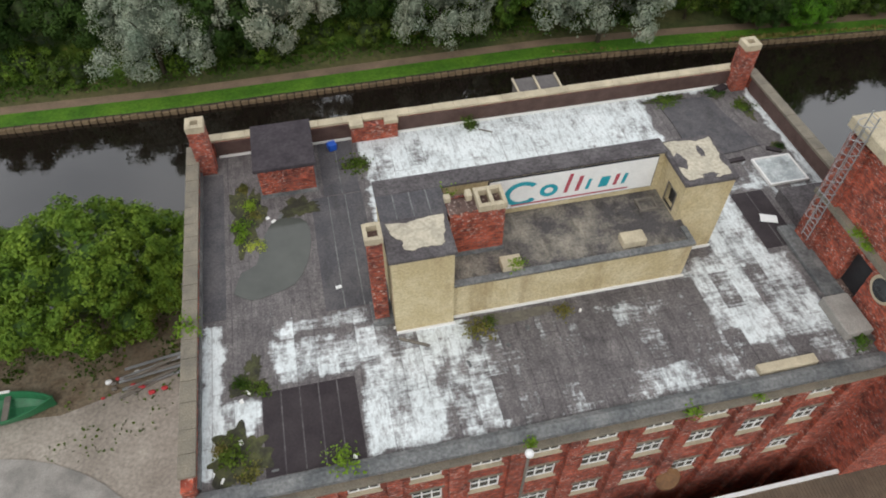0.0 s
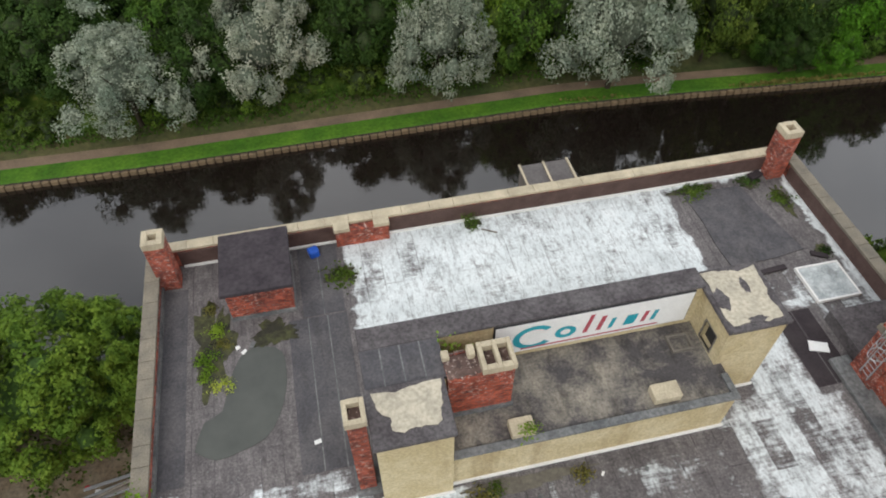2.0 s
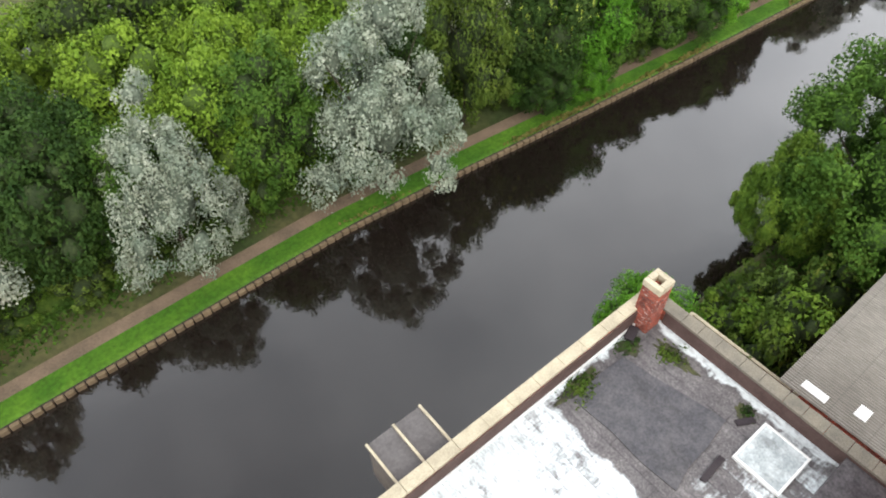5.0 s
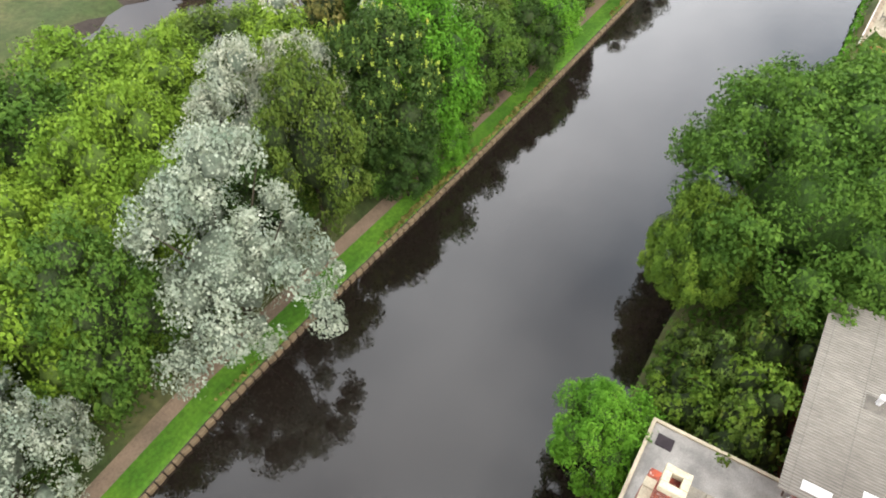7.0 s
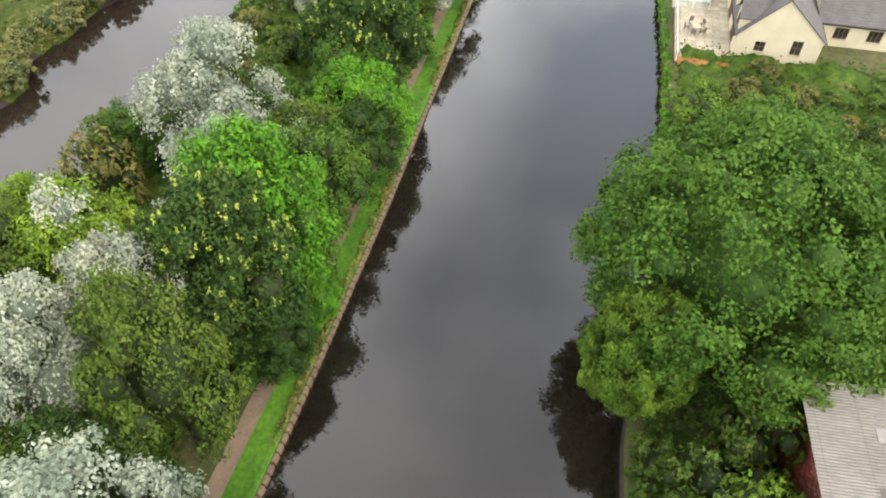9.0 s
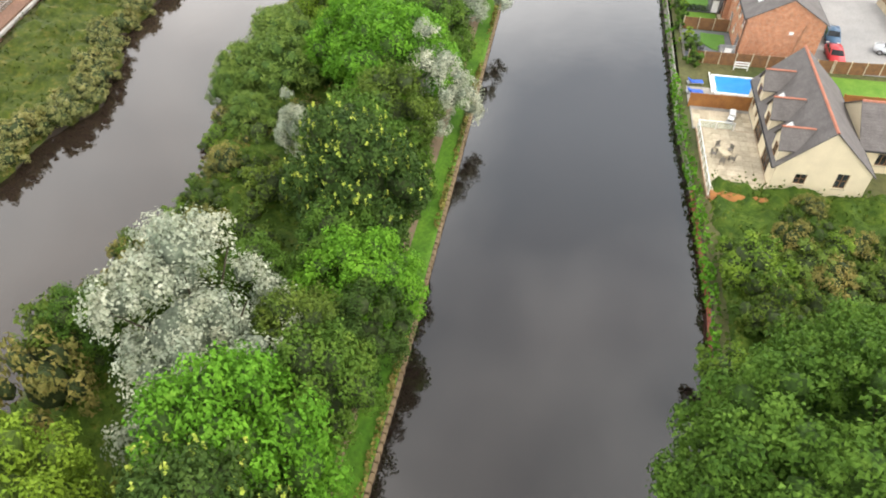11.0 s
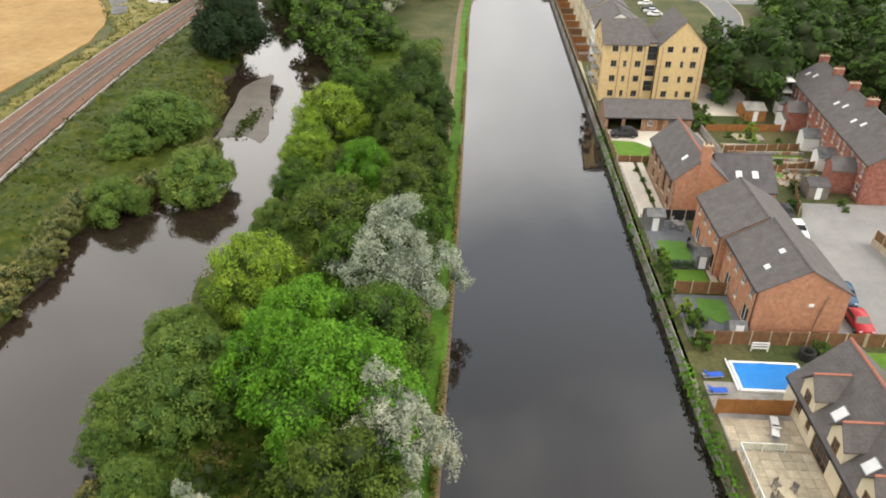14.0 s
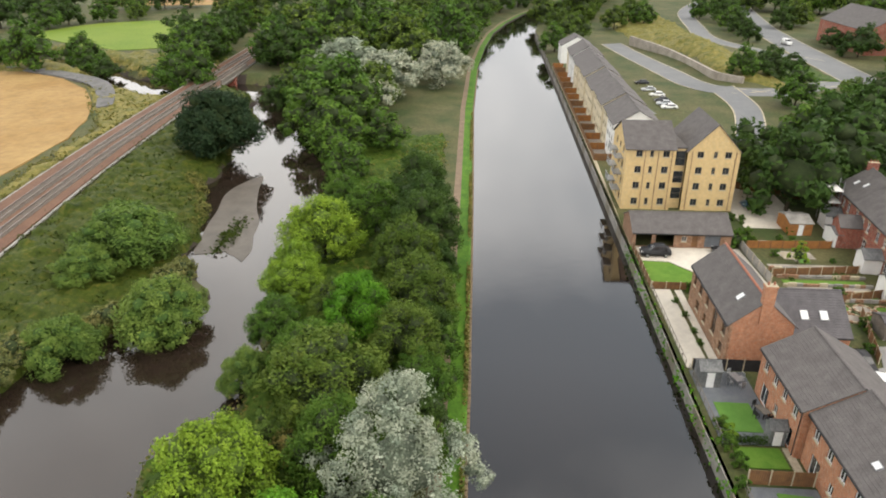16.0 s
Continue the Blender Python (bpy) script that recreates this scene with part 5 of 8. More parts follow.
# ---- trees ----
def leaf_mesh(name, centres, normals, size, material, seed, core=None, flat=0.26, corners=4, inside="crown_shade"):
    """One mesh of many small pointed blades, with cores (centre, radius, fineness) darkened as gap shade behind them.
    """
    rng = np.random.default_rng(seed)
    n = len(centres)
    nrm = normals + rng.normal(0, flat, (n, 3))
    nrm /= np.linalg.norm(nrm, axis=1)[:, None] + 1e-9
    t = np.cross(nrm, rng.normal(0, 1, (n, 3)))
    t /= np.linalg.norm(t, axis=1)[:, None] + 1e-9
    s = np.cross(nrm, t)
    ln = size * (1.3 if corners == 3 else 1.0) * rng.uniform(0.7, 1.35, (n, 1))
    wd = ln * rng.uniform(0.32, 0.5, n)[:, None]
    lift = nrm * ln * 0.12
    v = np.stack([centres - t * ln * 0.5, centres + s * wd + lift, centres + t * ln * 0.5, centres - s * wd + lift], 1)
    if corners == 3:
        v = v[:, 1:]
    v = v.reshape(-1, 3)
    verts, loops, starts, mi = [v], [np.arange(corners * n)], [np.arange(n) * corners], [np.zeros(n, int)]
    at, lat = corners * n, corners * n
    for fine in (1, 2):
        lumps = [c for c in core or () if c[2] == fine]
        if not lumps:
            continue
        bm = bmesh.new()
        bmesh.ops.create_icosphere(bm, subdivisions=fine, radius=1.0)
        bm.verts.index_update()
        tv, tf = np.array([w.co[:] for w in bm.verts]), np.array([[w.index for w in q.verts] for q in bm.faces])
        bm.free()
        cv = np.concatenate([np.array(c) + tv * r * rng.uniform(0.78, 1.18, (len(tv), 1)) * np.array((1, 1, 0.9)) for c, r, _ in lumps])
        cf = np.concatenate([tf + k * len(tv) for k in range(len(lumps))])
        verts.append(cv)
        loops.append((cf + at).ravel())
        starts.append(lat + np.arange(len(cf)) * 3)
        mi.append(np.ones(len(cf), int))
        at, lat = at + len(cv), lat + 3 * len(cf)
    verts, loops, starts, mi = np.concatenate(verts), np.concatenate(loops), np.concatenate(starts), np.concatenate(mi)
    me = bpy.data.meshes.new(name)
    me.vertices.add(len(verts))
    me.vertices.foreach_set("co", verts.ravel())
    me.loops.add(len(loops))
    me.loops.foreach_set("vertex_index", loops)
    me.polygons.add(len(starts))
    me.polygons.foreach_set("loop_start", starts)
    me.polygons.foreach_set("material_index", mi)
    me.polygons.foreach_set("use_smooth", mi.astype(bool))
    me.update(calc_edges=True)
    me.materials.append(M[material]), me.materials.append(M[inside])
    return me


def unit(v):
    return v / (np.linalg.norm(v, axis=-1, keepdims=True) + 1e-9)


def make_tree(name, label, seed, material, R=6.0, height=12.0, base=1.5, boughs=18, sub=7, per=70, size=0.24, bough=0.36, cone=0.22, droop=0.0, limbs=5, ragged=1.0, core=0.62, twig=(0.36, 0.56), corners=3, fine=1, inside="crown_shade", cover=0.36):
    """A crown of boughs, each a cluster of leafy sprays round a core darkened as gap shade, on a tapered trunk with
    limbs.
    """
    rng = np.random.default_rng(seed)
    mid, up, down = base + height * 0.42, height * 0.58, height * 0.42
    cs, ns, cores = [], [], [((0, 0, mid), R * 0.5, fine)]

    def skin(p, r):
        n = int(cover * 12.6 * r * r / (0.4 * (1.3 * size) ** 2))
        f = unit(rng.normal(0, 1, (n, 3)))
        cs.append(p + f * (r * rng.uniform(0.95, 1.3, n))[:, None] * np.array((1, 1, 0.95)))
        ns.append(f + np.array((0, 0, 0.3)))

    skin(np.array((0, 0, mid)), R * 0.5)
    for k in range(boughs):
        h = 1 - 1.72 * (k + 0.5) / boughs
        a = k * 2.39996 + rng.uniform(-0.35, 0.35)
        d = np.array((math.sqrt(max(0, 1 - h * h)) * math.cos(a), math.sqrt(max(0, 1 - h * h)) * math.sin(a), h))
        rb = R * bough * rng.uniform(0.75, 1.2)
        swell = 1 + ragged * rng.normal(0, 0.09)
        wide = max(0.2 * R, R * (1 - cone * max(0, h)) - 0.75 * rb) * swell
        c = np.array((d[0] * wide, d[1] * wide, mid + h * ((up if h > 0 else down) - 0.75 * rb) * swell))
        c[2] = max(c[2], 0.45 * rb)
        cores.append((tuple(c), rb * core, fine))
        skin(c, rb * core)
        out = unit(d + np.array((0, 0, 0.35)))
        e = unit(rng.normal(0, 1, (sub, 3)))
        e = np.where((e @ out)[:, None] < -0.15, -e, e)
        for q in e:
            rs = rb * rng.uniform(*twig)
            p = c + q * rb * rng.uniform(0.62, 0.86)
            if droop:
                p[2] -= droop * rs * rng.uniform(0, 1.6)
            n = int(per * rng.uniform(0.75, 1.25))
            o = unit(out + q)
            f = unit(rng.normal(0, 1, (n, 3)))
            f = np.where((f @ o)[:, None] < -0.45, -f, f)
            w = f * (rs * rng.uniform(0.55, 1.12 + 0.14 * ragged, n))[:, None] * np.array((1, 1, 0.92))
            if droop:
                w[:, 2] -= droop * rs * rng.uniform(0, 1, n) ** 2
            cs.append(p + w)
            ns.append(f + np.array((0, 0, 0.3)))
    cs = np.concatenate(cs)
    cs[:, 2] = np.maximum(cs[:, 2], 0.12)
    root = thing(name, label, "tree")
    crown = new("crown", leaf_mesh("crown", cs, np.concatenate(ns), size, material, seed, cores, flat=0.42, corners=corners, inside=inside))
    crown.parent = root
    root["top"] = base + height
    bm = tube(bmesh.new(), (0, 0, -0.8), (0.1, 0.05, base + height * 0.5), 0.05 * R, 0.025 * R)
    part("trunk", bm, "bark", root)
    for k in range(limbs):
        a = k * 6.283 / limbs + rng.uniform(-0.3, 0.3)
        bm = tube(bmesh.new(), (0.06, 0.03, base + height * rng.uniform(0.08, 0.3)), (0.65 * R * math.cos(a), 0.65 * R * math.sin(a), base + height * rng.uniform(0.4, 0.75)), 0.022 * R, 0.006 * R, 6)
        part("limb", bm, "bark", root)
    return root


def plant(proto, places, group, R0=6.0, seed=1, tall=1.0, sink=0.15, near=0.0):
    """Sets a tree at each (x, y, R) or (x, y, R, height of its top): the first one is the prototype itself."""
    rng = np.random.default_rng(seed)
    top = proto["top"]
    del proto["top"]
    for k, q in enumerate(places):
        x, y, R = q[:3]
        if near and 44 < x < 200 and left_bank(x) + 3 < y < left_bank(x) + 10:
            y -= near
        s = R / R0
        g = max(-0.3, land(x, y)) - sink
        up = s * tall * rng.uniform(0.92, 1.1) if len(q) < 4 else (q[3] - g) / top
        m = Matrix.LocRotScale((x, y, g), Euler((rng.normal(0, 0.04), rng.normal(0, 0.04), rng.uniform(0, 6.28))), (s * rng.uniform(0.94, 1.07), s * rng.uniform(0.94, 1.07), up))
        if k == 0:
            proto.matrix_world = m
            proto["group"] = group
        else:
            o = proto.copy()
            scene.collection.objects.link(o)
            o.matrix_world = m
            for c in proto.children:
                q = c.copy()
                scene.collection.objects.link(q)
                q.parent = o
            o["group"] = group


def build_trees():
    poplars = "silver poplars along the towpath"
    silver = make_tree("white_poplar", "silver-leaved white poplar leaning over the towpath", 3, "leaf_silver", height=13, base=0.9, boughs=30, sub=9, per=62, size=0.21, bough=0.28, twig=(0.3, 0.5), droop=0.45, ragged=1.6, core=0.5, inside="poplar_crown_shade", cone=0.42, corners=4)
    plant(silver, [(-8.2, 68.2, 5.6, 16.2), (27.2, 64.8, 6.4, 19.8), (61.8, 74.6, 6.6, 18.2), (121.8, 68.0, 6.4, 14.6), (37.2, 73.8, 4.7, 17)], poplars)
    silver2 = make_tree("white_poplar", "open-crowned silver poplar with pale ragged clumps", 14, "leaf_silver", height=13, base=0.9, boughs=26, sub=9, per=62, size=0.21, bough=0.29, twig=(0.28, 0.48), droop=0.5, ragged=1.8, core=0.5, inside="poplar_crown_shade", cone=0.45, corners=4)
    plant(silver2, [(9.6, 67.2, 5.2, 16.0), (42.6, 72.2, 4.9, 18), (98.6, 65.6, 4.6, 12.4), (91, 78.5, 2.5, 8.4), (-20.0, 65.4, 5.3, 13.0)], poplars)
    silver_far = make_tree("white_poplar", "distant silver-leaved white poplar in a mixed grove", 4, "leaf_silver", boughs=18, sub=6, per=34, size=0.5, inside="poplar_crown_shade", ragged=1.4, limbs=0, droop=0.4)
    plant(silver_far, [(296, 105, 10.5, 16), (281, 90, 9.5, 15), (298, 75.5, 8.3, 15), (262, 92, 6.5, 11)], "silver poplars in the far grove")
    bright = make_tree("sycamore", "bright green broad-leaved tree with rounded clumps", 5, "leaf_bright", inside="green_crown_shade", cover=0.55, boughs=24, sub=8, per=76, size=0.3, cone=0.12)
    plant(bright, [(53.4, 69.8, 5.5, 15.8), (70.5, 67.4, 4.7, 10.6), (101.2, 71.2, 6.0, 14), (106, 76.5, 4.7, 12), (148.5, 76, 3.6, 10.4), (33.1, 39.2, 3.2, 8.3), (51, 65.6, 2.4, 6.5), (112.5, 75.5, 5.0, 11)], "bright green trees", near=1.2)
    dark = make_tree("alder", "dark green tree in the bankside thicket", 6, "leaf_dark", boughs=19, sub=8, per=64, size=0.34)
    plant(dark, [(2.6, 70.8, 5.0, 15), (-13, 67.6, 4.2, 12), (46.0, 65.6, 2.7, 8), (63.6, 67.6, 3.4, 9), (170.8, 71.5, 5.0, 12.5), (188, 73.5, 5.0, 13.2), (177.5, 72.5, 5.0, 13), (84.5, 69.0, 3.4, 10.5), (66.6, 66.0, 3.3, 9.5), (132, 68.6, 3.0), (165, 68.6, 2.8), (148, 68.6, 2.7),
                 (-24, 77, 6, 15), (-33, 75, 6, 15), (-27, 71, 5, 13), (-12, 73, 5, 15), (4, 76, 5, 15), (-42, 74, 6, 15), (-38, 69, 5.2, 12), (-10, 80, 6.5, 16), (33, 69.5, 4.2, 13)], "dark bankside trees", near=1.2)
    candle = make_tree("horse_chestnut", "dark green tree tipped with pale yellow seed clusters", 7, "leaf_dark", cover=0.6, boughs=26, sub=9, per=76, size=0.3, cone=0.15)
    tips = np.random.default_rng(71)
    cv = candle.children[0].data
    pale, out = [], []
    co = np.empty(len(cv.vertices) * 3)
    cv.vertices.foreach_get("co", co)
    co = co.reshape(-1, 3)
    for p in co[tips.choice(np.nonzero((co[:, 2] > 6.0) & (np.hypot(co[:, 0], co[:, 1]) > 0.5))[0], 250, replace=False)]:
        d = unit(p - np.array((0, 0, 6.0)))
        for j in range(9):
            pale.append(p + d * 0.12 + tips.normal(0, 0.07, 3) + np.array((0, 0, 0.045 * j)))
            out.append(tips.normal(0, 1, 3) + d)
    spikes = new("seed_clusters", leaf_mesh("seed_clusters", np.array(pale), np.array(out), 0.22, "leaf_tips", 72))
    spikes.parent, spikes["label"] = candle, "pale yellow upright seed clusters"
    plant(candle, [(79.4, 69.8, 5.4, 15.0), (47.6, 69.8, 5.2, 16.6)], "trees with pale tips", near=1.2)
    mid = make_tree("ash", "mid-green bushy tree among the bank thicket", 8, "leaf_mid", boughs=19, sub=8, per=64, size=0.33)
    plant(mid, [(19.6, 69.4, 4.8, 15.0), (60.2, 67.4, 4.3, 11.4), (73.5, 69.5, 4.0, 10.5), (84.8, 71.2, 4.8, 13.2), (112.5, 69.8, 4.6, 10.5), (125.6, 74.2, 4.2, 10), (109, 68.2, 2.9), (138.5, 69, 3.0), (91, 68.6, 2.8), (146.5, 85.5, 3.4), (140, 80, 3.8), (180, 79, 4.6),
                (186, 85, 4), (70, 74, 3.2), (27, 90, 6), (63, 86, 3.0), (8, 70.5, 4.4, 13), (-16, 71, 4.6, 13)], "bushy green trees", near=1.2)
    olive = make_tree("hawthorn", "olive-green hawthorn with a dense rounded crown", 9, "leaf_olive", boughs=19, sub=8, per=64, size=0.32)
    plant(olive, [(38.4, 67.6, 4.0, 17.6), (-1.1, 82.8, 5.0, 14), (63.8, 69.5, 4.0, 11), (93.9, 70.4, 4.9, 10.8), (134.4, 77, 5.6, 10.8), (143.5, 71, 4.5, 9.5), (153.5, 71, 4.6, 10.5), (161.5, 72.8, 4.6, 12.2), (127, 68.8, 3.1), (96.5, 69, 3.0), (150, 79, 3.5), (14, 88, 7), (88, 69, 2.6), (46, 86, 5)], "olive hawthorns", near=1.2)
    willow = make_tree("willow", "pale green willow with soft billowing clumps", 10, "leaf_willow", inside="green_crown_shade", base=0.3, height=10, boughs=20, sub=7, per=60, size=0.33, droop=0.45, ragged=0.7)
    plant(willow, [(103.5, 84.5, 4.5, 8.2), (100.5, 90.0, 2.7, 5), (108.5, 86, 4.8, 8.4), (104.5, 90, 3.6, 6), (170, 114.5, 7.4, 9.5), (151.5, 101.6, 5.8, 7.4), (144.6, 111, 4.4, 5.6), (96, 86, 3.0, 5), (114.5, 89.5, 3.6, 6), (140, 87.2, 3.2, 5.2), (178, 119, 4.6, 7), (162, 117, 4.5, 6.5)], "grey willows by the river")
    lime = make_tree("willow", "yellow-green willow standing in a thicket by the river", 11, "leaf_lime", inside="lime_crown_shade", base=0.6, height=11, boughs=20, sub=7, per=60, size=0.33, droop=0.35, ragged=0.8)
    plant(lime, [(120.4, 83.0, 5.2, 11.2), (171.5, 85.2, 6.0, 11.2), (158.5, 86.4, 4.2, 7.5), (163, 87, 3.6, 8), (17.2, 73, 5.4, 15), (24, 73.5, 4.8, 14), (30, 74, 4.6, 13.4), (20, 78, 5, 15), (27.7, 79.8, 5.3, 14.4), (12, 81, 6, 15), (0, 88, 6, 15), (20, 86, 5.5, 14), (31, 79, 4.6, 16), (40, 86.5, 4.6, 12.8), (49, 82, 5, 12), (36, 83, 5, 13), (45, 91.5, 3.8, 10), (34.5, 92, 6.6, 13), (22, 95, 6, 14), (52.5, 88, 3.2, 9), (8, 95, 6)], "lime-green willows")
    big = make_tree("sycamore", "huge dense green tree on the canal bank beside a shed", 12, "leaf_big", inside="green_crown_shade", base=0.3, height=11.4, boughs=64, sub=10, per=60, size=0.17, bough=0.235, cone=0.02, ragged=0.4, twig=(0.32, 0.5), core=0.46, cover=0.7)
    plant(big, [(54.6, 34.4, 9.6, 20.4), (60.8, 33.4, 7.8, 17.6), (58, 25.2, 8.4, 17.6)], "large trees beside the mill")
    yard = make_tree("sycamore", "dense green tree overhanging the mill yard", 15, "leaf_yard", inside="green_crown_shade", base=0.3, height=9.5, boughs=40, sub=9, per=66, size=0.24, bough=0.23, cone=0.05, ragged=0.7, twig=(0.32, 0.5), core=0.54, cover=0.6)
    plant(yard, [(-20.6, 33.0, 6.0, 11.5), (-15.2, 34.4, 4.0, 9.5), (-28, 33.5, 5.2, 10), (48.9, 39.6, 3.9, 12.4)], "yellow-green trees by the canal")
    over = make_tree("hazel", "leafy hazel bush overhanging the towpath", 16, "leaf_mid", R=3.0, height=4.6, base=0.5, boughs=11, sub=6, per=50, size=0.26, cone=0.1, limbs=3, fine=1)
    over2 = make_tree("hazel", "yellowing hazel bush overhanging the towpath", 17, "leaf_olive", R=3.0, height=4.2, base=0.5, boughs=11, sub=6, per=50, size=0.26, cone=0.1, limbs=3, fine=1)
    row = [(x + 1.2 * math.sin(x * 1.7), left_bank(x) + 4.1 + 0.6 * math.sin(x * 0.9), 2.6 + 0.5 * math.sin(x * 2.3)) for x in [47 + 4.1 * k for k in range(30)] if abs(x - 99) > 5 and abs(x - 121) > 4]
    plant(over, row[::2], "bushes over the towpath", R0=3.0, seed=81)
    plant(over2, row[1::2], "bushes over the towpath", R0=3.0, seed=82)
    shrubs = []
    for k, (mt, lab) in enumerate((("leaf_scrub", "tangled bramble and buddleia shrub on a steep bank"), ("leaf_yard", "leafy fresh green shrub on a steep bank"), ("leaf_olive", "olive-green shrub on a steep bank"), ("leaf_dry", "dry brownish shrub on a steep bank"), ("leaf_willow", "grey-green sallow shrub on a steep bank"))):
        shrubs.append(make_tree("shrub", lab, 60 + k, mt, R=3.0, height=4.4, base=0.1, boughs=8, sub=5, per=26, size=0.3, cone=0.1, limbs=0, fine=1))
    rng = np.random.default_rng(5)
    spots = [[(40.7, 36.2, 2.6, 5.2), (44.6, 32.4, 3.0, 9.2)], [(39.6, 32.3, 3.3, 9.3), (70.2, 37.6, 2.3), (38.4, 35.2, 2.8, 6.4)], [(36.4, 36.8, 2.2, 4.6), (43.5, 37.3, 2.0, 4.4), (36.6, 32.2, 2.7, 8.6)], [(78, 33, 1.8), (86, 25, 2.0)], [(82, 30, 2.2), (74, 28, 2.4), (42.4, 34.6, 2.4, 7)]]
    for k in range(40):
        x = -45 + 2.7 * k + float(rng.uniform(-1, 1))
        spots[k % 3].append((x, left_bank(x) + float(rng.uniform(6.4, 8.2)), float(rng.uniform(1.7, 2.7))))
    for k in range(56):
        x, y = float(rng.uniform(67, 91)), float(rng.uniform(6, 35.5))
        spots[(0, 1, 2, 3, 3, 4)[int(rng.integers(0, 6))]].append((x, y, float(rng.uniform(1.5, 3.2)) if x < 85 else float(rng.uniform(1.0, 1.8))))
    for k in range(26):
        spots[k % 5].append((float(rng.uniform(76, 90.5)), float(rng.uniform(8, 35.5)), float(rng.uniform(1.2, 2.2))))
    for k in range(44):
        x = float(rng.uniform(62, 132))
        y = float(rng.uniform(left_bank(x) + 8, 91))
        if river_edge(x, y) > 2:
            low = 74 < x < 97 and y > 77
            spots[int(rng.integers(0, 5))].append((x, y, float(rng.uniform(0.9, 1.4) if low else rng.uniform(1.4, 2.8))))
    for k in range(60):
        x = float(rng.uniform(66, 100))
        y = float(rng.uniform(75, 91.5))
        if river_edge(x, y) > 0.8:
            spots[(0, 1, 3, 3, 4, 1)[int(rng.integers(0, 6))]].append((x, y, float(rng.uniform(0.8, 1.6))))
    for k, q in enumerate(((87, 85, 2.3, 4.6), (83.7, 78.9, 2.6, 5.6), (81.7, 85, 2.2, 4.2), (76.6, 78.3, 2.8, 6.2), (78, 83, 2.2, 4.6), (90.6, 76.6, 2.6, 6), (96, 81, 2.4, 4.8), (74, 84.5, 2.4, 5), (70, 80, 2.6, 6), (66, 89, 2.4, 5), (62, 87.5, 3.2, 8), (58.4, 85.5, 3.4, 9), (93, 84, 2.2, 4.2), (86, 81.5, 2.2, 4.8))):
        spots[(3, 2, 0, 2, 3, 4, 0)[k % 7]].append(q)
    for k, p in enumerate(shrubs):
        plant(p, spots[k], "bank shrubs", R0=3.0, tall=0.9, seed=70 + k)
    reed = make_tree("reed_clump", "clump of pale bushy reeds at the river edge", 66, "leaf_reed", R=2.0, height=2.6, base=0.1, boughs=7, sub=4, per=26, size=0.22, cone=0.05, limbs=0)
    banks = []
    for k in range(78):
        x = 60 + 1.36 * k
        y = 104.0
        while river_edge(x, y) < 1.4 and y < 118:
            y += 0.4
        banks.append((x, y + float(rng.uniform(0, 2.2)), float(rng.uniform(1.3, 2.3))))
    plant(reed, banks, "reed clumps along the river", R0=2.0, seed=90)
    far_kinds = []
    for k, (mt, lab) in enumerate((("leaf_dark", "distant dark green tree in a wooded belt"), ("leaf_mid", "distant green tree in a wooded belt"), ("leaf_olive", "distant olive-green tree in a wooded belt"))):
        far_kinds.append(make_tree("tree", lab, 20 + k, mt, base=0.3, boughs=13, sub=5, per=16, size=0.76, core=0.72, limbs=0, fine=1))
    far = [[(315, 131, 8), (338, 173, 9), (194, 9, 8), (203, -3, 9.5), (322, -34, 4.5), (309, -36, 4.5), (190, -14, 9), (178, -20, 8), (165, -22, 7), (206, -18, 9), (206, 12, 7)],
           [(352, 118, 12), (343, 96, 12), (345, 76, 11), (425, 72, 11), (268, -21, 5.5), (299, -17, 5), (312, -72, 8), (361, 35, 6), (324, 206, 7), (288, 153, 8), (302, 212, 8), (248, 101, 9), (222, 93, 6.5), (235, 101, 8), (262, 100, 8), (240, 93, 7.5), (254, 97, 8), (268, 110, 8), (281, 112, 7), (206, 88, 4.5), (228, 84, 5), (400, 82, 10), (375, 74, 10), (320, 122, 9)],
           [(426, 29, 6.5), (265, 92, 7), (310, 85, 9), (326, 110, 10), (244, -31, 6), (450, 34, 8), (382, 25, 7), (330, 92, 10), (365, 90, 10)]]
    far[1] += [(292, 160, 6.5), (306, 161, 7.5), (335, 163, 8), (400, 172, 8), (314, 199, 5), (325, 226, 6), (402, 266, 7), (430, 254, 7), (319, 134, 8), (345, 138, 8), (385, 138, 9), (405, 110, 9),
               (221, -3, 7), (233, -15, 7.5), (215, -28, 9), (245, -39, 6), (420, -51, 6), (515, -80, 11), (489, -120, 12), (400, -104, 9), (330, -92, 9), (300, -70, 7), (280, -68, 7), (262, -66, 7), (470, -62, 8), (462, -48, 6), (434, -14, 6)]
    far[0] += [(320, 161, 8), (353, 165, 7.5), (374, 169, 7), (306, 189, 4.5), (312, 230, 6.5), (416, 264, 7), (330, 137, 8), (369, 143, 9), (404, 126, 9), (268, 119, 5), (215, -6, 8), (228, -20, 9),
               (239, -26, 8), (186, -29, 8), (304, -27, 5.5), (402, -49, 6), (384, -47, 5), (445, -56, 7), (500, -100, 12), (368, -74, 5), (347, -74, 7), (478, 16, 8)]
    far[2] += [(296, 238, 6), (437, 240, 5), (280, 116, 7), (426, 95, 9), (200, -30, 8), (262, -33, 5), (423, 2, 6), (446, -9, 7), (460, 12, 8)]
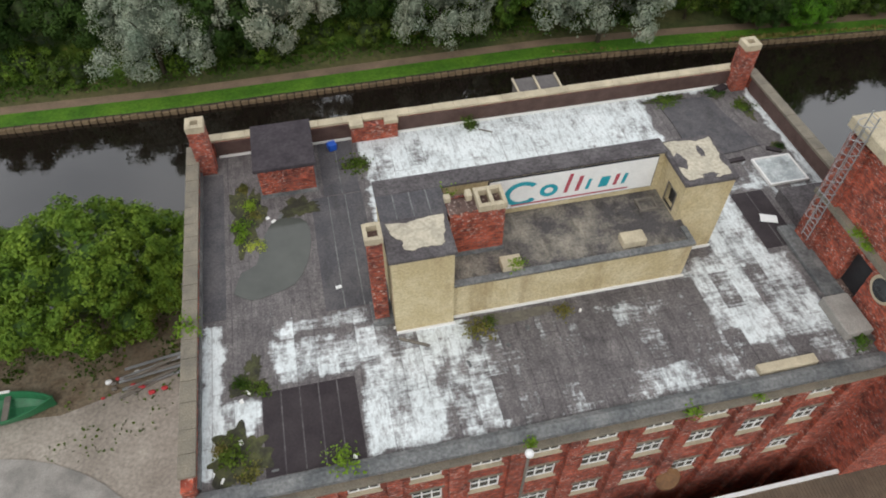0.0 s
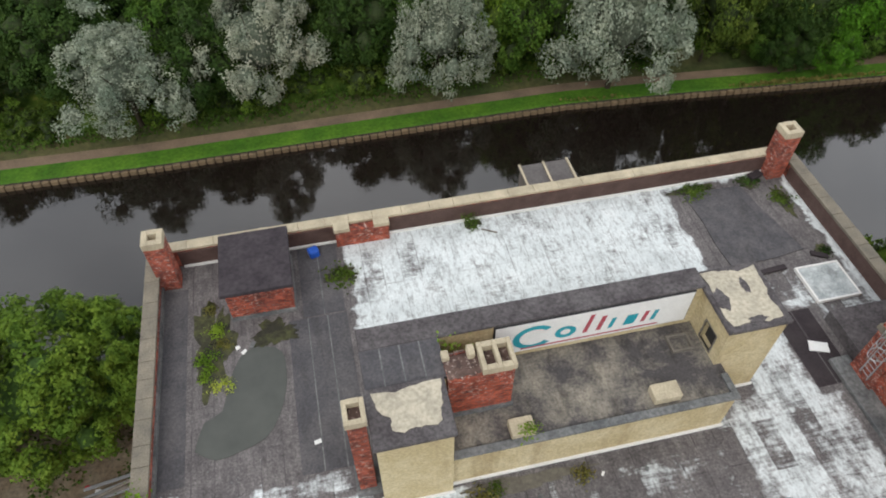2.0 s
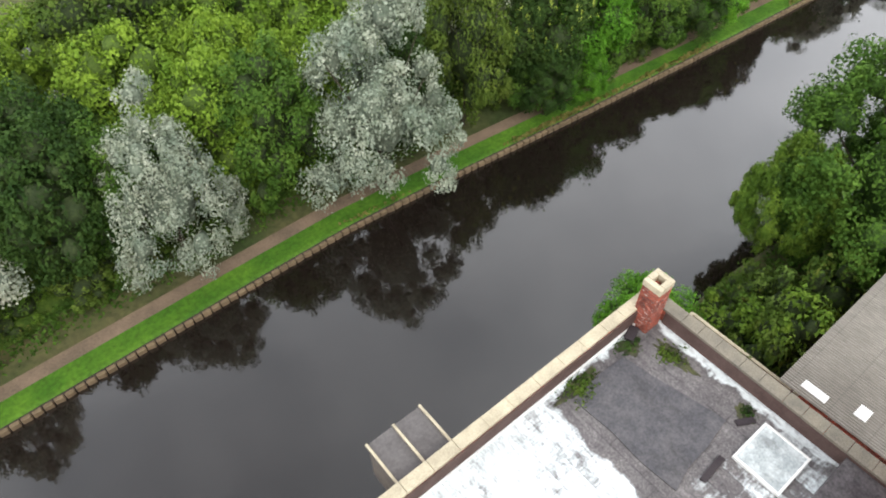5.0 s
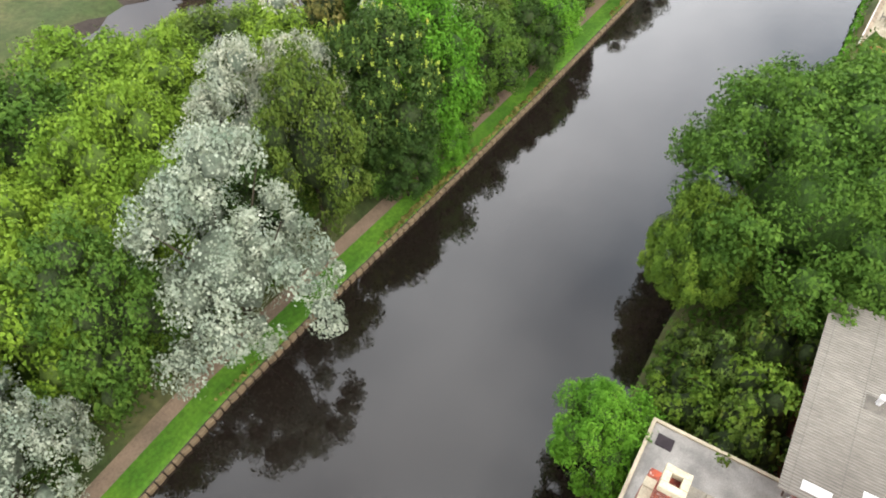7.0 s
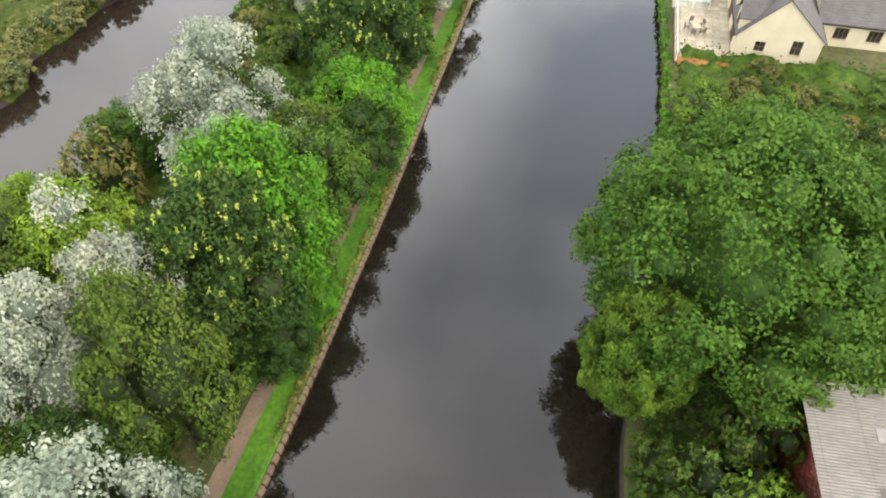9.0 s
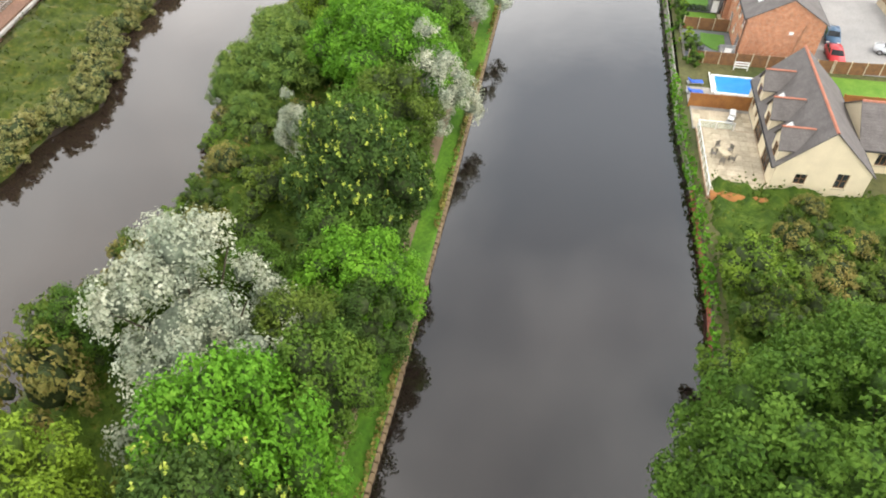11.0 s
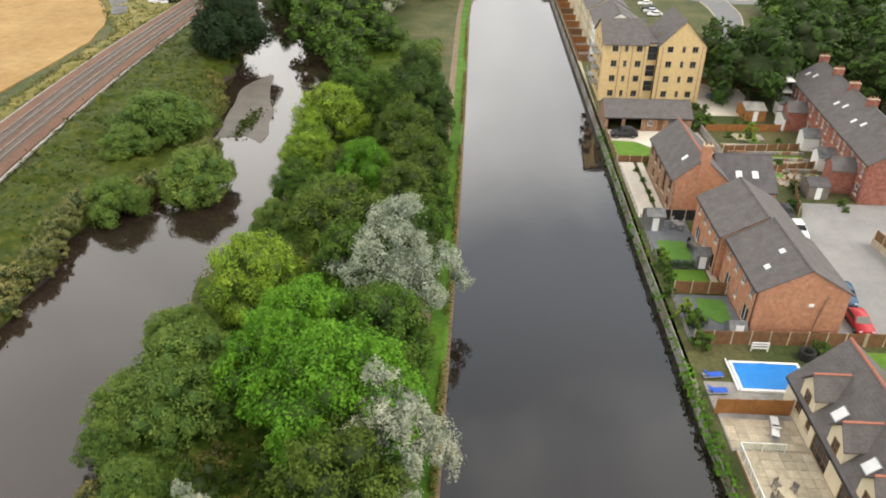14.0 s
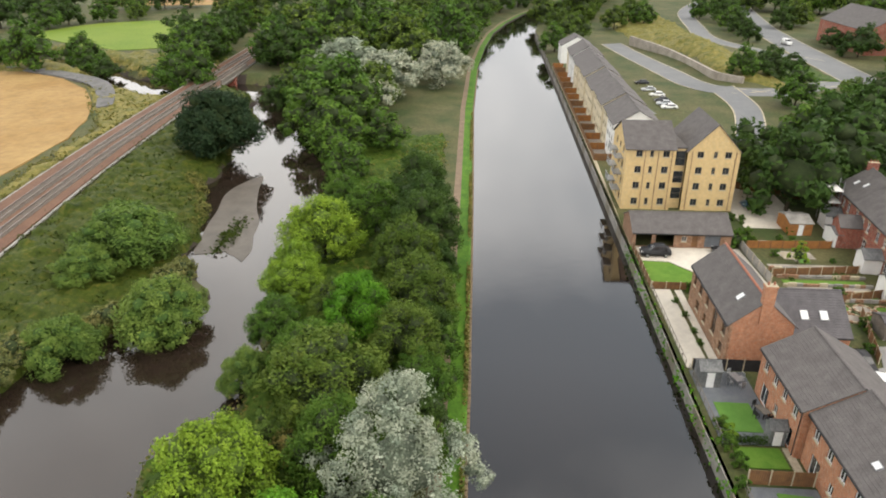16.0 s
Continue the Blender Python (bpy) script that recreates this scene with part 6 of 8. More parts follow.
    for k in range(170):
        x, side = float(rng.uniform(330, 800)), rng.uniform()
        y = float(rng.uniform(80, 330)) if side < 0.66 else float(rng.uniform(-230, -76))
        if 325 < x < 452 and 178 < y < 262 or 505 < x < 710 and 210 < y < 325 or 340 < x < 400 and y < 0:
            continue
        if abs(y - left_bank(x)) < 14 or abs(y - (150.5 + (x - 360) * 0.05)) < 10 or river_edge(x, y) < 5:
            continue
        far[k % 3].append((x, y, float(rng.uniform(6, 11))))
    for x in range(455, 900, 16):
        far[(x // 16) % 3].append((float(x), left_bank(x) + 12 + (x * 7 % 9), 9.0))
        far[(x // 16 + 1) % 3].append((float(x), right_bank(x) - 12 - (x * 5 % 9), 9.0))
    for k, proto in enumerate(far_kinds):
        plant(proto, far[k], "distant trees", seed=30 + k, tall=0.85)
    black = make_tree("yew", "very dark broad tree standing over the river edge", 31, "leaf_black", base=0.3, height=11, boughs=28, sub=8, per=60, size=0.36, droop=0.3)
    plant(black, [(220, 119, 8.2, 16)], "dark riverside tree")


build_trees()


# ---- canal edges ----
def build_piling():
    """Timber-capped piling along the towpath side, stake by stake where the camera passes nearest."""
    edge = thing("canal_edging", "row of short weathered stakes edging the towpath bank", "canal edging", kind="structure")
    proto = bmesh.new()
    box(proto, -0.34, 0.34, -0.16, 0.2, -1.2, 0.44, 0.06)
    me = bpy.data.meshes.new("stake")
    proto.to_mesh(me)
    proto.free()
    me.materials.append(M["wood_pile"])
    rng = random.Random(3)
    rest = bmesh.new()
    k, x = 0, -60.0
    while x < 330:
        y, dz = left_bank(x) - 0.15, rng.uniform(-0.06, 0.05)
        if -30 < x < 200 and k < 296:
            o = new("stake", me)
            o.parent, o.location, o.rotation_euler = edge, (x, y, dz), (0, 0, rng.uniform(-0.15, 0.15))
            k += 1
        else:
            box(rest, x - 0.34, x + 0.34, y - 0.22, y + 0.2, -1.2, 0.46 + dz)
        x += 0.78
    tagged(part("far_stakes", rest, "wood_pile", edge), kind="stuff")


M["mud_bank"] = plain("wet_grey_mud", (0.14, 0.12, 0.10), (0.09, 0.08, 0.065), rough=0.5, scale=0.4)
M["wood_pile"] = plain("bleached_timber_stakes", (0.21, 0.15, 0.085), (0.13, 0.095, 0.055), scale=1.5)
build_piling()


def build_canal_wall():
    w = thing("canal_wall", "low brick and stone wall along the canal gardens", "retaining wall", kind="structure")
    x = 62.0
    k = 0
    while x < 430:
        st = 4.0
        y0, y1 = right_bank(x), right_bank(x + st)
        bm = poly(bmesh.new(), [(x, y0 - 0.35), (x + st, y1 - 0.35), (x + st, y1 + 0.12), (x, y0 + 0.12)], -1.5, 1.2 if x < 108 else 1.75)
        s = part("wall_length", bm, "brick_mill" if x < 92 else "concrete" if k % 3 else "stone", w)
        x += st
        k += 1


build_canal_wall()


# ---- small leafy cover ----
def blades(name, label, pts, normals, size, material, seed, kind="stuff"):
    ob = new(name, leaf_mesh(name, np.array(pts), np.array(normals), size, material, seed, flat=0.5))
    return tagged(ob, label, "vegetation", kind=kind)


def scatter(count, seed, x0, x1, y0, y1, test, top, clump=0.0):
    rng = np.random.default_rng(seed)
    pts, nrm = [], []
    while len(pts) < count:
        x, y = rng.uniform(x0, x1), rng.uniform(y0, y1)
        if not test(x, y):
            continue
        g = land(x, y)
        if g < 0.15:
            continue
        h = top * (0.35 + 0.65 * (0.5 + 0.5 * math.sin(x * 0.9 + 1.3 * math.sin(y * 0.7)) * math.sin(y * 1.1 + x * 0.23)))
        for _ in range(5):
            pts.append((x + rng.normal(0, 0.35), y + rng.normal(0, 0.35), g + rng.uniform(0.05, 1.0) * h))
            nrm.append((rng.normal(0, 0.5), rng.normal(0, 0.5), 0.8))
    return pts, nrm


def thicket(label, x0, x1, y0, y1, test, top, material, seed, step=0.8):
    """Lumpy low growth that follows the ground and dies down at its edges."""
    nx, ny = int((x1 - x0) / step), int((y1 - y0) / step)
    rng = np.random.default_rng(seed)
    ok, verts, ids = {}, [], {}
    for i in range(nx + 1):
        for j in range(ny + 1):
            x, y = x0 + i * step + rng.uniform(-0.3, 0.3) * step, y0 + j * step + rng.uniform(-0.3, 0.3) * step
            if test(x, y):
                ok[i, j] = (x, y)
    for (i, j), (x, y) in ok.items():
        rim = any((i + a, j + b) not in ok for a in (-1, 0, 1) for b in (-1, 0, 1))
        h = 0.5 + 0.5 * noise.noise(Vector((x * 0.16, y * 0.16, seed))) + 0.55 * noise.noise(Vector((x * 0.55, y * 0.55, seed + 9))) + 0.3 * noise.noise(Vector((x * 1.3, y * 1.3, seed)))
        ids[i, j] = len(verts)
        verts.append((x, y, land(x, y) + (-0.25 if rim else top * max(0.06, h))))
    faces = [(ids[i, j], ids[i + 1, j], ids[i + 1, j + 1], ids[i, j + 1]) for i, j in ids if (i + 1, j) in ids and (i + 1, j + 1) in ids and (i, j + 1) in ids]
    me = bpy.data.meshes.new("undergrowth")
    me.from_pydata(verts, [], faces)
    me.materials.append(M[material])
    me.polygons.foreach_set("use_smooth", [True] * len(faces))
    tagged(new("undergrowth", me), label, "undergrowth", kind="stuff")


def build_cover():
    island = lambda x, y: y > left_bank(x) + 5.6 and river_edge(x, y) > 1.0 and y < 112
    far_side = lambda x, y: y > 104 and river_edge(x, y) > 0.6 and y < rail_y(x) - 5.6
    field_side = lambda x, y: y > rail_y(x) + 5.6 and river_edge(x, y) > 0.5 and y < rail_y(x) + 11 + max(0, (x - 235) * 0.55)
    thicket("dense bramble and nettle between the bank trees", -45, 240, 62, 98, island, 1.3, "leaf_scrub", 41)
    thicket("rank green weeds on the railway side of the river", 60, 292, 104, 146, far_side, 1.5, "leaf_weeds", 43)
    thicket("brambles over the steep garden bank", 62, 94.5, 2, 37.2, lambda x, y: y < right_bank(x) - 0.4, 1.5, "leaf_scrub", 45, 0.7)
    thicket("yellowing rough growth between railway and field", 100, 335, 140, 205, field_side, 0.8, "leaf_dry", 50, 1.1)
    thicket("rough scrub on the slope by the river bend", 285, 345, 150, 182, lambda x, y: y > rail_y(x) + 5.6 and river_edge(x, y) > 0.8, 1.6, "leaf_weeds", 51, 1.2)
    slope = lambda x, y: -30 < y < lerp_table(x, [(286, -22), (292, -17), (299, -11), (313, -9.5), (330, -8), (351, -5), (376, 1), (470, 4)]) and (x < 350 or y > lerp_table(x, [(350, -40), (372, -32), (394, -28), (427, -32), (494, -44)]))
    thicket("brown grassy scrub on the slope above the lane", 286, 470, -34, 6, slope, 1.8, "leaf_dry", 52, 1.5)
    thicket("low scrub between the roads on the hillside", 296, 350, -50, -24, lambda x, y: y > -49 and y < -26 and x > 300 and x < 344, 0.9, "leaf_scrub", 53, 1.5)
    thicket("brown scrub beside the river and meadow", 300, 362, 172, 236, lambda x, y: river_edge(x, y) > 1.0 and y < 258 and x < 340 + max(0, (y - 205) * 0.55), 1.8, "leaf_dry", 54, 1.5)
    thicket("low overgrown gardens beside the apartments", 206, 258, -16, 18, lambda x, y: x < 236 and y < 17 - (x - 206) * 0.55, 1.2, "leaf_scrub", 55, 1.2)
    blades("undergrowth", "tangle of bramble and nettle under the bank trees", *scatter(22000, 41, -45, 235, 62, 98, island, 1.5), 0.34, "leaf_scrub", 41)
    blades("undergrowth", "patches of dry grass and dock on the bank", *scatter(9000, 42, 60, 235, 66, 98, lambda x, y: island(x, y) and math.sin(x * 0.11 + y * 0.2) > 0.1, 1.5), 0.36, "leaf_dry", 42)
    blades("undergrowth", "rank weeds on the railway side of the river", *scatter(16000, 43, 60, 290, 104, 142, far_side, 1.6), 0.36, "leaf_weeds", 43)
    blades("undergrowth", "rough yellowing grass between railway and field", *scatter(7000, 49, 120, 330, 146, 200, field_side, 0.9), 0.5, "leaf_dry", 49)
    blades("reeds", "band of pale reeds along the river edge", *scatter(9000, 44, 60, 260, 104, 128, lambda x, y: y > 104 and 0.6 < river_edge(x, y) < 3.2 and math.sin(x * 0.17) > -0.3, 2.2), 0.4, "leaf_dry", 44)
    blades("undergrowth", "brambles covering the steep garden bank", *scatter(9000, 45, 62, 94.5, 4, 37.2, lambda x, y: y < right_bank(x) - 0.4, 1.7), 0.32, "leaf_scrub", 45)
    blades("undergrowth", "weeds beside the mill and canal", *scatter(9000, 46, 28, 62, 30, 39, lambda x, y: y < right_bank(x) - 0.3 and (x < 34 or y > 30.5), 1.5), 0.3, "leaf_mid", 46)
    blades("undergrowth", "weeds below the tree in the mill yard", *scatter(2600, 47, -40, -10.5, 25.5, 34, lambda x, y: y > 28.5 + 1.5 * math.sin(x), 0.6), 0.25, "leaf_scrub", 47)
    blades("undergrowth", "fresh green weeds beside the towpath", *scatter(7000, 56, -45, 34, 56, 72, lambda x, y: left_bank(x) + 4.4 < y < left_bank(x) + 7.2, 0.7), 0.28, "leaf_mid", 56)
    rng = np.random.default_rng(58)
    pts, nrm = [], []
    for _ in range(9000):
        x = rng.uniform(20, 265)
        if math.sin(x * 0.31) + math.sin(x * 0.13 + 1) + rng.uniform(-1, 1) < (0.4 if x < 95 else -0.3):
            continue
        pts.append((x, left_bank(x) + rng.uniform(0.0, 0.5), 0.55 + rng.uniform(0, 0.45)))
        nrm.append((rng.normal(0, 0.5), rng.normal(0, 0.5), 0.5))
    blades("bank_grass", "dry yellow-brown grass along the canal edge", pts, nrm, 0.32, "leaf_dry", 58)
    rng = np.random.default_rng(48)
    pts, nrm = [], []
    for _ in range(7000):
        x = rng.uniform(64, 178)
        d = 0.75 + 0.25 * math.sin(x * 0.8)
        if rng.uniform() > (0.95 if x < 116 else 0.3) * d:
            continue
        pts.append((x, right_bank(x) + rng.uniform(-0.5, 0.35), rng.uniform(0.1, 2.0)))
        nrm.append((rng.normal(0, 0.4), 0.6, 0.5))
    blades("ivy", "ivy and weeds hanging down the canal wall", pts, nrm, 0.4, "leaf_bright", 48)


# ---- railway, fields, roads ----
RAIL = [(60, 122), (120, 131), (172, 138.2), (220, 143), (300, 147.6), (360, 150.5), (520, 158), (900, 180)]


def rail_y(x):
    return lerp_table(x, RAIL)


def ribbon(bm, pts, width, lift, z=None, thick=0.0):
    """A strip along a line of points that follows the ground."""
    rows = []
    for k, (x, y) in enumerate(pts):
        ax, ay = pts[max(0, k - 1)]
        bx, by = pts[min(len(pts) - 1, k + 1)]
        d = math.hypot(bx - ax, by - ay)
        nx, ny = -(by - ay) / d, (bx - ax) / d
        row = []
        for s in (-0.5, 0.5):
            px, py = x + nx * width * s, y + ny * width * s
            row.append(bm.verts.new((px, py, (land(px, py) if z is None else z) + lift)))
        rows.append(row)
    for a, b in zip(rows, rows[1:]):
        f = bm.faces.new((a[0], b[0], b[1], a[1]))
        f.normal_update()
        if f.normal.z < 0:
            f.normal_flip()
    if thick:
        bmesh.ops.solidify(bm, geom=bm.faces[:], thickness=thick)
    return bm


def smooth_line(pts, step=4.0):
    """Points along a softened line."""
    out = []
    n = len(pts)
    for k in range(n - 1):
        p0, p1, p2, p3 = [np.array(pts[min(n - 1, max(0, k + j))], float) for j in (-1, 0, 1, 2)]
        m = max(2, int(np.linalg.norm(p2 - p1) / step))
        for i in range(m):
            t = i / m
            out.append(tuple(0.5 * (2 * p1 + (p2 - p0) * t + (2 * p0 - 5 * p1 + 4 * p2 - p3) * t * t + (3 * p1 - p0 - 3 * p2 + p3) * t ** 3)))
    return out + [tuple(map(float, pts[-1]))]


def build_railway():
    line = smooth_line(RAIL, 6.0)
    bed = thing("railway", "double-track railway on rust-brown ballast", "railway", kind="structure")
    bm = bmesh.new()
    ribbon(bm, line, 10.2, 0.0, 3.3)
    bmesh.ops.solidify(bm, geom=bm.faces[:], thickness=1.6)
    part("ballast", bm, "ballast", bed)

    def off(d):
        out = []
        for k, (x, y) in enumerate(line):
            ax, ay = line[max(0, k - 1)]
            bx, by = line[min(len(line) - 1, k + 1)]
            L = math.hypot(bx - ax, by - ay)
            out.append((x - (by - ay) / L * d, y + (bx - ax) / L * d))
        return out

    for d in (-2.45, -1.0, 1.0, 2.45):
        part("rail", ribbon(bmesh.new(), off(d), 0.16, 0.0, 3.56, 0.14), "rail", bed)
    sl = bmesh.new()
    for k in range(0, 560):
        x = 110 + k * 0.7
        y, a = rail_y(x), math.atan2(rail_y(x + 1) - rail_y(x - 1), 2)
        for d in (-1.72, 1.72):
            c = Matrix.Translation((x - math.sin(a) * d, y + math.cos(a) * d, 3.36)) @ Matrix.Rotation(a, 4, "Z") @ Matrix.Diagonal((0.26, 2.5, 0.14, 1))
            bmesh.ops.create_cube(sl, size=1, matrix=c)
    tagged(part("sleepers", sl, "wood_grey", bed), kind="stuff")
    for d in (-5.6, 5.4):
        tr = part("cable_trough", ribbon(bmesh.new(), off(d), 0.45, 0.0, 3.25, 0.3), "concrete", bed)
    br = thing("railway_bridge", "low steel girder bridge carrying the railway over the river", "bridge", kind="structure")
    a = math.atan2(rail_y(310) - rail_y(290), 20)
    m = Matrix.Translation((298, rail_y(298), 0)) @ Matrix.Rotation(a, 4, "Z")
    for y in (-5.3, 5.3):
        bm = boxm(-14, 14, y - 0.25, y + 0.25, 2.4, 4.5, 0.04)
        bm.transform(m)
        part("girder", bm, "wood_grey", br)
    for x in (-13, 0, 13):
        bm = boxm(x - 0.8, x + 0.8, -5.6, 5.6, -1.5, 2.5)
        bm.transform(m)
        part("pier", bm, "brick_mill", br)


build_railway()
for name, label, mt, pts, top in (
        ("stubble_field", "golden stubble field curving beside the railway", "straw", [(20, 152), (199, 154.5), (232, 158), (250, 164), (268, 174), (284, 188), (304, 226), (262, 330), (20, 330)], 3.02),
        ("meadow", "bright green meadow beyond the river bend", "meadow", [(345, 205), (357, 228), (369, 245), (386, 263), (423, 252), (438, 222), (440, 197), (400, 180), (374, 177), (352, 190)], 3.02),
        ("stubble_field", "distant golden stubble field beyond the hedges", "straw", [(515, 222), (640, 215), (700, 318), (524, 310)], 3.02)):
    b_ = poly(bmesh.new(), smooth_line(pts + pts[:1], 12)[:-1], 2.2, top)
    tagged(link(name, b_, mt), label, "field", kind="structure")
bank_ = poly(bmesh.new(), smooth_line([(252, 163.5), (270, 173), (286, 187), (307, 225), (311, 223), (291, 184), (273, 169), (256, 161)], 6), 2.0, 3.5)
tagged(link("spoil_bank", bank_, "shingle"), "grey stony flood bank round the field edge", "bank", kind="structure")
for label, pts, w in (("wide grey main road on the hillside", [(560, -96), (445, -71), (391, -63), (335, -57.5), (290, -54), (250, -52), (200, -52), (100, -54)], 12.5),
                      ("curving grey slip road above the retaining wall", [(560, -76), (494, -49), (427, -37), (394, -33), (372, -38), (354, -47), (338, -55)], 8.0),
                      ("grey lane down to the waterside parking", [(380, 10), (351, 6.5), (317, 1.5), (296, -2), (285, -9), (282, -19), (291, -34), (300, -46), (304, -53)], 8.0),
                      ("short grey lane behind the apartments", [(290, -8), (268, -8), (248, -3), (228, 4)], 7.0)):
    tagged(link("road", ribbon(bmesh.new(), smooth_line(pts), w, 0.07 + 0.006 * len(pts)), "road"), label, "road", kind="structure")
    for s in (-1, 1):
        tagged(link("kerb", ribbon(bmesh.new(), [(x, y + s * (w / 2 + 0.1)) for x, y in smooth_line(pts)], 0.3, 0.14, None, 0.1), "stone_pale"), "pale road kerb", "kerb", kind="structure")
tagged(link("retaining_wall", ribbon(bmesh.new(), smooth_line([(376, 3), (351, -3.5), (330, -6.5), (313, -8), (299, -9.5), (292, -15)]), 1.0, 3.2, 3.0, 4.5), "dirt"), "tall brownish concrete retaining wall", "retaining wall", kind="structure")
tagged(link("car_park", poly(bmesh.new(), [(262, 8), (330, 11), (330, 22), (262, 22)], 1.7, 1.95), "road"), "small tarmac car park behind the townhouses", "car park", kind="structure")
bar_ = poly(bmesh.new(), smooth_line([(171.5, 98.4), (176, 98.2), (181, 99.6), (187, 100.4), (194, 103), (203, 105.4), (211, 107), (206, 110), (200, 111), (192, 109.6), (186, 109), (178, 107.6), (173.5, 106.6), (175, 102.4), (171.5, 98.4)], 2)[:-1], -0.6, 0.06)
tagged(link("mud_bank", bar_, "mud_bank"), "low grey mud bank with weeds in the river", "mud bank", kind="structure")
blades("mud_weeds", "sparse weeds on the river mud bank", [(181 + 9 * math.sin(k * 2.4) * (k % 7) / 7, 103.5 + 2.2 * math.cos(k * 1.7) * (k % 5) / 5, 0.1 + 0.05 * (k % 6)) for k in range(420)], [(math.sin(k), math.cos(k), 1.2) for k in range(420)], 0.5, "leaf_weeds", 61)
hall = gable_house("brick_hall", "large red-brick hall beyond the main road", 352, 392, -100, -78, 3.0, 12, 18, "brick_terrace", gutters=False)


# ---- yards, gardens and drives ----
def slab(name, label, pts, z, material, category="paving", depth=0.4):
    return tagged(link(name, poly(bmesh.new(), pts, z - depth, z), material), label, category, kind="structure")


slab("courtyard", "worn grey tarmac parking court", [(118.6, 3), (127, 8.6), (139, 10.0), (141, 3), (141, -12), (150.6, -12), (150.6, 14.6), (146.2, 16.2), (144, 22.4), (118.6, 22.4)], 1.86, "tarmac", "courtyard")
slab("yard", "concrete and dirt mill yard", [(-45, 6), (-9.2, 8), (-10.8, 27.5), (-16, 27), (-22, 25), (-45, 25.5)], 2.28, "dirt", "yard")
slab("yard_edge", "brown soil and leaf litter under the yard tree", [(-45, 25.0), (-22, 24.6), (-16, 26.4), (-10.6, 27.0), (-10.9, 33.6), (-45, 31.5)], 2.265, "soil", "soil")
slab("concrete_apron", "round-edged pale concrete apron", [(-45, 8)] + [(-27 + 14 * math.cos(radians(a)), 9.5 + 13 * math.sin(radians(a))) for a in range(-20, 100, 8)] + [(-45, 22.5)], 2.34, "concrete", "yard")
slab("street", "grey street beside the mill", [(-45, -30), (70, -30), (70, 6), (-45, 6)], 2.3, "tarmac", "road")
slab("drive", "cream gravel drive before the garages", [(163.6, 21.8), (177.3, 22.3), (177.3, 38.4), (172.5, 38.3), (172.3, 34), (169, 31.2), (163.8, 31.5)], 1.84, "paving_white", "drive")
slab("lawn", "small bright lawn beside the drive", [(164.0, 31.8), (168.8, 31.6), (171.9, 34.2), (172.2, 38.1), (164.2, 38.1)], 1.9, "lawn", "lawn")
slab("patio", "pale paved patio strip by the canal", [(144.9, 35.7), (163.4, 35.9), (163.4, 38.3), (144.9, 38.3)], 1.85, "paving_white", "patio")
slab("path", "cream path along the house wall", [(145.2, 34.4), (163.3, 34.4), (163.3, 35.3), (145.2, 35.3)], 1.87, "paving_white", "path")
slab("deck", "grey composite garden deck", [(132.2, 32.3), (144.3, 32.3), (144.3, 38.2), (132.2, 38.2)], 1.84, "grey_deck", "deck")
slab("lawn", "rectangle of artificial turf in a grey deck", [(134.0, 33.6), (138.6, 33.6), (138.6, 37.2), (134.0, 37.2)], 1.9, "turf", "lawn")
slab("lawn", "small square of lawn behind a low hedge", [(129.0, 33.0), (131.8, 33.0), (131.8, 37.4), (129.0, 37.4)], 1.85, "lawn", "lawn")
slab("deck", "dark grey garden deck with a turf corner", [(118.3, 31.7), (126.6, 31.7), (126.6, 37.9), (118.3, 37.9)], 1.82, "grey_deck", "deck")
slab("lawn", "irregular piece of turf on the deck", [(121.0, 32.6), (125.6, 32.4), (125.9, 35.4), (123.2, 35.6), (121.6, 34.3)], 1.88, "turf", "lawn")
slab("path", "cream stepping path", [(127.2, 32.0), (131.9, 31.9), (131.9, 32.7), (127.2, 32.7)], 1.86, "paving", "path")
slab("pool_surround", "pale stone surround of the pool", [(108.3, 27.4), (117.6, 27.4), (117.6, 38.0), (108.3, 38.0)], 1.72, "concrete", "patio")
slab("lawn", "bright strip of lawn behind the fence", [(112, 6), (117.4, 6), (117.4, 21.8), (112, 21.8)], 1.8, "lawn", "lawn")
slab("lawn", "long garden lawn", [(104.6, 6), (110, 6), (110, 12.8), (107.5, 12.8), (107.5, 21), (111, 21), (111, 6), (111.6, 6), (111.6, 22), (104.6, 22)][:4], 1.7, "lawn", "lawn")
slab("verge", "grass verge beside the parking court", [(128.5, 21.0), (138.0, 21.0), (138.0, 22.2), (128.5, 22.2)], 1.92, "lawn", "verge")
slab("quay", "narrow paved quay below the apartments", [(177.5, 38.7), (220, 37.9), (330, 37.6), (330, 38.6), (177.5, 38.6)][::-1], 1.8, "stone_pale", "quay")
slab("garden", "bare brown soil gardens along the canal", [(221, 34.6), (330, 34.6), (330, 37.7), (221, 37.7)], 1.78, "dirt", "garden")
slab("yard", "concrete yard beside the apartments", [(186, 8), (206, 8), (206, 18.5), (186, 18.5)], 1.85, "paving_white", "yard")


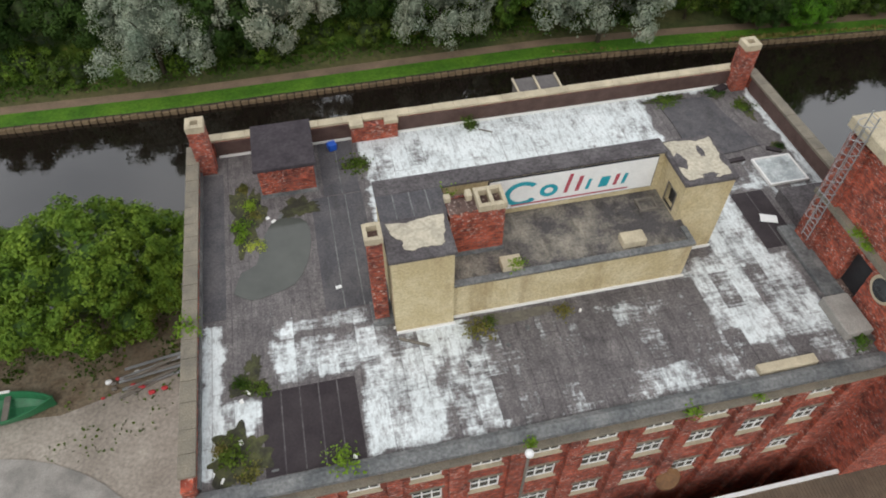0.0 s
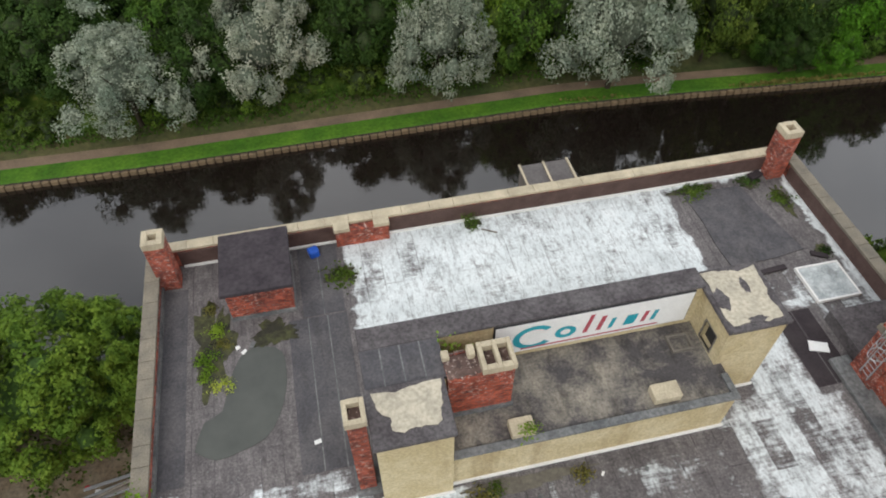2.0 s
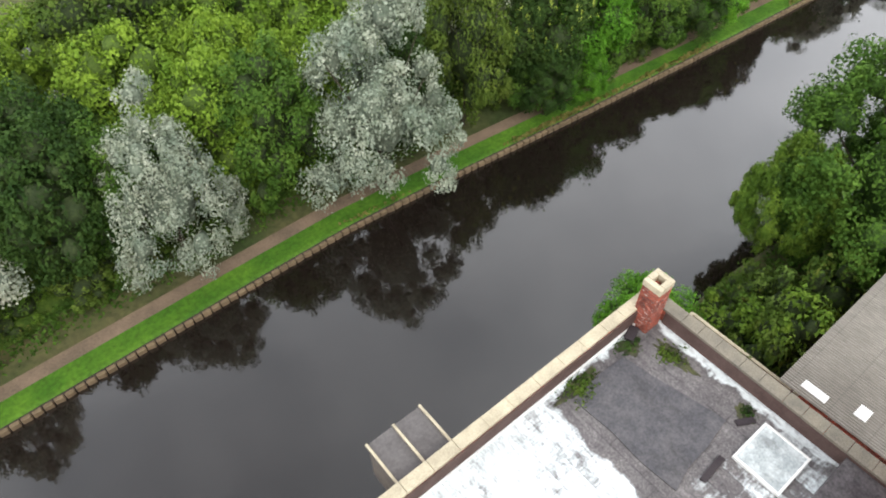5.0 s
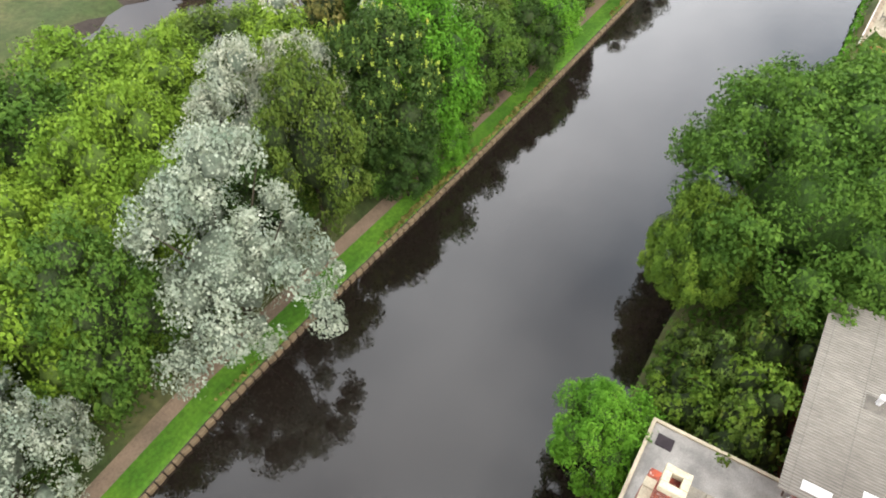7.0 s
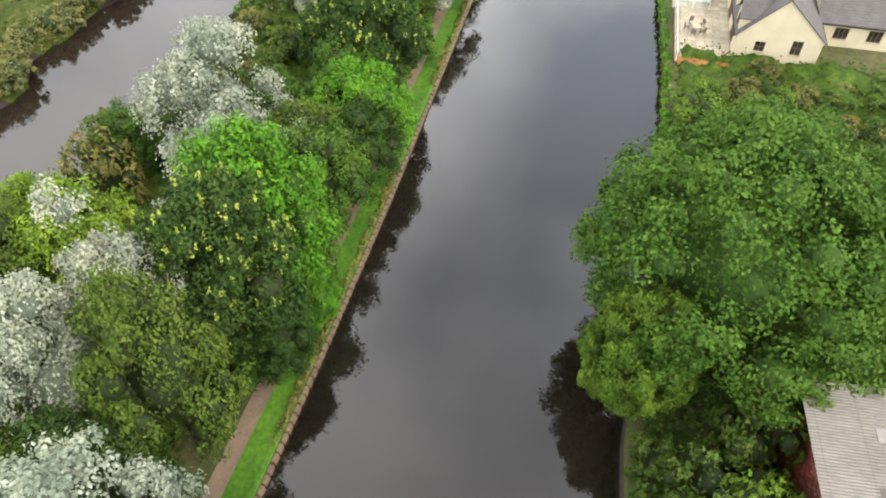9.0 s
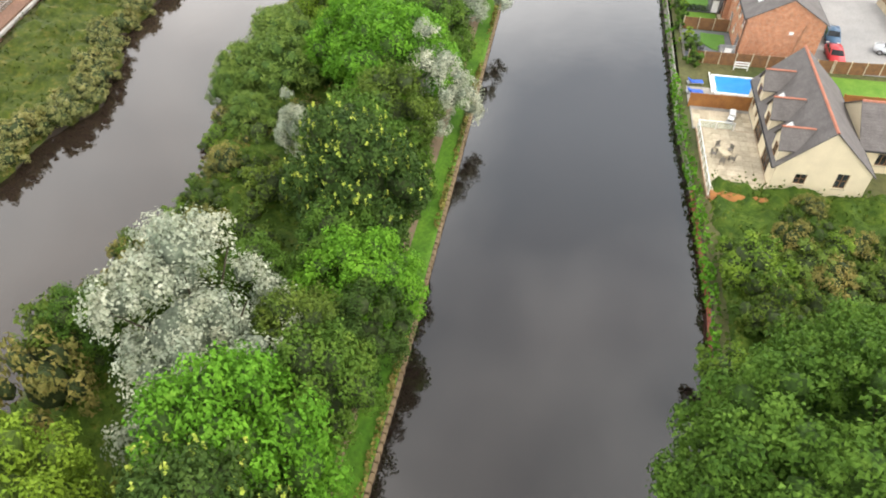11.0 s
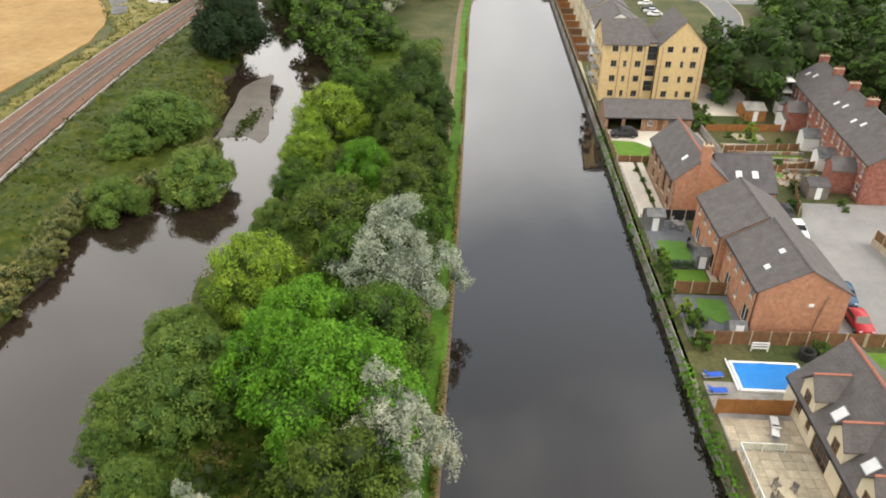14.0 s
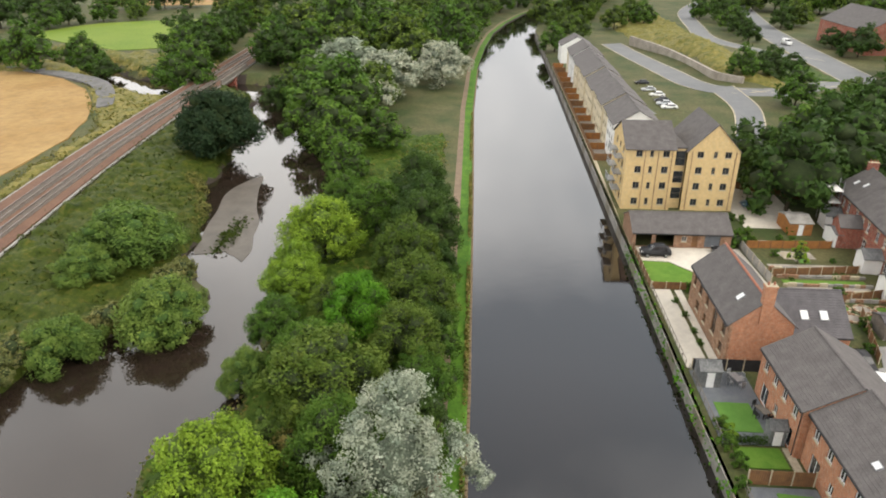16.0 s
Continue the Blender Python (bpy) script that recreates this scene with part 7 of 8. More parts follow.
def fence(label, a, b, z, height=1.6, panel="wood", post="stone_pale", bay=1.83, group="garden fences", boards=True):
    """Posts with boarded panels between them."""
    f = thing("fence", label, "fence", None, group)
    A, B = Vector((*a, 0)), Vector((*b, 0))
    d = B - A
    n = max(1, round(d.length / bay))
    ang = math.atan2(d.y, d.x)
    st = d.length / n
    for k in range(n + 1):
        p = A + d * k / n
        bm = boxm(-0.06, 0.06, -0.06, 0.06, z - 0.3, z + height + 0.1, 0.01)
        bm.transform(Matrix.Translation(p) @ Matrix.Rotation(ang, 4, "Z"))
        part("post", bm, post, f)
        if k < n:
            if boards:
                w, pts = (st - 0.14) / 18, []
                for i in range(19):
                    pts.append((0.07 + w * i, -0.012 if i % 2 else -0.03))
                bm = poly(bmesh.new(), pts + [(st - 0.07, 0.02), (0.07, 0.02)], z, z + height)
            else:
                bm = boxm(0.07, st - 0.07, -0.04, 0.04, z, z + height)
            bm.transform(Matrix.Translation(p) @ Matrix.Rotation(ang, 4, "Z"))
            part("panel", bm, panel, f)
    return f


for k in range(14):
    fence("brown timber fence between two canal gardens", (221 + k * 8.2, 34.9), (221 + k * 8.2, 38.3), 1.8, 1.5, "wood_orange" if k % 3 else "wood", "wood", bay=1.7, group="canal garden fences", boards=False)
fence("brown timber fence along the canal gardens", (221, 38.4), (329, 38.4), 1.8, 1.2, "wood", "wood", bay=4.1, group="canal garden fences", boards=False)


def railing(label, a, b, z, height=1.0, mt="metal", glass=False, bay=1.5):
    f = thing("railing", label, "railing")
    A, B = Vector((*a, z)), Vector((*b, z))
    d = B - A
    n = max(1, round(d.length / bay))
    for k in range(n + 1):
        p = A + d * k / n
        part("post", tube(bmesh.new(), p, p + Vector((0, 0, height)), 0.04, seg=6), mt, f)
        if glass and k < n:
            ang = math.atan2(d.y, d.x)
            bm = boxm(0.08, d.length / n - 0.08, -0.01, 0.01, 0.1, height - 0.08)
            bm.transform(Matrix.Translation(p) @ Matrix.Rotation(ang, 4, "Z"))
            q = part("pane", bm, "clear", f)
    part("handrail", tube(bmesh.new(), A + Vector((0, 0, height)), B + Vector((0, 0, height)), 0.045, seg=6), mt, f)
    if not glass:
        part("rail", tube(bmesh.new(), A + Vector((0, 0, height * 0.5)), B + Vector((0, 0, height * 0.5)), 0.03, seg=6), mt, f)
    return f


fence("brown board fence with concrete posts beside the pool", (117.9, 37.6), (118.4, 20.6), 1.75, 1.6)
fence("brown board fence along the parking court", (118.4, 20.4), (119.4, 4), 1.75, 1.6)
fence("orange timber fence between pool and patio", (108.1, 38.0), (108.3, 31.4), 1.5, 1.75, "wood_orange", "wood_orange")
fence("brown board fence between two gardens", (127.0, 37.6), (127.0, 31.8), 1.75, 1.6)
fence("dark boarded fence beside the deck", (144.6, 37.9), (144.6, 28.5), 1.75, 1.5, "black", "stone_pale")
fence("brown fence with pale posts round the lawn", (163.7, 38.3), (163.7, 32.6), 1.75, 1.1)
fence("brown canal-side fence with pale posts", (163.7, 38.45), (176.8, 38.5), 1.75, 1.1)
fence("grey wall-like fence along the drive", (165.9, 21.6), (179.4, 22.0), 1.75, 1.5, "concrete", "stone_pale", 2.4, boards=False)
fence("orange timber fence by the lawn", (111.8, 5), (111.8, 20.6), 1.6, 1.2, "wood_orange", "wood_orange")
for a, b in (((132.4, 38.25), (144.2, 38.25)), ((118.4, 38.05), (126.8, 38.15)), ((145.0, 38.45), (163.2, 38.5))):
    railing("low white canal-side railing", a, b, 1.8, 0.95, "wood_grey")
fence("brown garden fence behind the terrace", (147.0, 16.4), (158.0, 13.2), 1.75, 1.3)
fence("brown garden fence behind the terrace", (159.4, 19.6), (163.0, 8), 1.75, 1.3)
fence("brown garden fence behind the terrace", (168.4, 20.6), (170.0, 8), 1.75, 1.3)
fence("red-brown stained timber garden fence", (178.0, 21), (178.6, 8), 1.75, 1.3, "wood_orange", "wood")
fence("timber fence round the yard", (207.0, 18), (200, 4), 1.8, 1.5, "wood")
fence("brown fence on a stone wall by the court", (127.3, 8.9), (139.2, 10.2), 2.7, 1.4, "wood", "stone_pale")
tagged(link("garden_wall", poly(bmesh.new(), [(127.0, 8.5), (139.4, 9.8), (139.4, 10.3), (127.0, 9.0)], 1.5, 2.8), "stone_pale"), "pale stone wall beside the parking court", "wall", kind="structure")


# terrace over the canal
def build_terrace():
    t = thing("terrace", "raised terrace of mottled stone paving over the canal", "terrace", kind="structure")
    part("base", poly(bmesh.new(), [(91.6, 31.3), (103.6, 31.3), (103.6, 37.5), (91.6, 37.3)], 0.4, 1.8), "brick_brown", t)
    rng = random.Random(8)
    meshes = []
    for mt in ("paving", "paving_tan", "paving_tan"):
        me = bpy.data.meshes.new("paving_slab")
        bm = boxm(-0.44, 0.44, -0.44, 0.44, 0, 0.05, 0.012)
        bm.to_mesh(me)
        bm.free()
        me.materials.append(M[mt])
        meshes.append(me)
    for x0, x1, y0, y1, z in ((91.7, 103.5, 31.4, 37.3, 1.8), (103.8, 107.9, 31.4, 37.7, 1.62)):
        x = x0
        while x < x1 - 0.85:
            y = y0
            while y < y1 - 0.85:
                o = new("paving_slab", meshes[rng.choice((0, 0, 0, 1, 2))])
                o.parent, o.location = t, (x + 0.45, y + 0.45, z + rng.uniform(-0.004, 0.004))
                y += 0.9
            x += 0.9
    part("lower_base", boxm(103.6, 108.1, 31.3, 37.8, 0.6, 1.62), "concrete", t)
    bm = prism(bmesh.new(), [(90.9, 1.3), (91.8, 2.1), (92.7, 1.82)], "y", 31.6, 37.0)
    part("canopy", bm, "wood_orange", t, "orange timber roof below the terrace edge")


build_terrace()
railing("glass balustrade with pale posts round the terrace", (91.8, 37.2), (103.4, 37.4), 1.85, 1.0, "white", True)
railing("glass balustrade with pale posts round the terrace", (103.4, 37.3), (103.4, 33.6), 1.85, 1.0, "white", True)


def garden_set(x, y, z, table="paving", seat="wood_grey", chairs=5, r=1.0):
    t = thing("garden_table", "low garden table on the paving", "table", pose(x, y, z, 0, 0, 20))
    part("tabletop", boxm(-0.8, 0.8, -0.45, 0.45, 0.68, 0.74, 0.02), table, t)
    for sx in (-0.65, 0.65):
        for sy in (-0.35, 0.35):
            part("leg", boxm(sx - 0.04, sx + 0.04, sy - 0.04, sy + 0.04, 0, 0.68), seat, t)
    for k in range(chairs):
        a = 6.283 * k / chairs + 0.4
        c = thing("garden_chair", "pale garden chair round a terrace table", "chair", pose(x + (r + 0.35) * math.cos(a), y + r * math.sin(a), z, 0, 0, math.degrees(a) - 90), "garden chairs")
        part("seat", boxm(-0.25, 0.25, -0.25, 0.25, 0.4, 0.46, 0.02), seat, c)
        part("backrest", boxm(-0.25, 0.25, 0.2, 0.26, 0.46, 0.95, 0.02), seat, c)
        for sx in (-0.21, 0.21):
            for sy in (-0.21, 0.21):
                part("leg", boxm(sx - 0.025, sx + 0.025, sy - 0.025, sy + 0.025, 0, 0.4), seat, c)


garden_set(98.4, 35.2, 1.85, "stone_pale", "wood_grey")
garden_set(136.8, 34.2 - 1.3, 1.84, "wood_grey", "black", 4, 0.8)
garden_set(142.3, 33.8, 1.84, "metal", "metal", 4, 0.8)
garden_set(121.0, 36.4, 1.82, "black", "black", 3, 0.7)


def lounger(x, y, z, a, mt="white"):
    c = thing("sun_lounger", "pale cushioned sun lounger on the patio", "lounger", pose(x, y, z, 0, 0, a))
    part("frame", boxm(-0.35, 0.35, -0.95, 0.95, 0.22, 0.3, 0.02), "metal", c)
    part("mattress", boxm(-0.33, 0.33, -0.93, 0.4, 0.3, 0.4, 0.03), mt, c)
    bm = boxm(-0.33, 0.33, 0, 0.6, 0, 0.1, 0.03)
    bm.transform(Matrix.Translation((0, 0.4, 0.32)) @ Matrix.Rotation(radians(35), 4, "X"))
    part("backrest", bm, mt, c)
    for sx in (-0.3, 0.3):
        for sy in (-0.8, 0.8):
            part("leg", boxm(sx - 0.03, sx + 0.03, sy - 0.03, sy + 0.03, 0, 0.22), "metal", c)


lounger(105.6, 33.6, 1.67, 70)
lounger(106.6, 33.3, 1.67, 80)
lounger(112.8, 37.0, 1.72, 8, "skip_blue")
lounger(110.6, 37.2, 1.72, 4, "skip_blue")


def build_pool():
    p = thing("swimming_pool", "rectangular pool under a bright blue cover", "swimming pool")
    bm = bmesh.new()
    x0, x1, y0, y1 = 110.9, 115.2, 28.2, 34.9
    for a, b, c, d in ((x0, x1, y0, y0 + 0.3), (x0, x1, y1 - 0.3, y1), (x0, x0 + 0.3, y0 + 0.3, y1 - 0.3), (x1 - 0.3, x1, y0 + 0.3, y1 - 0.3)):
        box(bm, a, b, c, d, 1.5, 1.92, 0.02)
    part("rim", bm, "white", p, "white pool rim")
    bm = bmesh.new()
    bmesh.ops.create_grid(bm, x_segments=16, y_segments=24, size=0.5, matrix=Matrix.Translation((113.05, 31.55, 1.9)) @ Matrix.Diagonal((3.8, 6.2, 1, 1)))
    for v in bm.verts:
        v.co.z += 0.02 * math.sin(v.co.x * 3.1 + v.co.y * 1.3) + 0.015 * math.sin(v.co.y * 4.2)
    bmesh.ops.solidify(bm, geom=bm.faces[:], thickness=0.05)
    part("cover", bm, "pool_blue", p, "crumpled blue cover", True)
    part("roller", tube(bmesh.new(), (110.8, 35.15, 2.0), (115.3, 35.15, 2.0), 0.1, seg=10), "white", p)
    b = thing("garden_bench", "white slatted bench by the pool fence", "bench", pose(117.0, 31.3, 1.72))
    for z in (0.35, 0.7, 1.0):
        part("slat", boxm(-0.05, 0.05, -0.85, 0.85, z, z + 0.14, 0.01), "white", b)
    for y in (-0.8, 0.8):
        part("post", boxm(-0.06, 0.06, y - 0.05, y + 0.05, 0, 1.15, 0.01), "white", b)
    t = thing("tyre", "stack of old black tyres by the fence", "tyre", pose(116.2, 27.0, 1.72))
    for k in range(3):
        bm = bmesh.new()
        v0 = []
        for i in range(20):
            a = 6.283 * i / 20
            v0.append([bm.verts.new(((0.62 + 0.2 * math.cos(q)) * math.cos(a), (0.62 + 0.2 * math.cos(q)) * math.sin(a), 0.17 + 0.34 * k + 0.17 * math.sin(q))) for q in [6.283 * j / 8 for j in range(8)]])
        for i in range(20):
            for j in range(8):
                bm.faces.new((v0[i][j], v0[(i + 1) % 20][j], v0[(i + 1) % 20][(j + 1) % 8], v0[i][(j + 1) % 8]))
        part("tyre_ring", bm, "rubber", t, "", True)


build_pool()


# ---- vehicles ----
def make_car(name, label, paint, m, length=4.2, width=1.78, height=1.46, van=False):
    c = thing(name, label, "van" if van else "car", m)
    L, W, H = length / 2, width / 2, height
    hood = 0.62 * H
    if van:
        prof = [(-L, 0.3), (-L, H * 0.96), (-L + 0.1, H), (L * 0.42, H), (L * 0.72, hood + 0.1), (L * 0.97, hood - 0.1), (L, 0.45), (L, 0.3)]
        cab = [(L * 0.1, hood + 0.08), (L * 0.1, H - 0.12), (L * 0.42, H - 0.1), (L * 0.68, hood + 0.12)]
    else:
        prof = [(-L, 0.3), (-L, hood - 0.05), (-L + 0.12, hood + 0.06), (-L * 0.78, hood + 0.1), (-L * 0.62, H - 0.06), (-L * 0.4, H), (L * 0.12, H), (L * 0.5, hood + 0.04), (L * 0.9, hood - 0.1), (L, hood - 0.28), (L, 0.3)]
        cab = [(-L * 0.72, hood + 0.1), (-L * 0.6, H - 0.12), (L * 0.1, H - 0.1), (L * 0.42, hood + 0.08)]
    bm = prism(bmesh.new(), prof, "y", -W, W)
    bm.verts.ensure_lookup_table()
    for v in bm.verts:
        if v.co.z > hood:
            v.co.y *= 1 - 0.2 * (v.co.z - hood) / (H - hood)
    bmesh.ops.bevel(bm, geom=bm.edges[:], offset=0.05, segments=2, affect="EDGES")
    body = part("body", bm, paint, c, "", True)
    for s in (-1, 1):
        bm = prism(bmesh.new(), cab, "y", s * (W - 0.07), s * (W + 0.012))
        for v in bm.verts:
            if v.co.z > hood:
                v.co.y *= 1 - 0.2 * (v.co.z - hood) / (H - hood)
        part("side_window", bm, "glass", c)
    if van:
        ws = [(L * 0.46, H - 0.12), (L * 0.72, hood + 0.16)]
    else:
        ws = [(L * 0.16, H - 0.05), (L * 0.48, hood + 0.09)]
        bm = bmesh.new()
        a, b = (-L * 0.66, H - 0.1), (-L * 0.79, hood + 0.14)
        vs = [bm.verts.new(p) for p in ((a[0] - 0.02, -W * 0.7, a[1]), (a[0] - 0.02, W * 0.7, a[1]), (b[0] - 0.02, W * 0.85, b[1]), (b[0] - 0.02, -W * 0.85, b[1]))]
        bm.faces.new(vs)
        bmesh.ops.solidify(bm, geom=bm.faces[:], thickness=0.03)
        part("rear_window", bm, "glass", c)
    bm = bmesh.new()
    (a, az), (b, bz) = ws
    bm.faces.new([bm.verts.new(p) for p in ((a + 0.03, -W * 0.72, az), (a + 0.03, W * 0.72, az), (b + 0.03, W * 0.86, bz), (b + 0.03, -W * 0.86, bz))])
    bmesh.ops.solidify(bm, geom=bm.faces[:], thickness=0.03)
    part("windscreen", bm, "glass", c)
    for sx in (-L * 0.62, L * 0.62):
        for sy in (-W, W):
            s = 1 if sy > 0 else -1
            w = part("wheel", tube(bmesh.new(), (sx, sy - s * 0.2, 0.32), (sx, sy + s * 0.01, 0.32), 0.32, seg=16), "rubber", c)
            part("rim", tube(bmesh.new(), (sx, sy + s * 0.01, 0.32), (sx, sy + s * 0.025, 0.32), 0.19, seg=12), "metal", w)
    for sy in (-W * 0.72, W * 0.72):
        part("headlight", boxm(L - 0.06, L + 0.015, sy - 0.17, sy + 0.17, hood - 0.3, hood - 0.16, 0.01), "white", c)
        part("tail_light", boxm(-L - 0.012, -L + 0.05, sy - 0.15, sy + 0.15, hood - 0.25, hood - 0.08, 0.01), "red_paint", c)
    return c


make_car("car", "bright red hatchback parked by the fence", "red_paint", pose(121.9, 19.6, 1.86, 0, 0, 178))
make_car("car", "dark blue car parked beside the brick house", "blue_paint", pose(127.0, 18.9, 1.86, 0, 0, 172))
make_car("car", "white estate car parked near the houses", "white", pose(141.8, 18.6, 1.86, 0, 0, 176), 4.5)
make_car("car", "silver car in the parking court", "silver_car", pose(124.4, 12.2, 1.86, 0, 0, 70))
make_car("car", "dark car beside the garden fence", "black", pose(146.4, 18.6, 1.86, 0, 0, 178))
make_car("car", "black off-road car on the gravel drive", "black", pose(174.4, 35.6, 1.84, 0, 0, 92), 4.4, 1.9, 1.75)
make_car("car", "dark saloon parked before the garage door", "black", pose(174.6, 25.6, 1.84, 0, 0, 8), 4.3)
make_car("car", "blue car in the yard by the apartments", "blue_paint", pose(196, 14.0, 1.85, 0, 0, 100))
make_car("van", "white van on the main road", "white", pose(376, -59.5, land(376, -59.5) + 0.12, 0, 0, 187), 5.4, 2.0, 2.4, True)
make_car("car", "white car on the main road", "white", pose(283, -52.5, land(283, -52.5) + 0.12, 0, 0, 175))
for k_, (x_, y_, p_) in enumerate(((268, 12, "white"), (272, 12.4, "silver_car"), (276, 12.2, "black"), (283, 12, "white"), (290, 13, "silver_car"), (300, 13, "black"))):
    make_car("car", "small parked car in the waterside car park", p_, pose(x_, y_, 1.95, 0, 0, 90))


# ---- sheds and garden clutter ----
def garden_shed(x0, x1, y0, y1, z, h, mt, label, roof="slate_dark"):
    g = gable_house("garden_shed", label, x0, x1, y0, y1, z, z + h, z + h + 0.6, mt, roof, axis="y", thick=0.1, over=0.12, gutters=False, category="shed")
    part("door", boxm(x0 - 0.03, x0, (y0 + y1) / 2 - 0.4, (y0 + y1) / 2 + 0.4, z, z + 1.85), "white", g)
    return g


garden_shed(141.2, 143.4, 35.8, 38.0, 1.84, 2.0, "lead", "pale blue-grey summerhouse on the deck", "lead")
garden_shed(132.2, 133.6, 32.4, 33.9, 1.84, 1.8, "lead", "small grey garden store", "lead")
garden_shed(118.6, 120.4, 32.2, 33.8, 1.82, 1.0, "lead", "low pale green storage box", "lead")
garden_shed(152.0, 155.4, 10.6, 13.4, 1.8, 1.9, "wood_grey", "dark timber shed behind the terrace")
garden_shed(179.0, 183.0, 4.6, 7.4, 1.8, 2.1, "white_wall", "white-walled lean-to behind the terrace", "lead")
garden_shed(183.4, 188.4, 9.0, 12.6, 1.8, 2.0, "wood_orange", "orange timber outbuilding with a pale roof", "concrete")
garden_shed(153.8, 156.4, 17.4, 19.4, 1.8, 1.8, "white_wall", "small pale greenhouse in the gardens", "lead")
rngg = random.Random(12)


def ring_bed(x, y, r, fill):
    """A round bed edged with pale stones."""
    b = thing("round_bed", "round garden bed edged with pale stones", "garden bed", group="round beds")
    part("turf", poly(bmesh.new(), [(x + r * 0.9 * math.cos(radians(a)), y + r * 0.9 * math.sin(radians(a))) for a in range(0, 360, 20)], 1.6, 1.9), fill, b)
    for a in range(0, 360, 24):
        bm = boxm(-0.22, 0.22, -0.14, 0.14, 1.7, 2.05, 0.04)
        bm.transform(Matrix.Translation((x + r * math.cos(radians(a)), y + r * math.sin(radians(a)), 0)) @ Matrix.Rotation(radians(a + 90), 4, "Z"))
        part("edging_stone", bm, "stone_pale" if a % 48 else "brick_brown", b)


for k, x in enumerate((156.6, 159.2)):
    for j, y in enumerate((9.4, 12.0, 14.6)):
        ring_bed(x + 0.2 * j, y + 0.3 * k, 1.05, ("turf", "lawn", "dirt")[(j + k) % 3])
slab("garden", "terraced back gardens of soil and worn grass", [(148, 8), (190, 3.5), (190, 20.6), (148, 20.6)], 1.79, "rough_grass", "garden", 0.3)
for k, (x, y0, y1) in enumerate(((161.4, 8.4, 19.6), (163.6, 8.2, 20.0), (165.6, 8.0, 20.0), (168.2, 7.8, 20.0), (170.6, 7.6, 20.2))):
    w = thing("garden_wall", "low rubble-stone wall between terraced gardens", "wall", group="low garden walls")
    y = y0
    while y < y1:
        d = rngg.uniform(0.7, 1.3)
        part("stone", boxm(x - 0.16, x + 0.16, y, min(y1, y + d - 0.05), 1.6, 2.3 + rngg.uniform(-0.1, 0.1), 0.03), rngg.choice(("stone_pale", "concrete", "brick_brown")), w)
        y += d
    slab("garden_bed", "strip of lawn or soil between low walls", [(x + 0.3, y0 + 0.4), (x + 1.8, y0 + 0.4), (x + 1.8, y1 - 0.4), (x + 0.3, y1 - 0.4)], 1.86, ("turf", "dirt", "lawn", "rough_grass", "dirt")[k], "garden bed", 0.3)
for k in range(9):
    x, y = rngg.uniform(173, 181), rngg.uniform(10, 19)
    w, d = rngg.uniform(1.4, 3.0), rngg.uniform(1.2, 2.6)
    slab("garden_bed", "patch of soil or gravel in the back gardens", [(x, y), (x + w, y), (x + w, y + d), (x, y + d)], 1.82 + 0.006 * k, rngg.choice(("dirt", "paving", "dirt", "turf", "concrete")), "garden bed", 0.3)
small = make_tree("garden_shrub", "rounded green garden shrub", 51, "leaf_mid", R=1.2, height=2.0, base=0.1, boughs=7, sub=4, per=30, size=0.19, cone=0.1, limbs=0, fine=1)
plant(small, [(120.6, 36.9, 1.3), (129.2, 37.6, 0.9), (134.6, 37.7, 0.9), (117.4, 36.9, 1.2), (160, 36, 0.5), (156.5, 35.6, 0.5), (152.6, 35.5, 0.5), (149.8, 35.6, 0.5), (163.2, 33.2, 0.9), (178.6, 22.4, 1.8), (116.8, 25.6, 1.0),
              (111.2, 9, 1.2), (119.6, 8.2, 1.0), (119.4, 12.4, 0.9), (131.6, 38.0, 1.0), (126.4, 38.2, 0.8)] + [(rngg.uniform(148, 190), rngg.uniform(8, 21), rngg.uniform(0.4, 0.9)) for _ in range(30)], "garden shrubs", R0=1.2)
limeb = make_tree("garden_shrub", "yellow-green conifer in a back garden", 52, "leaf_lime", R=1.2, height=3.2, base=0.1, boughs=9, sub=4, per=32, size=0.19, cone=0.5, limbs=0, fine=1)
plant(limeb, [(172.6, 15.4, 1.4), (122.2, 37.5, 0.9), (133.0, 37.4, 0.8)], "yellow-green shrubs", R0=1.2)
hedge = thing("hedge", "low clipped hedge between two lawns", "hedge")
h_pts, h_rng = [], np.random.default_rng(9)
for _ in range(900):
    h_pts.append((h_rng.uniform(132.1, 132.9), h_rng.uniform(33.6, 37.6), 1.8 + h_rng.uniform(0, 0.8)))
hb = new("leaves", leaf_mesh("leaves", np.array(h_pts), h_rng.normal(0, 1, (900, 3)) + np.array((0, 0, 0.6)), 0.16, "leaf_dark", 9))
hb.parent = hedge


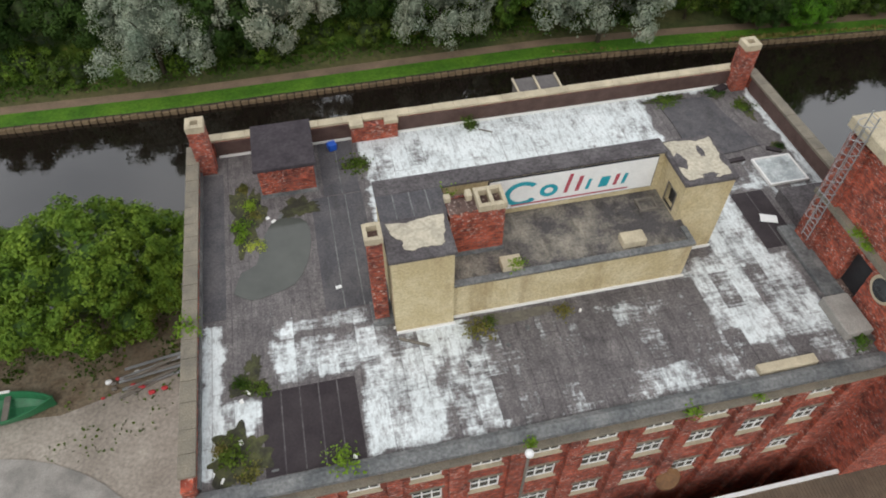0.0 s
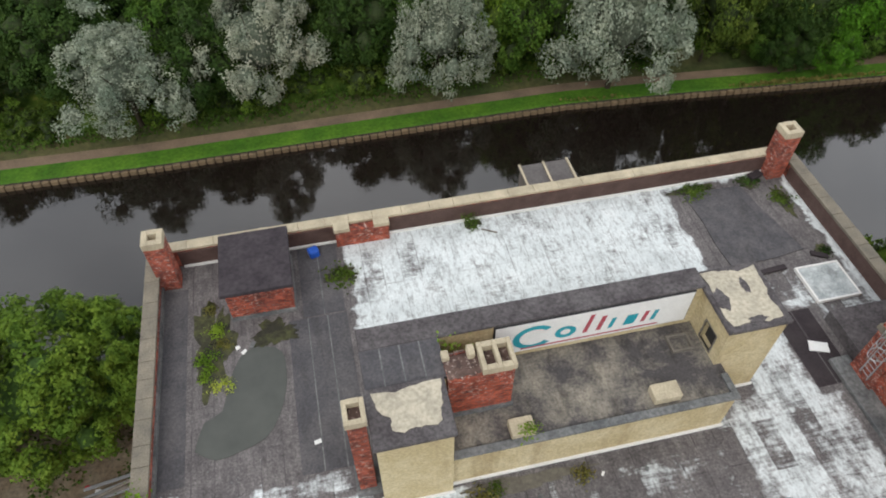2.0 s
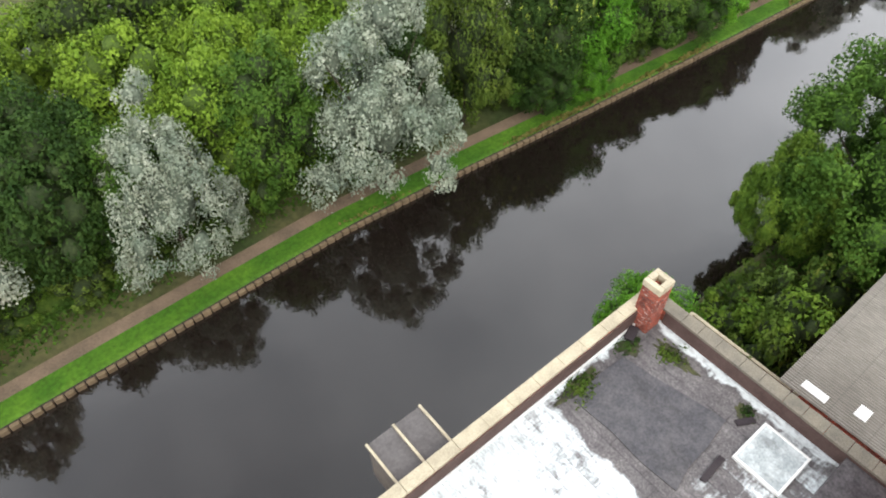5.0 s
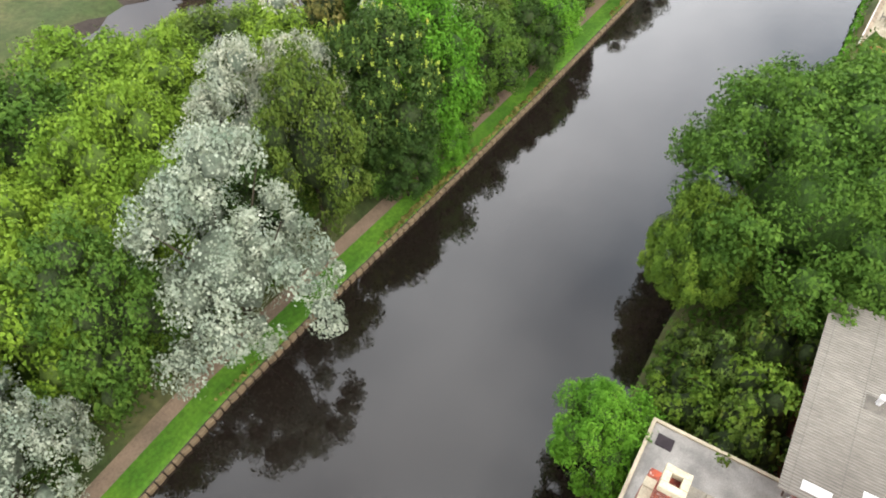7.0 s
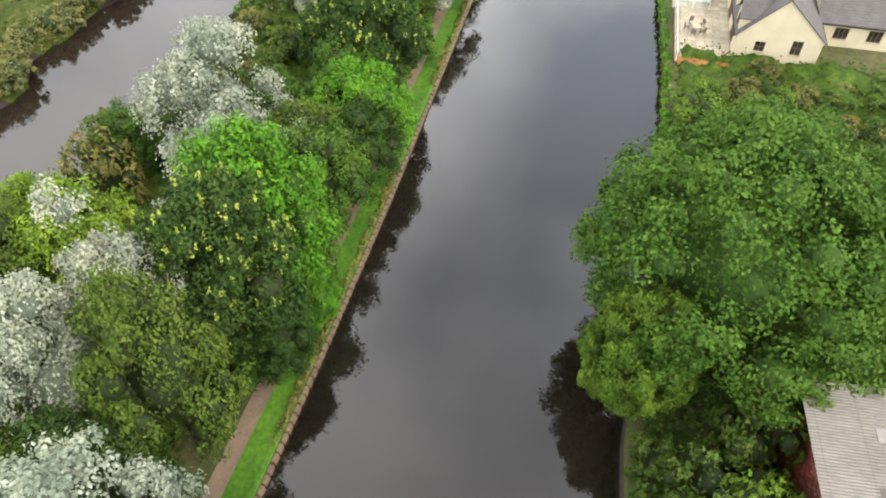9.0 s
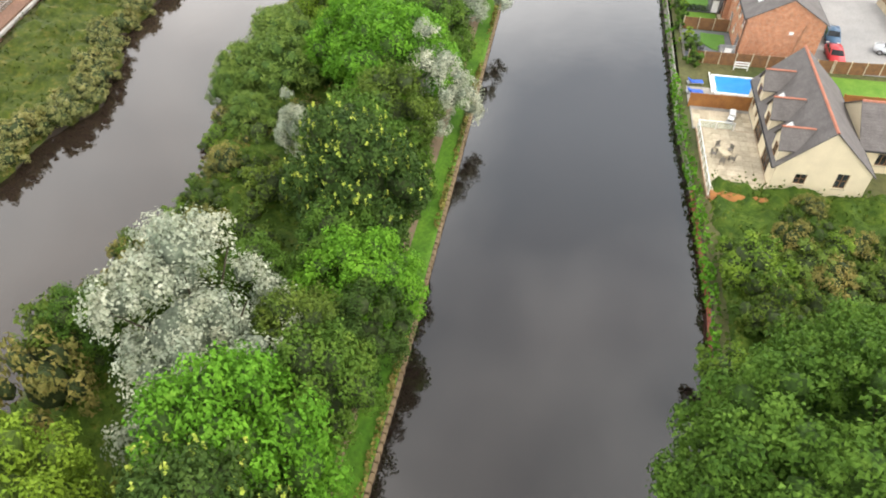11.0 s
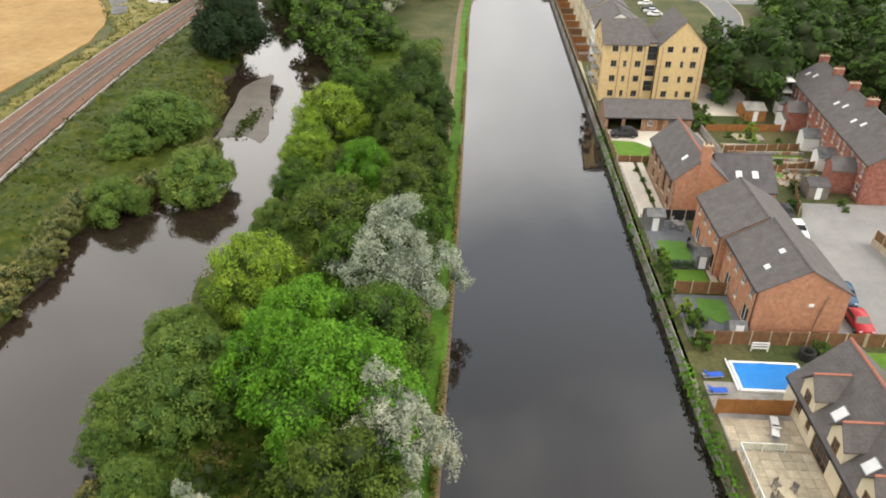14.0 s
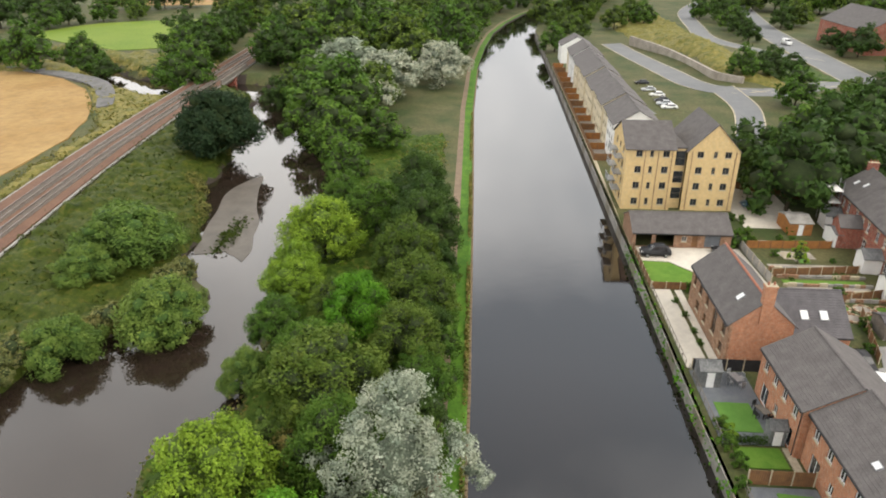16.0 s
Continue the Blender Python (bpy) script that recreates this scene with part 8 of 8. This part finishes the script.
# ---- mill yard ----
def build_boat():
    b = thing("boat", "small green open boat lying in the yard", "boat", pose(-25.6, 25.6, 2.28, 0, 4, 6))
    bm = bmesh.new()
    rows = []
    for k in range(13):
        t = k / 12
        x = -3.2 + 6.4 * t
        w = 1.15 * math.sin(math.pi * min(1, 0.28 + 0.72 * t)) ** 0.7 if t < 1 else 0.02
        w = 1.15 * (1 - max(0, (t - 0.45) / 0.55) ** 2.2) + 0.02
        sheer = 0.85 + 0.35 * t * t
        rows.append([bm.verts.new((x, s * w * f, z)) for s, f, z in ((-1, 1, sheer), (-1, 0.85, 0.35), (-1, 0.3, 0.05), (1, 0.3, 0.05), (1, 0.85, 0.35), (1, 1, sheer))])
    for a, c in zip(rows, rows[1:]):
        for j in range(5):
            bm.faces.new((a[j], c[j], c[j + 1], a[j + 1]))
    bm.faces.new(rows[0])
    bmesh.ops.recalc_face_normals(bm, faces=bm.faces)
    bmesh.ops.solidify(bm, geom=bm.faces[:], thickness=0.07)
    part("hull", bm, "green_paint", b)
    part("gunwale", boxm(-3.2, 0.4, 1.05, 1.25, 0.9, 1.0, 0.02), "white_wall", b, "worn white rubbing strake")
    for x in (-1.8, 0.2):
        part("thwart", boxm(x - 0.2, x + 0.2, -1.0, 1.0, 0.6, 0.66, 0.01), "wood_grey", b)
    part("console", boxm(-2.6, -1.6, -0.6, 0.5, 0.15, 1.35, 0.05), "green_paint", b)


build_boat()
rngd = random.Random(21)
planks = thing("plank_pile", "heap of pale metal profiles and boards by the mill wall", "debris")
for k in range(8):
    bm = boxm(-2.6, 2.6, -0.1, 0.1, 0, 0.07, 0.005)
    bm.transform(Matrix.Translation((-15.6 + rngd.uniform(-0.5, 0.5), 26.7 + 0.2 * k, 2.3 + 0.09 * k)) @ Matrix.Rotation(radians(20 + rngd.uniform(-9, 9)), 4, "Z") @ Matrix.Rotation(radians(rngd.uniform(-3, 3)), 4, "Y"))
    part("plank", bm, "metal" if k % 2 else "wood_grey", planks)
for k in range(14):
    x, y = rngd.uniform(-19.5, -15), rngd.uniform(25.6, 28)
    mt = rngd.choice(("red_paint", "white", "wood_grey", "red_paint"))
    bm = bmesh.new()
    bmesh.ops.create_icosphere(bm, subdivisions=1, radius=rngd.uniform(0.12, 0.3), matrix=Matrix.Diagonal((1.4, 1, 0.6, 1)))
    tagged(link("rubbish", bm, mt), "scrap of red or white rubbish in the weeds", "rubbish").location = (x, y, 2.42)
blades("moss", "mossy weeds along the yard edge", *scatter(160, 60, -22, -15, 21.5, 27, lambda x, y: abs(y - (23.2 + (x + 18) * 0.3)) < 0.9 or y > 25.4, 0.25), 0.22, "leaf_olive", 60)


# ---- things on the mill roof ----
def on_mill(u, v, z, rz=0):
    return MILL @ pose(u, v, z, 0, 0, rz)


def sign_shapes():
    """Plain painted shapes where the sign carries its emblem: a teal ring with a gap, a small ring, and upright bars."""
    s = thing("sign_emblem", "teal and faded red painted shapes on the white sign", "sign", MILL)

    def arc(name, cu, cz, ro, ri, a0, a1, mt):
        bm = bmesh.new()
        n = 28
        inner, outer = [], []
        for k in range(n + 1):
            a = radians(a0 + (a1 - a0) * k / n)
            inner.append(bm.verts.new((cu + ri * math.cos(a) * 1.15, 10.934, cz + ri * math.sin(a))))
            outer.append(bm.verts.new((cu + ro * math.cos(a) * 1.15, 10.934, cz + ro * math.sin(a))))
        for k in range(n):
            bm.faces.new((inner[k], inner[k + 1], outer[k + 1], outer[k]))
        bmesh.ops.recalc_face_normals(bm, faces=bm.faces)
        bmesh.ops.solidify(bm, geom=bm.faces[:], thickness=0.006)
        part(name, bm, mt, s)

    arc("broken_ring", 17.15, 20.0, 0.82, 0.56, 40, 320, "teal_paint")
    arc("ring", 18.55, 19.95, 0.42, 0.2, 0, 360, "teal_paint")
    for u, z0, z1, w, mt in ((19.35, 19.6, 20.85, 0.2, "sign_red"), (19.95, 19.6, 20.6, 0.22, "sign_red"), (20.5, 19.6, 20.3, 0.2, "teal_paint"), (21.2, 19.6, 20.3, 0.5, "teal_paint"), (22.0, 19.6, 20.35, 0.2, "sign_red"), (22.45, 19.6, 20.3, 0.2, "teal_paint")):
        bm = prism(bmesh.new(), [(u, z0), (u + w, z0), (u + w + (z1 - z0) * 0.18, z1), (u + (z1 - z0) * 0.18, z1)], "y", 10.926, 10.934)
        part("bar", bm, mt, s)
    part("underline", boxm(16.6, 22.9, 10.926, 10.934, 19.2, 19.3), "sign_red", s, "broken red underline")


sign_shapes()


def tuft(u, v, z, r, mt, label, seed, tall=1.0, n=260):
    rng = np.random.default_rng(seed)
    heads = rng.normal(0, 0.36 * r, (max(3, n // 22), 2))
    pick = rng.integers(0, len(heads), n)
    spread = 0.24 * r + 0.06
    xy = heads[pick] + rng.normal(0, spread, (n, 2))
    top = tall * rng.uniform(0.3, 1.0, len(heads))[pick]
    pts = np.stack([xy[:, 0], xy[:, 1], rng.uniform(0.02, 1.0, n) * top + 0.02], 1)
    nrm = np.stack([xy[:, 0] - heads[pick][:, 0], xy[:, 1] - heads[pick][:, 1], np.full(n, 0.3 * r)], 1) / (0.5 * r)
    o = new("weed", leaf_mesh("weed", pts, nrm, min(0.17, 0.12 * r + 0.06), mt, seed, flat=0.5))
    o.matrix_world = on_mill(u, v, z)
    return tagged(o, label, "plant", kind="stuff")


def moss_bed(u, v, ru, rv, seed, mt="moss"):
    rng = random.Random(seed)
    pts = []
    for k in range(64):
        a = 6.283 * k / 64
        f = 0.95 + 0.16 * math.sin(3 * a + seed) + 0.12 * math.sin(7 * a + 2 * seed) + 0.08 * math.sin(13 * a + seed) + rng.uniform(-0.13, 0.1)
        pts.append((u + ru * f * math.cos(a), v + rv * f * math.sin(a)))
    o = tagged(link("moss_patch", poly(bmesh.new(), pts, 15.99, 16.016 + 0.0013 * seed), mt), "dark patch of moss and silt on the roof", "moss", kind="structure")
    o.matrix_world = MILL


M["silt"] = plain("dry_brown_silt", (0.16, 0.145, 0.115), (0.11, 0.1, 0.085), scale=0.8, fine=6, dirt=0.4)
for k, q in enumerate(((2.9, 16.4, 1.0, 2.6), (2.1, 2.0, 1.3, 1.4), (2.6, 5.4, 0.9, 0.6), (9.6, 19.3, 0.9, 0.5), (30.5, 21.1, 1.4, 0.4), (35.2, 19.2, 0.4, 1.2), (34.0, 21.0, 0.7, 0.5), (17.2, 21.4, 0.5, 0.4), (5.9, 16.4, 1.1, 0.8), (35.3, 15.3, 0.5, 0.4), (2.9, 6.4, 0.4, 0.6))):
    moss_bed(*q, k + 1)
moss_bed(15.8, 6.5, 2.6, 0.35, 13, "silt")
for k, (u, v, z, r, mt, tall) in enumerate((
        (13.4, 10.5, 18.62, 0.75, "leaf_lime", 3.3), (13.2, 10.4, 18.62, 0.5, "leaf_dry", 2.9), (6.5, 0.55, 16.2, 0.7, "leaf_lime", 0.9), (0.1, 8.7, 16.75, 0.7, "leaf_lime", 0.7), (22.1, -0.2, 15.9, 0.5, "leaf_lime", 0.5), (25.4, -0.2, 15.9, 0.3, "leaf_lime", 0.3),
        (3.0, 17.2, 16.0, 0.55, "leaf_lime", 0.35), (2.7, 15.4, 16.0, 0.6, "leaf_lime", 0.35), (3.2, 13.8, 16.0, 0.45, "leaf_tips", 0.2), (2.8, 18.6, 16.0, 0.4, "leaf_dry", 0.25), (3.3, 16.3, 16.0, 0.4, "leaf_dry", 0.15), (2.5, 14.5, 16.0, 0.3, "leaf_lime", 0.2),
        (2.0, 2.0, 16.0, 0.8, "leaf_olive", 0.3), (2.5, 1.0, 16.0, 0.5, "leaf_dry", 0.3), (1.3, 2.4, 16.0, 0.4, "leaf_dry", 0.25), (3.2, 5.2, 16.0, 0.5, "leaf_olive", 0.3), (2.3, 5.6, 16.0, 0.5, "leaf_scrub", 0.25),
        (17.2, 21.4, 16.0, 0.6, "leaf_olive", 0.7), (9.6, 19.3, 16.0, 0.9, "leaf_olive", 0.12), (30.6, 21.0, 16.0, 1.0, "leaf_olive", 0.1), (35.2, 19.3, 16.0, 0.7, "leaf_olive", 0.12), (34.0, 21.2, 16.0, 0.6, "leaf_dark", 0.1),
        (13.9, 6.2, 16.0, 0.7, "leaf_dry", 0.3), (18.2, 6.3, 16.0, 0.5, "leaf_dry", 0.15), (14.6, 6.4, 16.0, 0.4, "leaf_olive", 0.2), (31.9, 1.5, 16.1, 0.5, "leaf_mid", 0.4), (15.9, 7.4, 19.0, 0.35, "leaf_lime", 0.35),
        (33.9, 6.5, 22.9, 1.0, "leaf_lime", 0.9), (32.3, 5.2, 19.5, 0.35, "leaf_lime", 0.3), (32.3, 4.4, 19.5, 0.35, "leaf_lime", 0.3), (14.6, -0.3, 16.2, 0.35, "leaf_lime", 0.4), (35.4, 15.2, 16.0, 0.35, "leaf_dark", 0.1))):
    tuft(u, v, z, r, mt, "weed tuft rooted in the old mill roof", 100 + k, tall, int(70 + 240 * r))


def build_ladder():
    l = thing("caged_ladder", "pale steel ladder with safety hoops on the tower", "ladder", MILL)
    for v in (7.35, 7.85):
        part("stile", tube(bmesh.new(), (32.15, v, 16.8), (32.15, v, 25.0), 0.035, seg=6), "metal", l)
    for k in range(27):
        z = 17.0 + 0.3 * k
        part("rung", tube(bmesh.new(), (32.15, 7.35, z), (32.15, 7.85, z), 0.018, seg=5), "metal", l)
    for k in range(8):
        z = 18.6 + 0.85 * k
        bm = bmesh.new()
        pts = [(32.15 - 0.38 * math.sin(math.pi * i / 8) * 1.8, 7.6 - 0.36 * math.cos(math.pi * i / 8), z) for i in range(9)]
        for a, b in zip(pts, pts[1:]):
            tube(bm, a, b, 0.022, seg=5)
        part("hoop", bm, "metal", l)
    for i in (2, 4, 6):
        x, v = 32.15 - 0.38 * math.sin(math.pi * i / 8) * 1.8, 7.6 - 0.36 * math.cos(math.pi * i / 8)
        part("cage_bar", tube(bmesh.new(), (x, v, 18.6), (x, v, 24.6), 0.018, seg=5), "metal", l)


build_ladder()


def roof_scraps():
    """Pale lichen flakes on the hut's felt roof."""
    rng = random.Random(77)
    bm = bmesh.new()
    for k in range(70):
        edge = rng.random()
        u, v = rng.uniform(3.85, 7.1), rng.uniform(17.75, 21.5)
        if edge < 0.25:
            v = 17.75 + rng.random() * 0.25
        elif edge < 0.4:
            u = 6.9 + rng.random() * 0.2
        elif edge < 0.7:
            v, u = rng.gauss(19.4, 0.25), rng.uniform(4.2, 6.9)
        n, rr = rng.randint(5, 8), rng.uniform(0.015, 0.06)
        poly(bm, [(u + rr * rng.uniform(0.5, 1.3) * math.cos(6.283 * i / n), v + rr * 0.8 * rng.uniform(0.5, 1.3) * math.sin(6.283 * i / n)) for i in range(n)], 18.29, 18.312 + 0.0002 * k)
    o = tagged(link("lichen_flakes", bm, "concrete"), "pale flaking lichen scraps on the hut roof", "lichen", kind="stuff")
    o.matrix_world = MILL


roof_scraps()


def loose(name, label, category, mt, u, v, z, sx, sy, sz, rz=0.0, tilt=0.0):
    bm = boxm(-sx / 2, sx / 2, -sy / 2, sy / 2, 0, sz, min(sx, sy, sz) * 0.12)
    rngl = random.Random(int(u * 100 + v * 7))
    for w in bm.verts:
        w.co += Vector((rngl.uniform(-1, 1) * sx * 0.04, rngl.uniform(-1, 1) * sy * 0.04, 0))
    o = tagged(link(name, bm, mt), label, category)
    o.matrix_world = on_mill(u, v, z, rz) @ Matrix.Rotation(radians(tilt), 4, "Y")
    return o


slab_ = poly(bmesh.new(), [(29.75, 20.65), (31.4, 20.9), (33.3, 20.8), (33.6, 18.9), (34.0, 17.2), (34.3, 15.6), (32.6, 15.35), (31.2, 15.3), (29.95, 15.0), (29.8, 16.8), (29.9, 18.6)], 15.99, 16.06)
tagged(link("felt_sheet", slab_, "felt_smooth"), "large dark grey felt sheet laid on the roof", "roofing felt", kind="structure").matrix_world = MILL
loose("plastic_tub", "bright blue plastic tub on the roof edge", "tub", "skip_blue", 8.3, 21.0, 16.0, 0.55, 0.5, 0.5, 15)
loose("board", "white board lying on dark felt", "board", "white", 31.6, 9.8, 16.02, 0.9, 0.55, 0.05, -20)
loose("timber", "dark length of timber lying on the roof", "timber", "wood_grey", 10.6, 6.0, 16.02, 1.5, 0.14, 0.12, -28)
loose("timber", "thin dark strip lying on the roof", "timber", "wood_grey", 18.0, 20.6, 16.02, 0.9, 0.08, 0.06, -30)
loose("paper_scrap", "small white scrap on the felt", "litter", "white", 7.4, 10.2, 16.02, 0.3, 0.2, 0.03, 10)
for u, v in ((13.8, 5.3), (15.0, 4.9), (12.9, 4.3), (21.0, 5.9), (2.6, 5.0), (2.3, 4.6), (1.4, 1.0), (2.2, 2.6), (1.8, 2.1), (3.6, 1.0), (7.0, 0.9), (26.3, 0.95), (19.1, 6.1), (16.2, 5.7), (28.4, 1.1), (4.4, 15.6), (4.8, 15.9), (4.1, 15.9)):
    loose("felt_scrap", "torn pale scrap of roofing felt", "debris", "white_wall" if int(u * 10) % 3 else "lead", u, v, 16.02, 0.18 + 0.2 * (u % 1), 0.1 + 0.12 * (v % 1), 0.04, u * 50, 4)
loose("bitumen_roll", "rumpled dark felt heap at the roof corner", "debris", "felt_new", 34.6, 21.4, 16.0, 0.9, 0.5, 0.2, 20)
loose("bitumen_roll", "rumpled dark felt scrap by the patch", "debris", "felt_new", 31.9, 14.6, 16.02, 1.5, 0.3, 0.12, 4)
loose("bitumen_roll", "rumpled dark felt scrap by the wall", "debris", "felt_new", 34.9, 15.0, 16.0, 0.9, 0.3, 0.12, -30)
puddle = poly(bmesh.new(), smooth_line([(2.1, 10.9), (2.5, 12.2), (3.3, 12.6), (3.7, 14.2), (4.4, 15.6), (5.4, 15.7), (6.2, 15.2), (6.3, 13.6), (5.9, 12.0), (5.2, 10.9), (4.1, 10.5), (3.0, 10.3), (2.1, 10.9)], 0.5)[:-1], 15.99, 16.018)
pud = tagged(link("puddle", puddle, "puddle" if "puddle" in M else "lead"), "broad shallow rain puddle on the felt", "puddle", kind="structure")
pud.matrix_world = MILL
lampm = thing("street_lamp", "pale globe lamp on a pole against the mill", "street lamp", MILL)
part("pole", tube(bmesh.new(), (14.2, -0.9, 2.3), (14.2, -0.9, 16.6), 0.07), "wood_grey", lampm)
bm = bmesh.new()
bmesh.ops.create_uvsphere(bm, u_segments=12, v_segments=8, radius=0.2, matrix=Matrix.Translation((14.2, -0.9, 16.75)))
part("globe", bm, "white", lampm, "white globe", True)
dish = thing("satellite_dish", "brown round dish on the mill wall", "dish", MILL)
bm = bmesh.new()
bmesh.ops.create_cone(bm, cap_ends=True, segments=22, radius1=0.72, radius2=0.5, depth=0.15, matrix=Matrix.Translation((22.9, -0.55, 8.4)) @ Matrix.Rotation(radians(60), 4, "X"))
part("bowl", bm, "wood", dish)
part("bracket", tube(bmesh.new(), (22.9, 0, 8.3), (22.9, -0.5, 8.4), 0.05), "metal", dish)
build_cover()
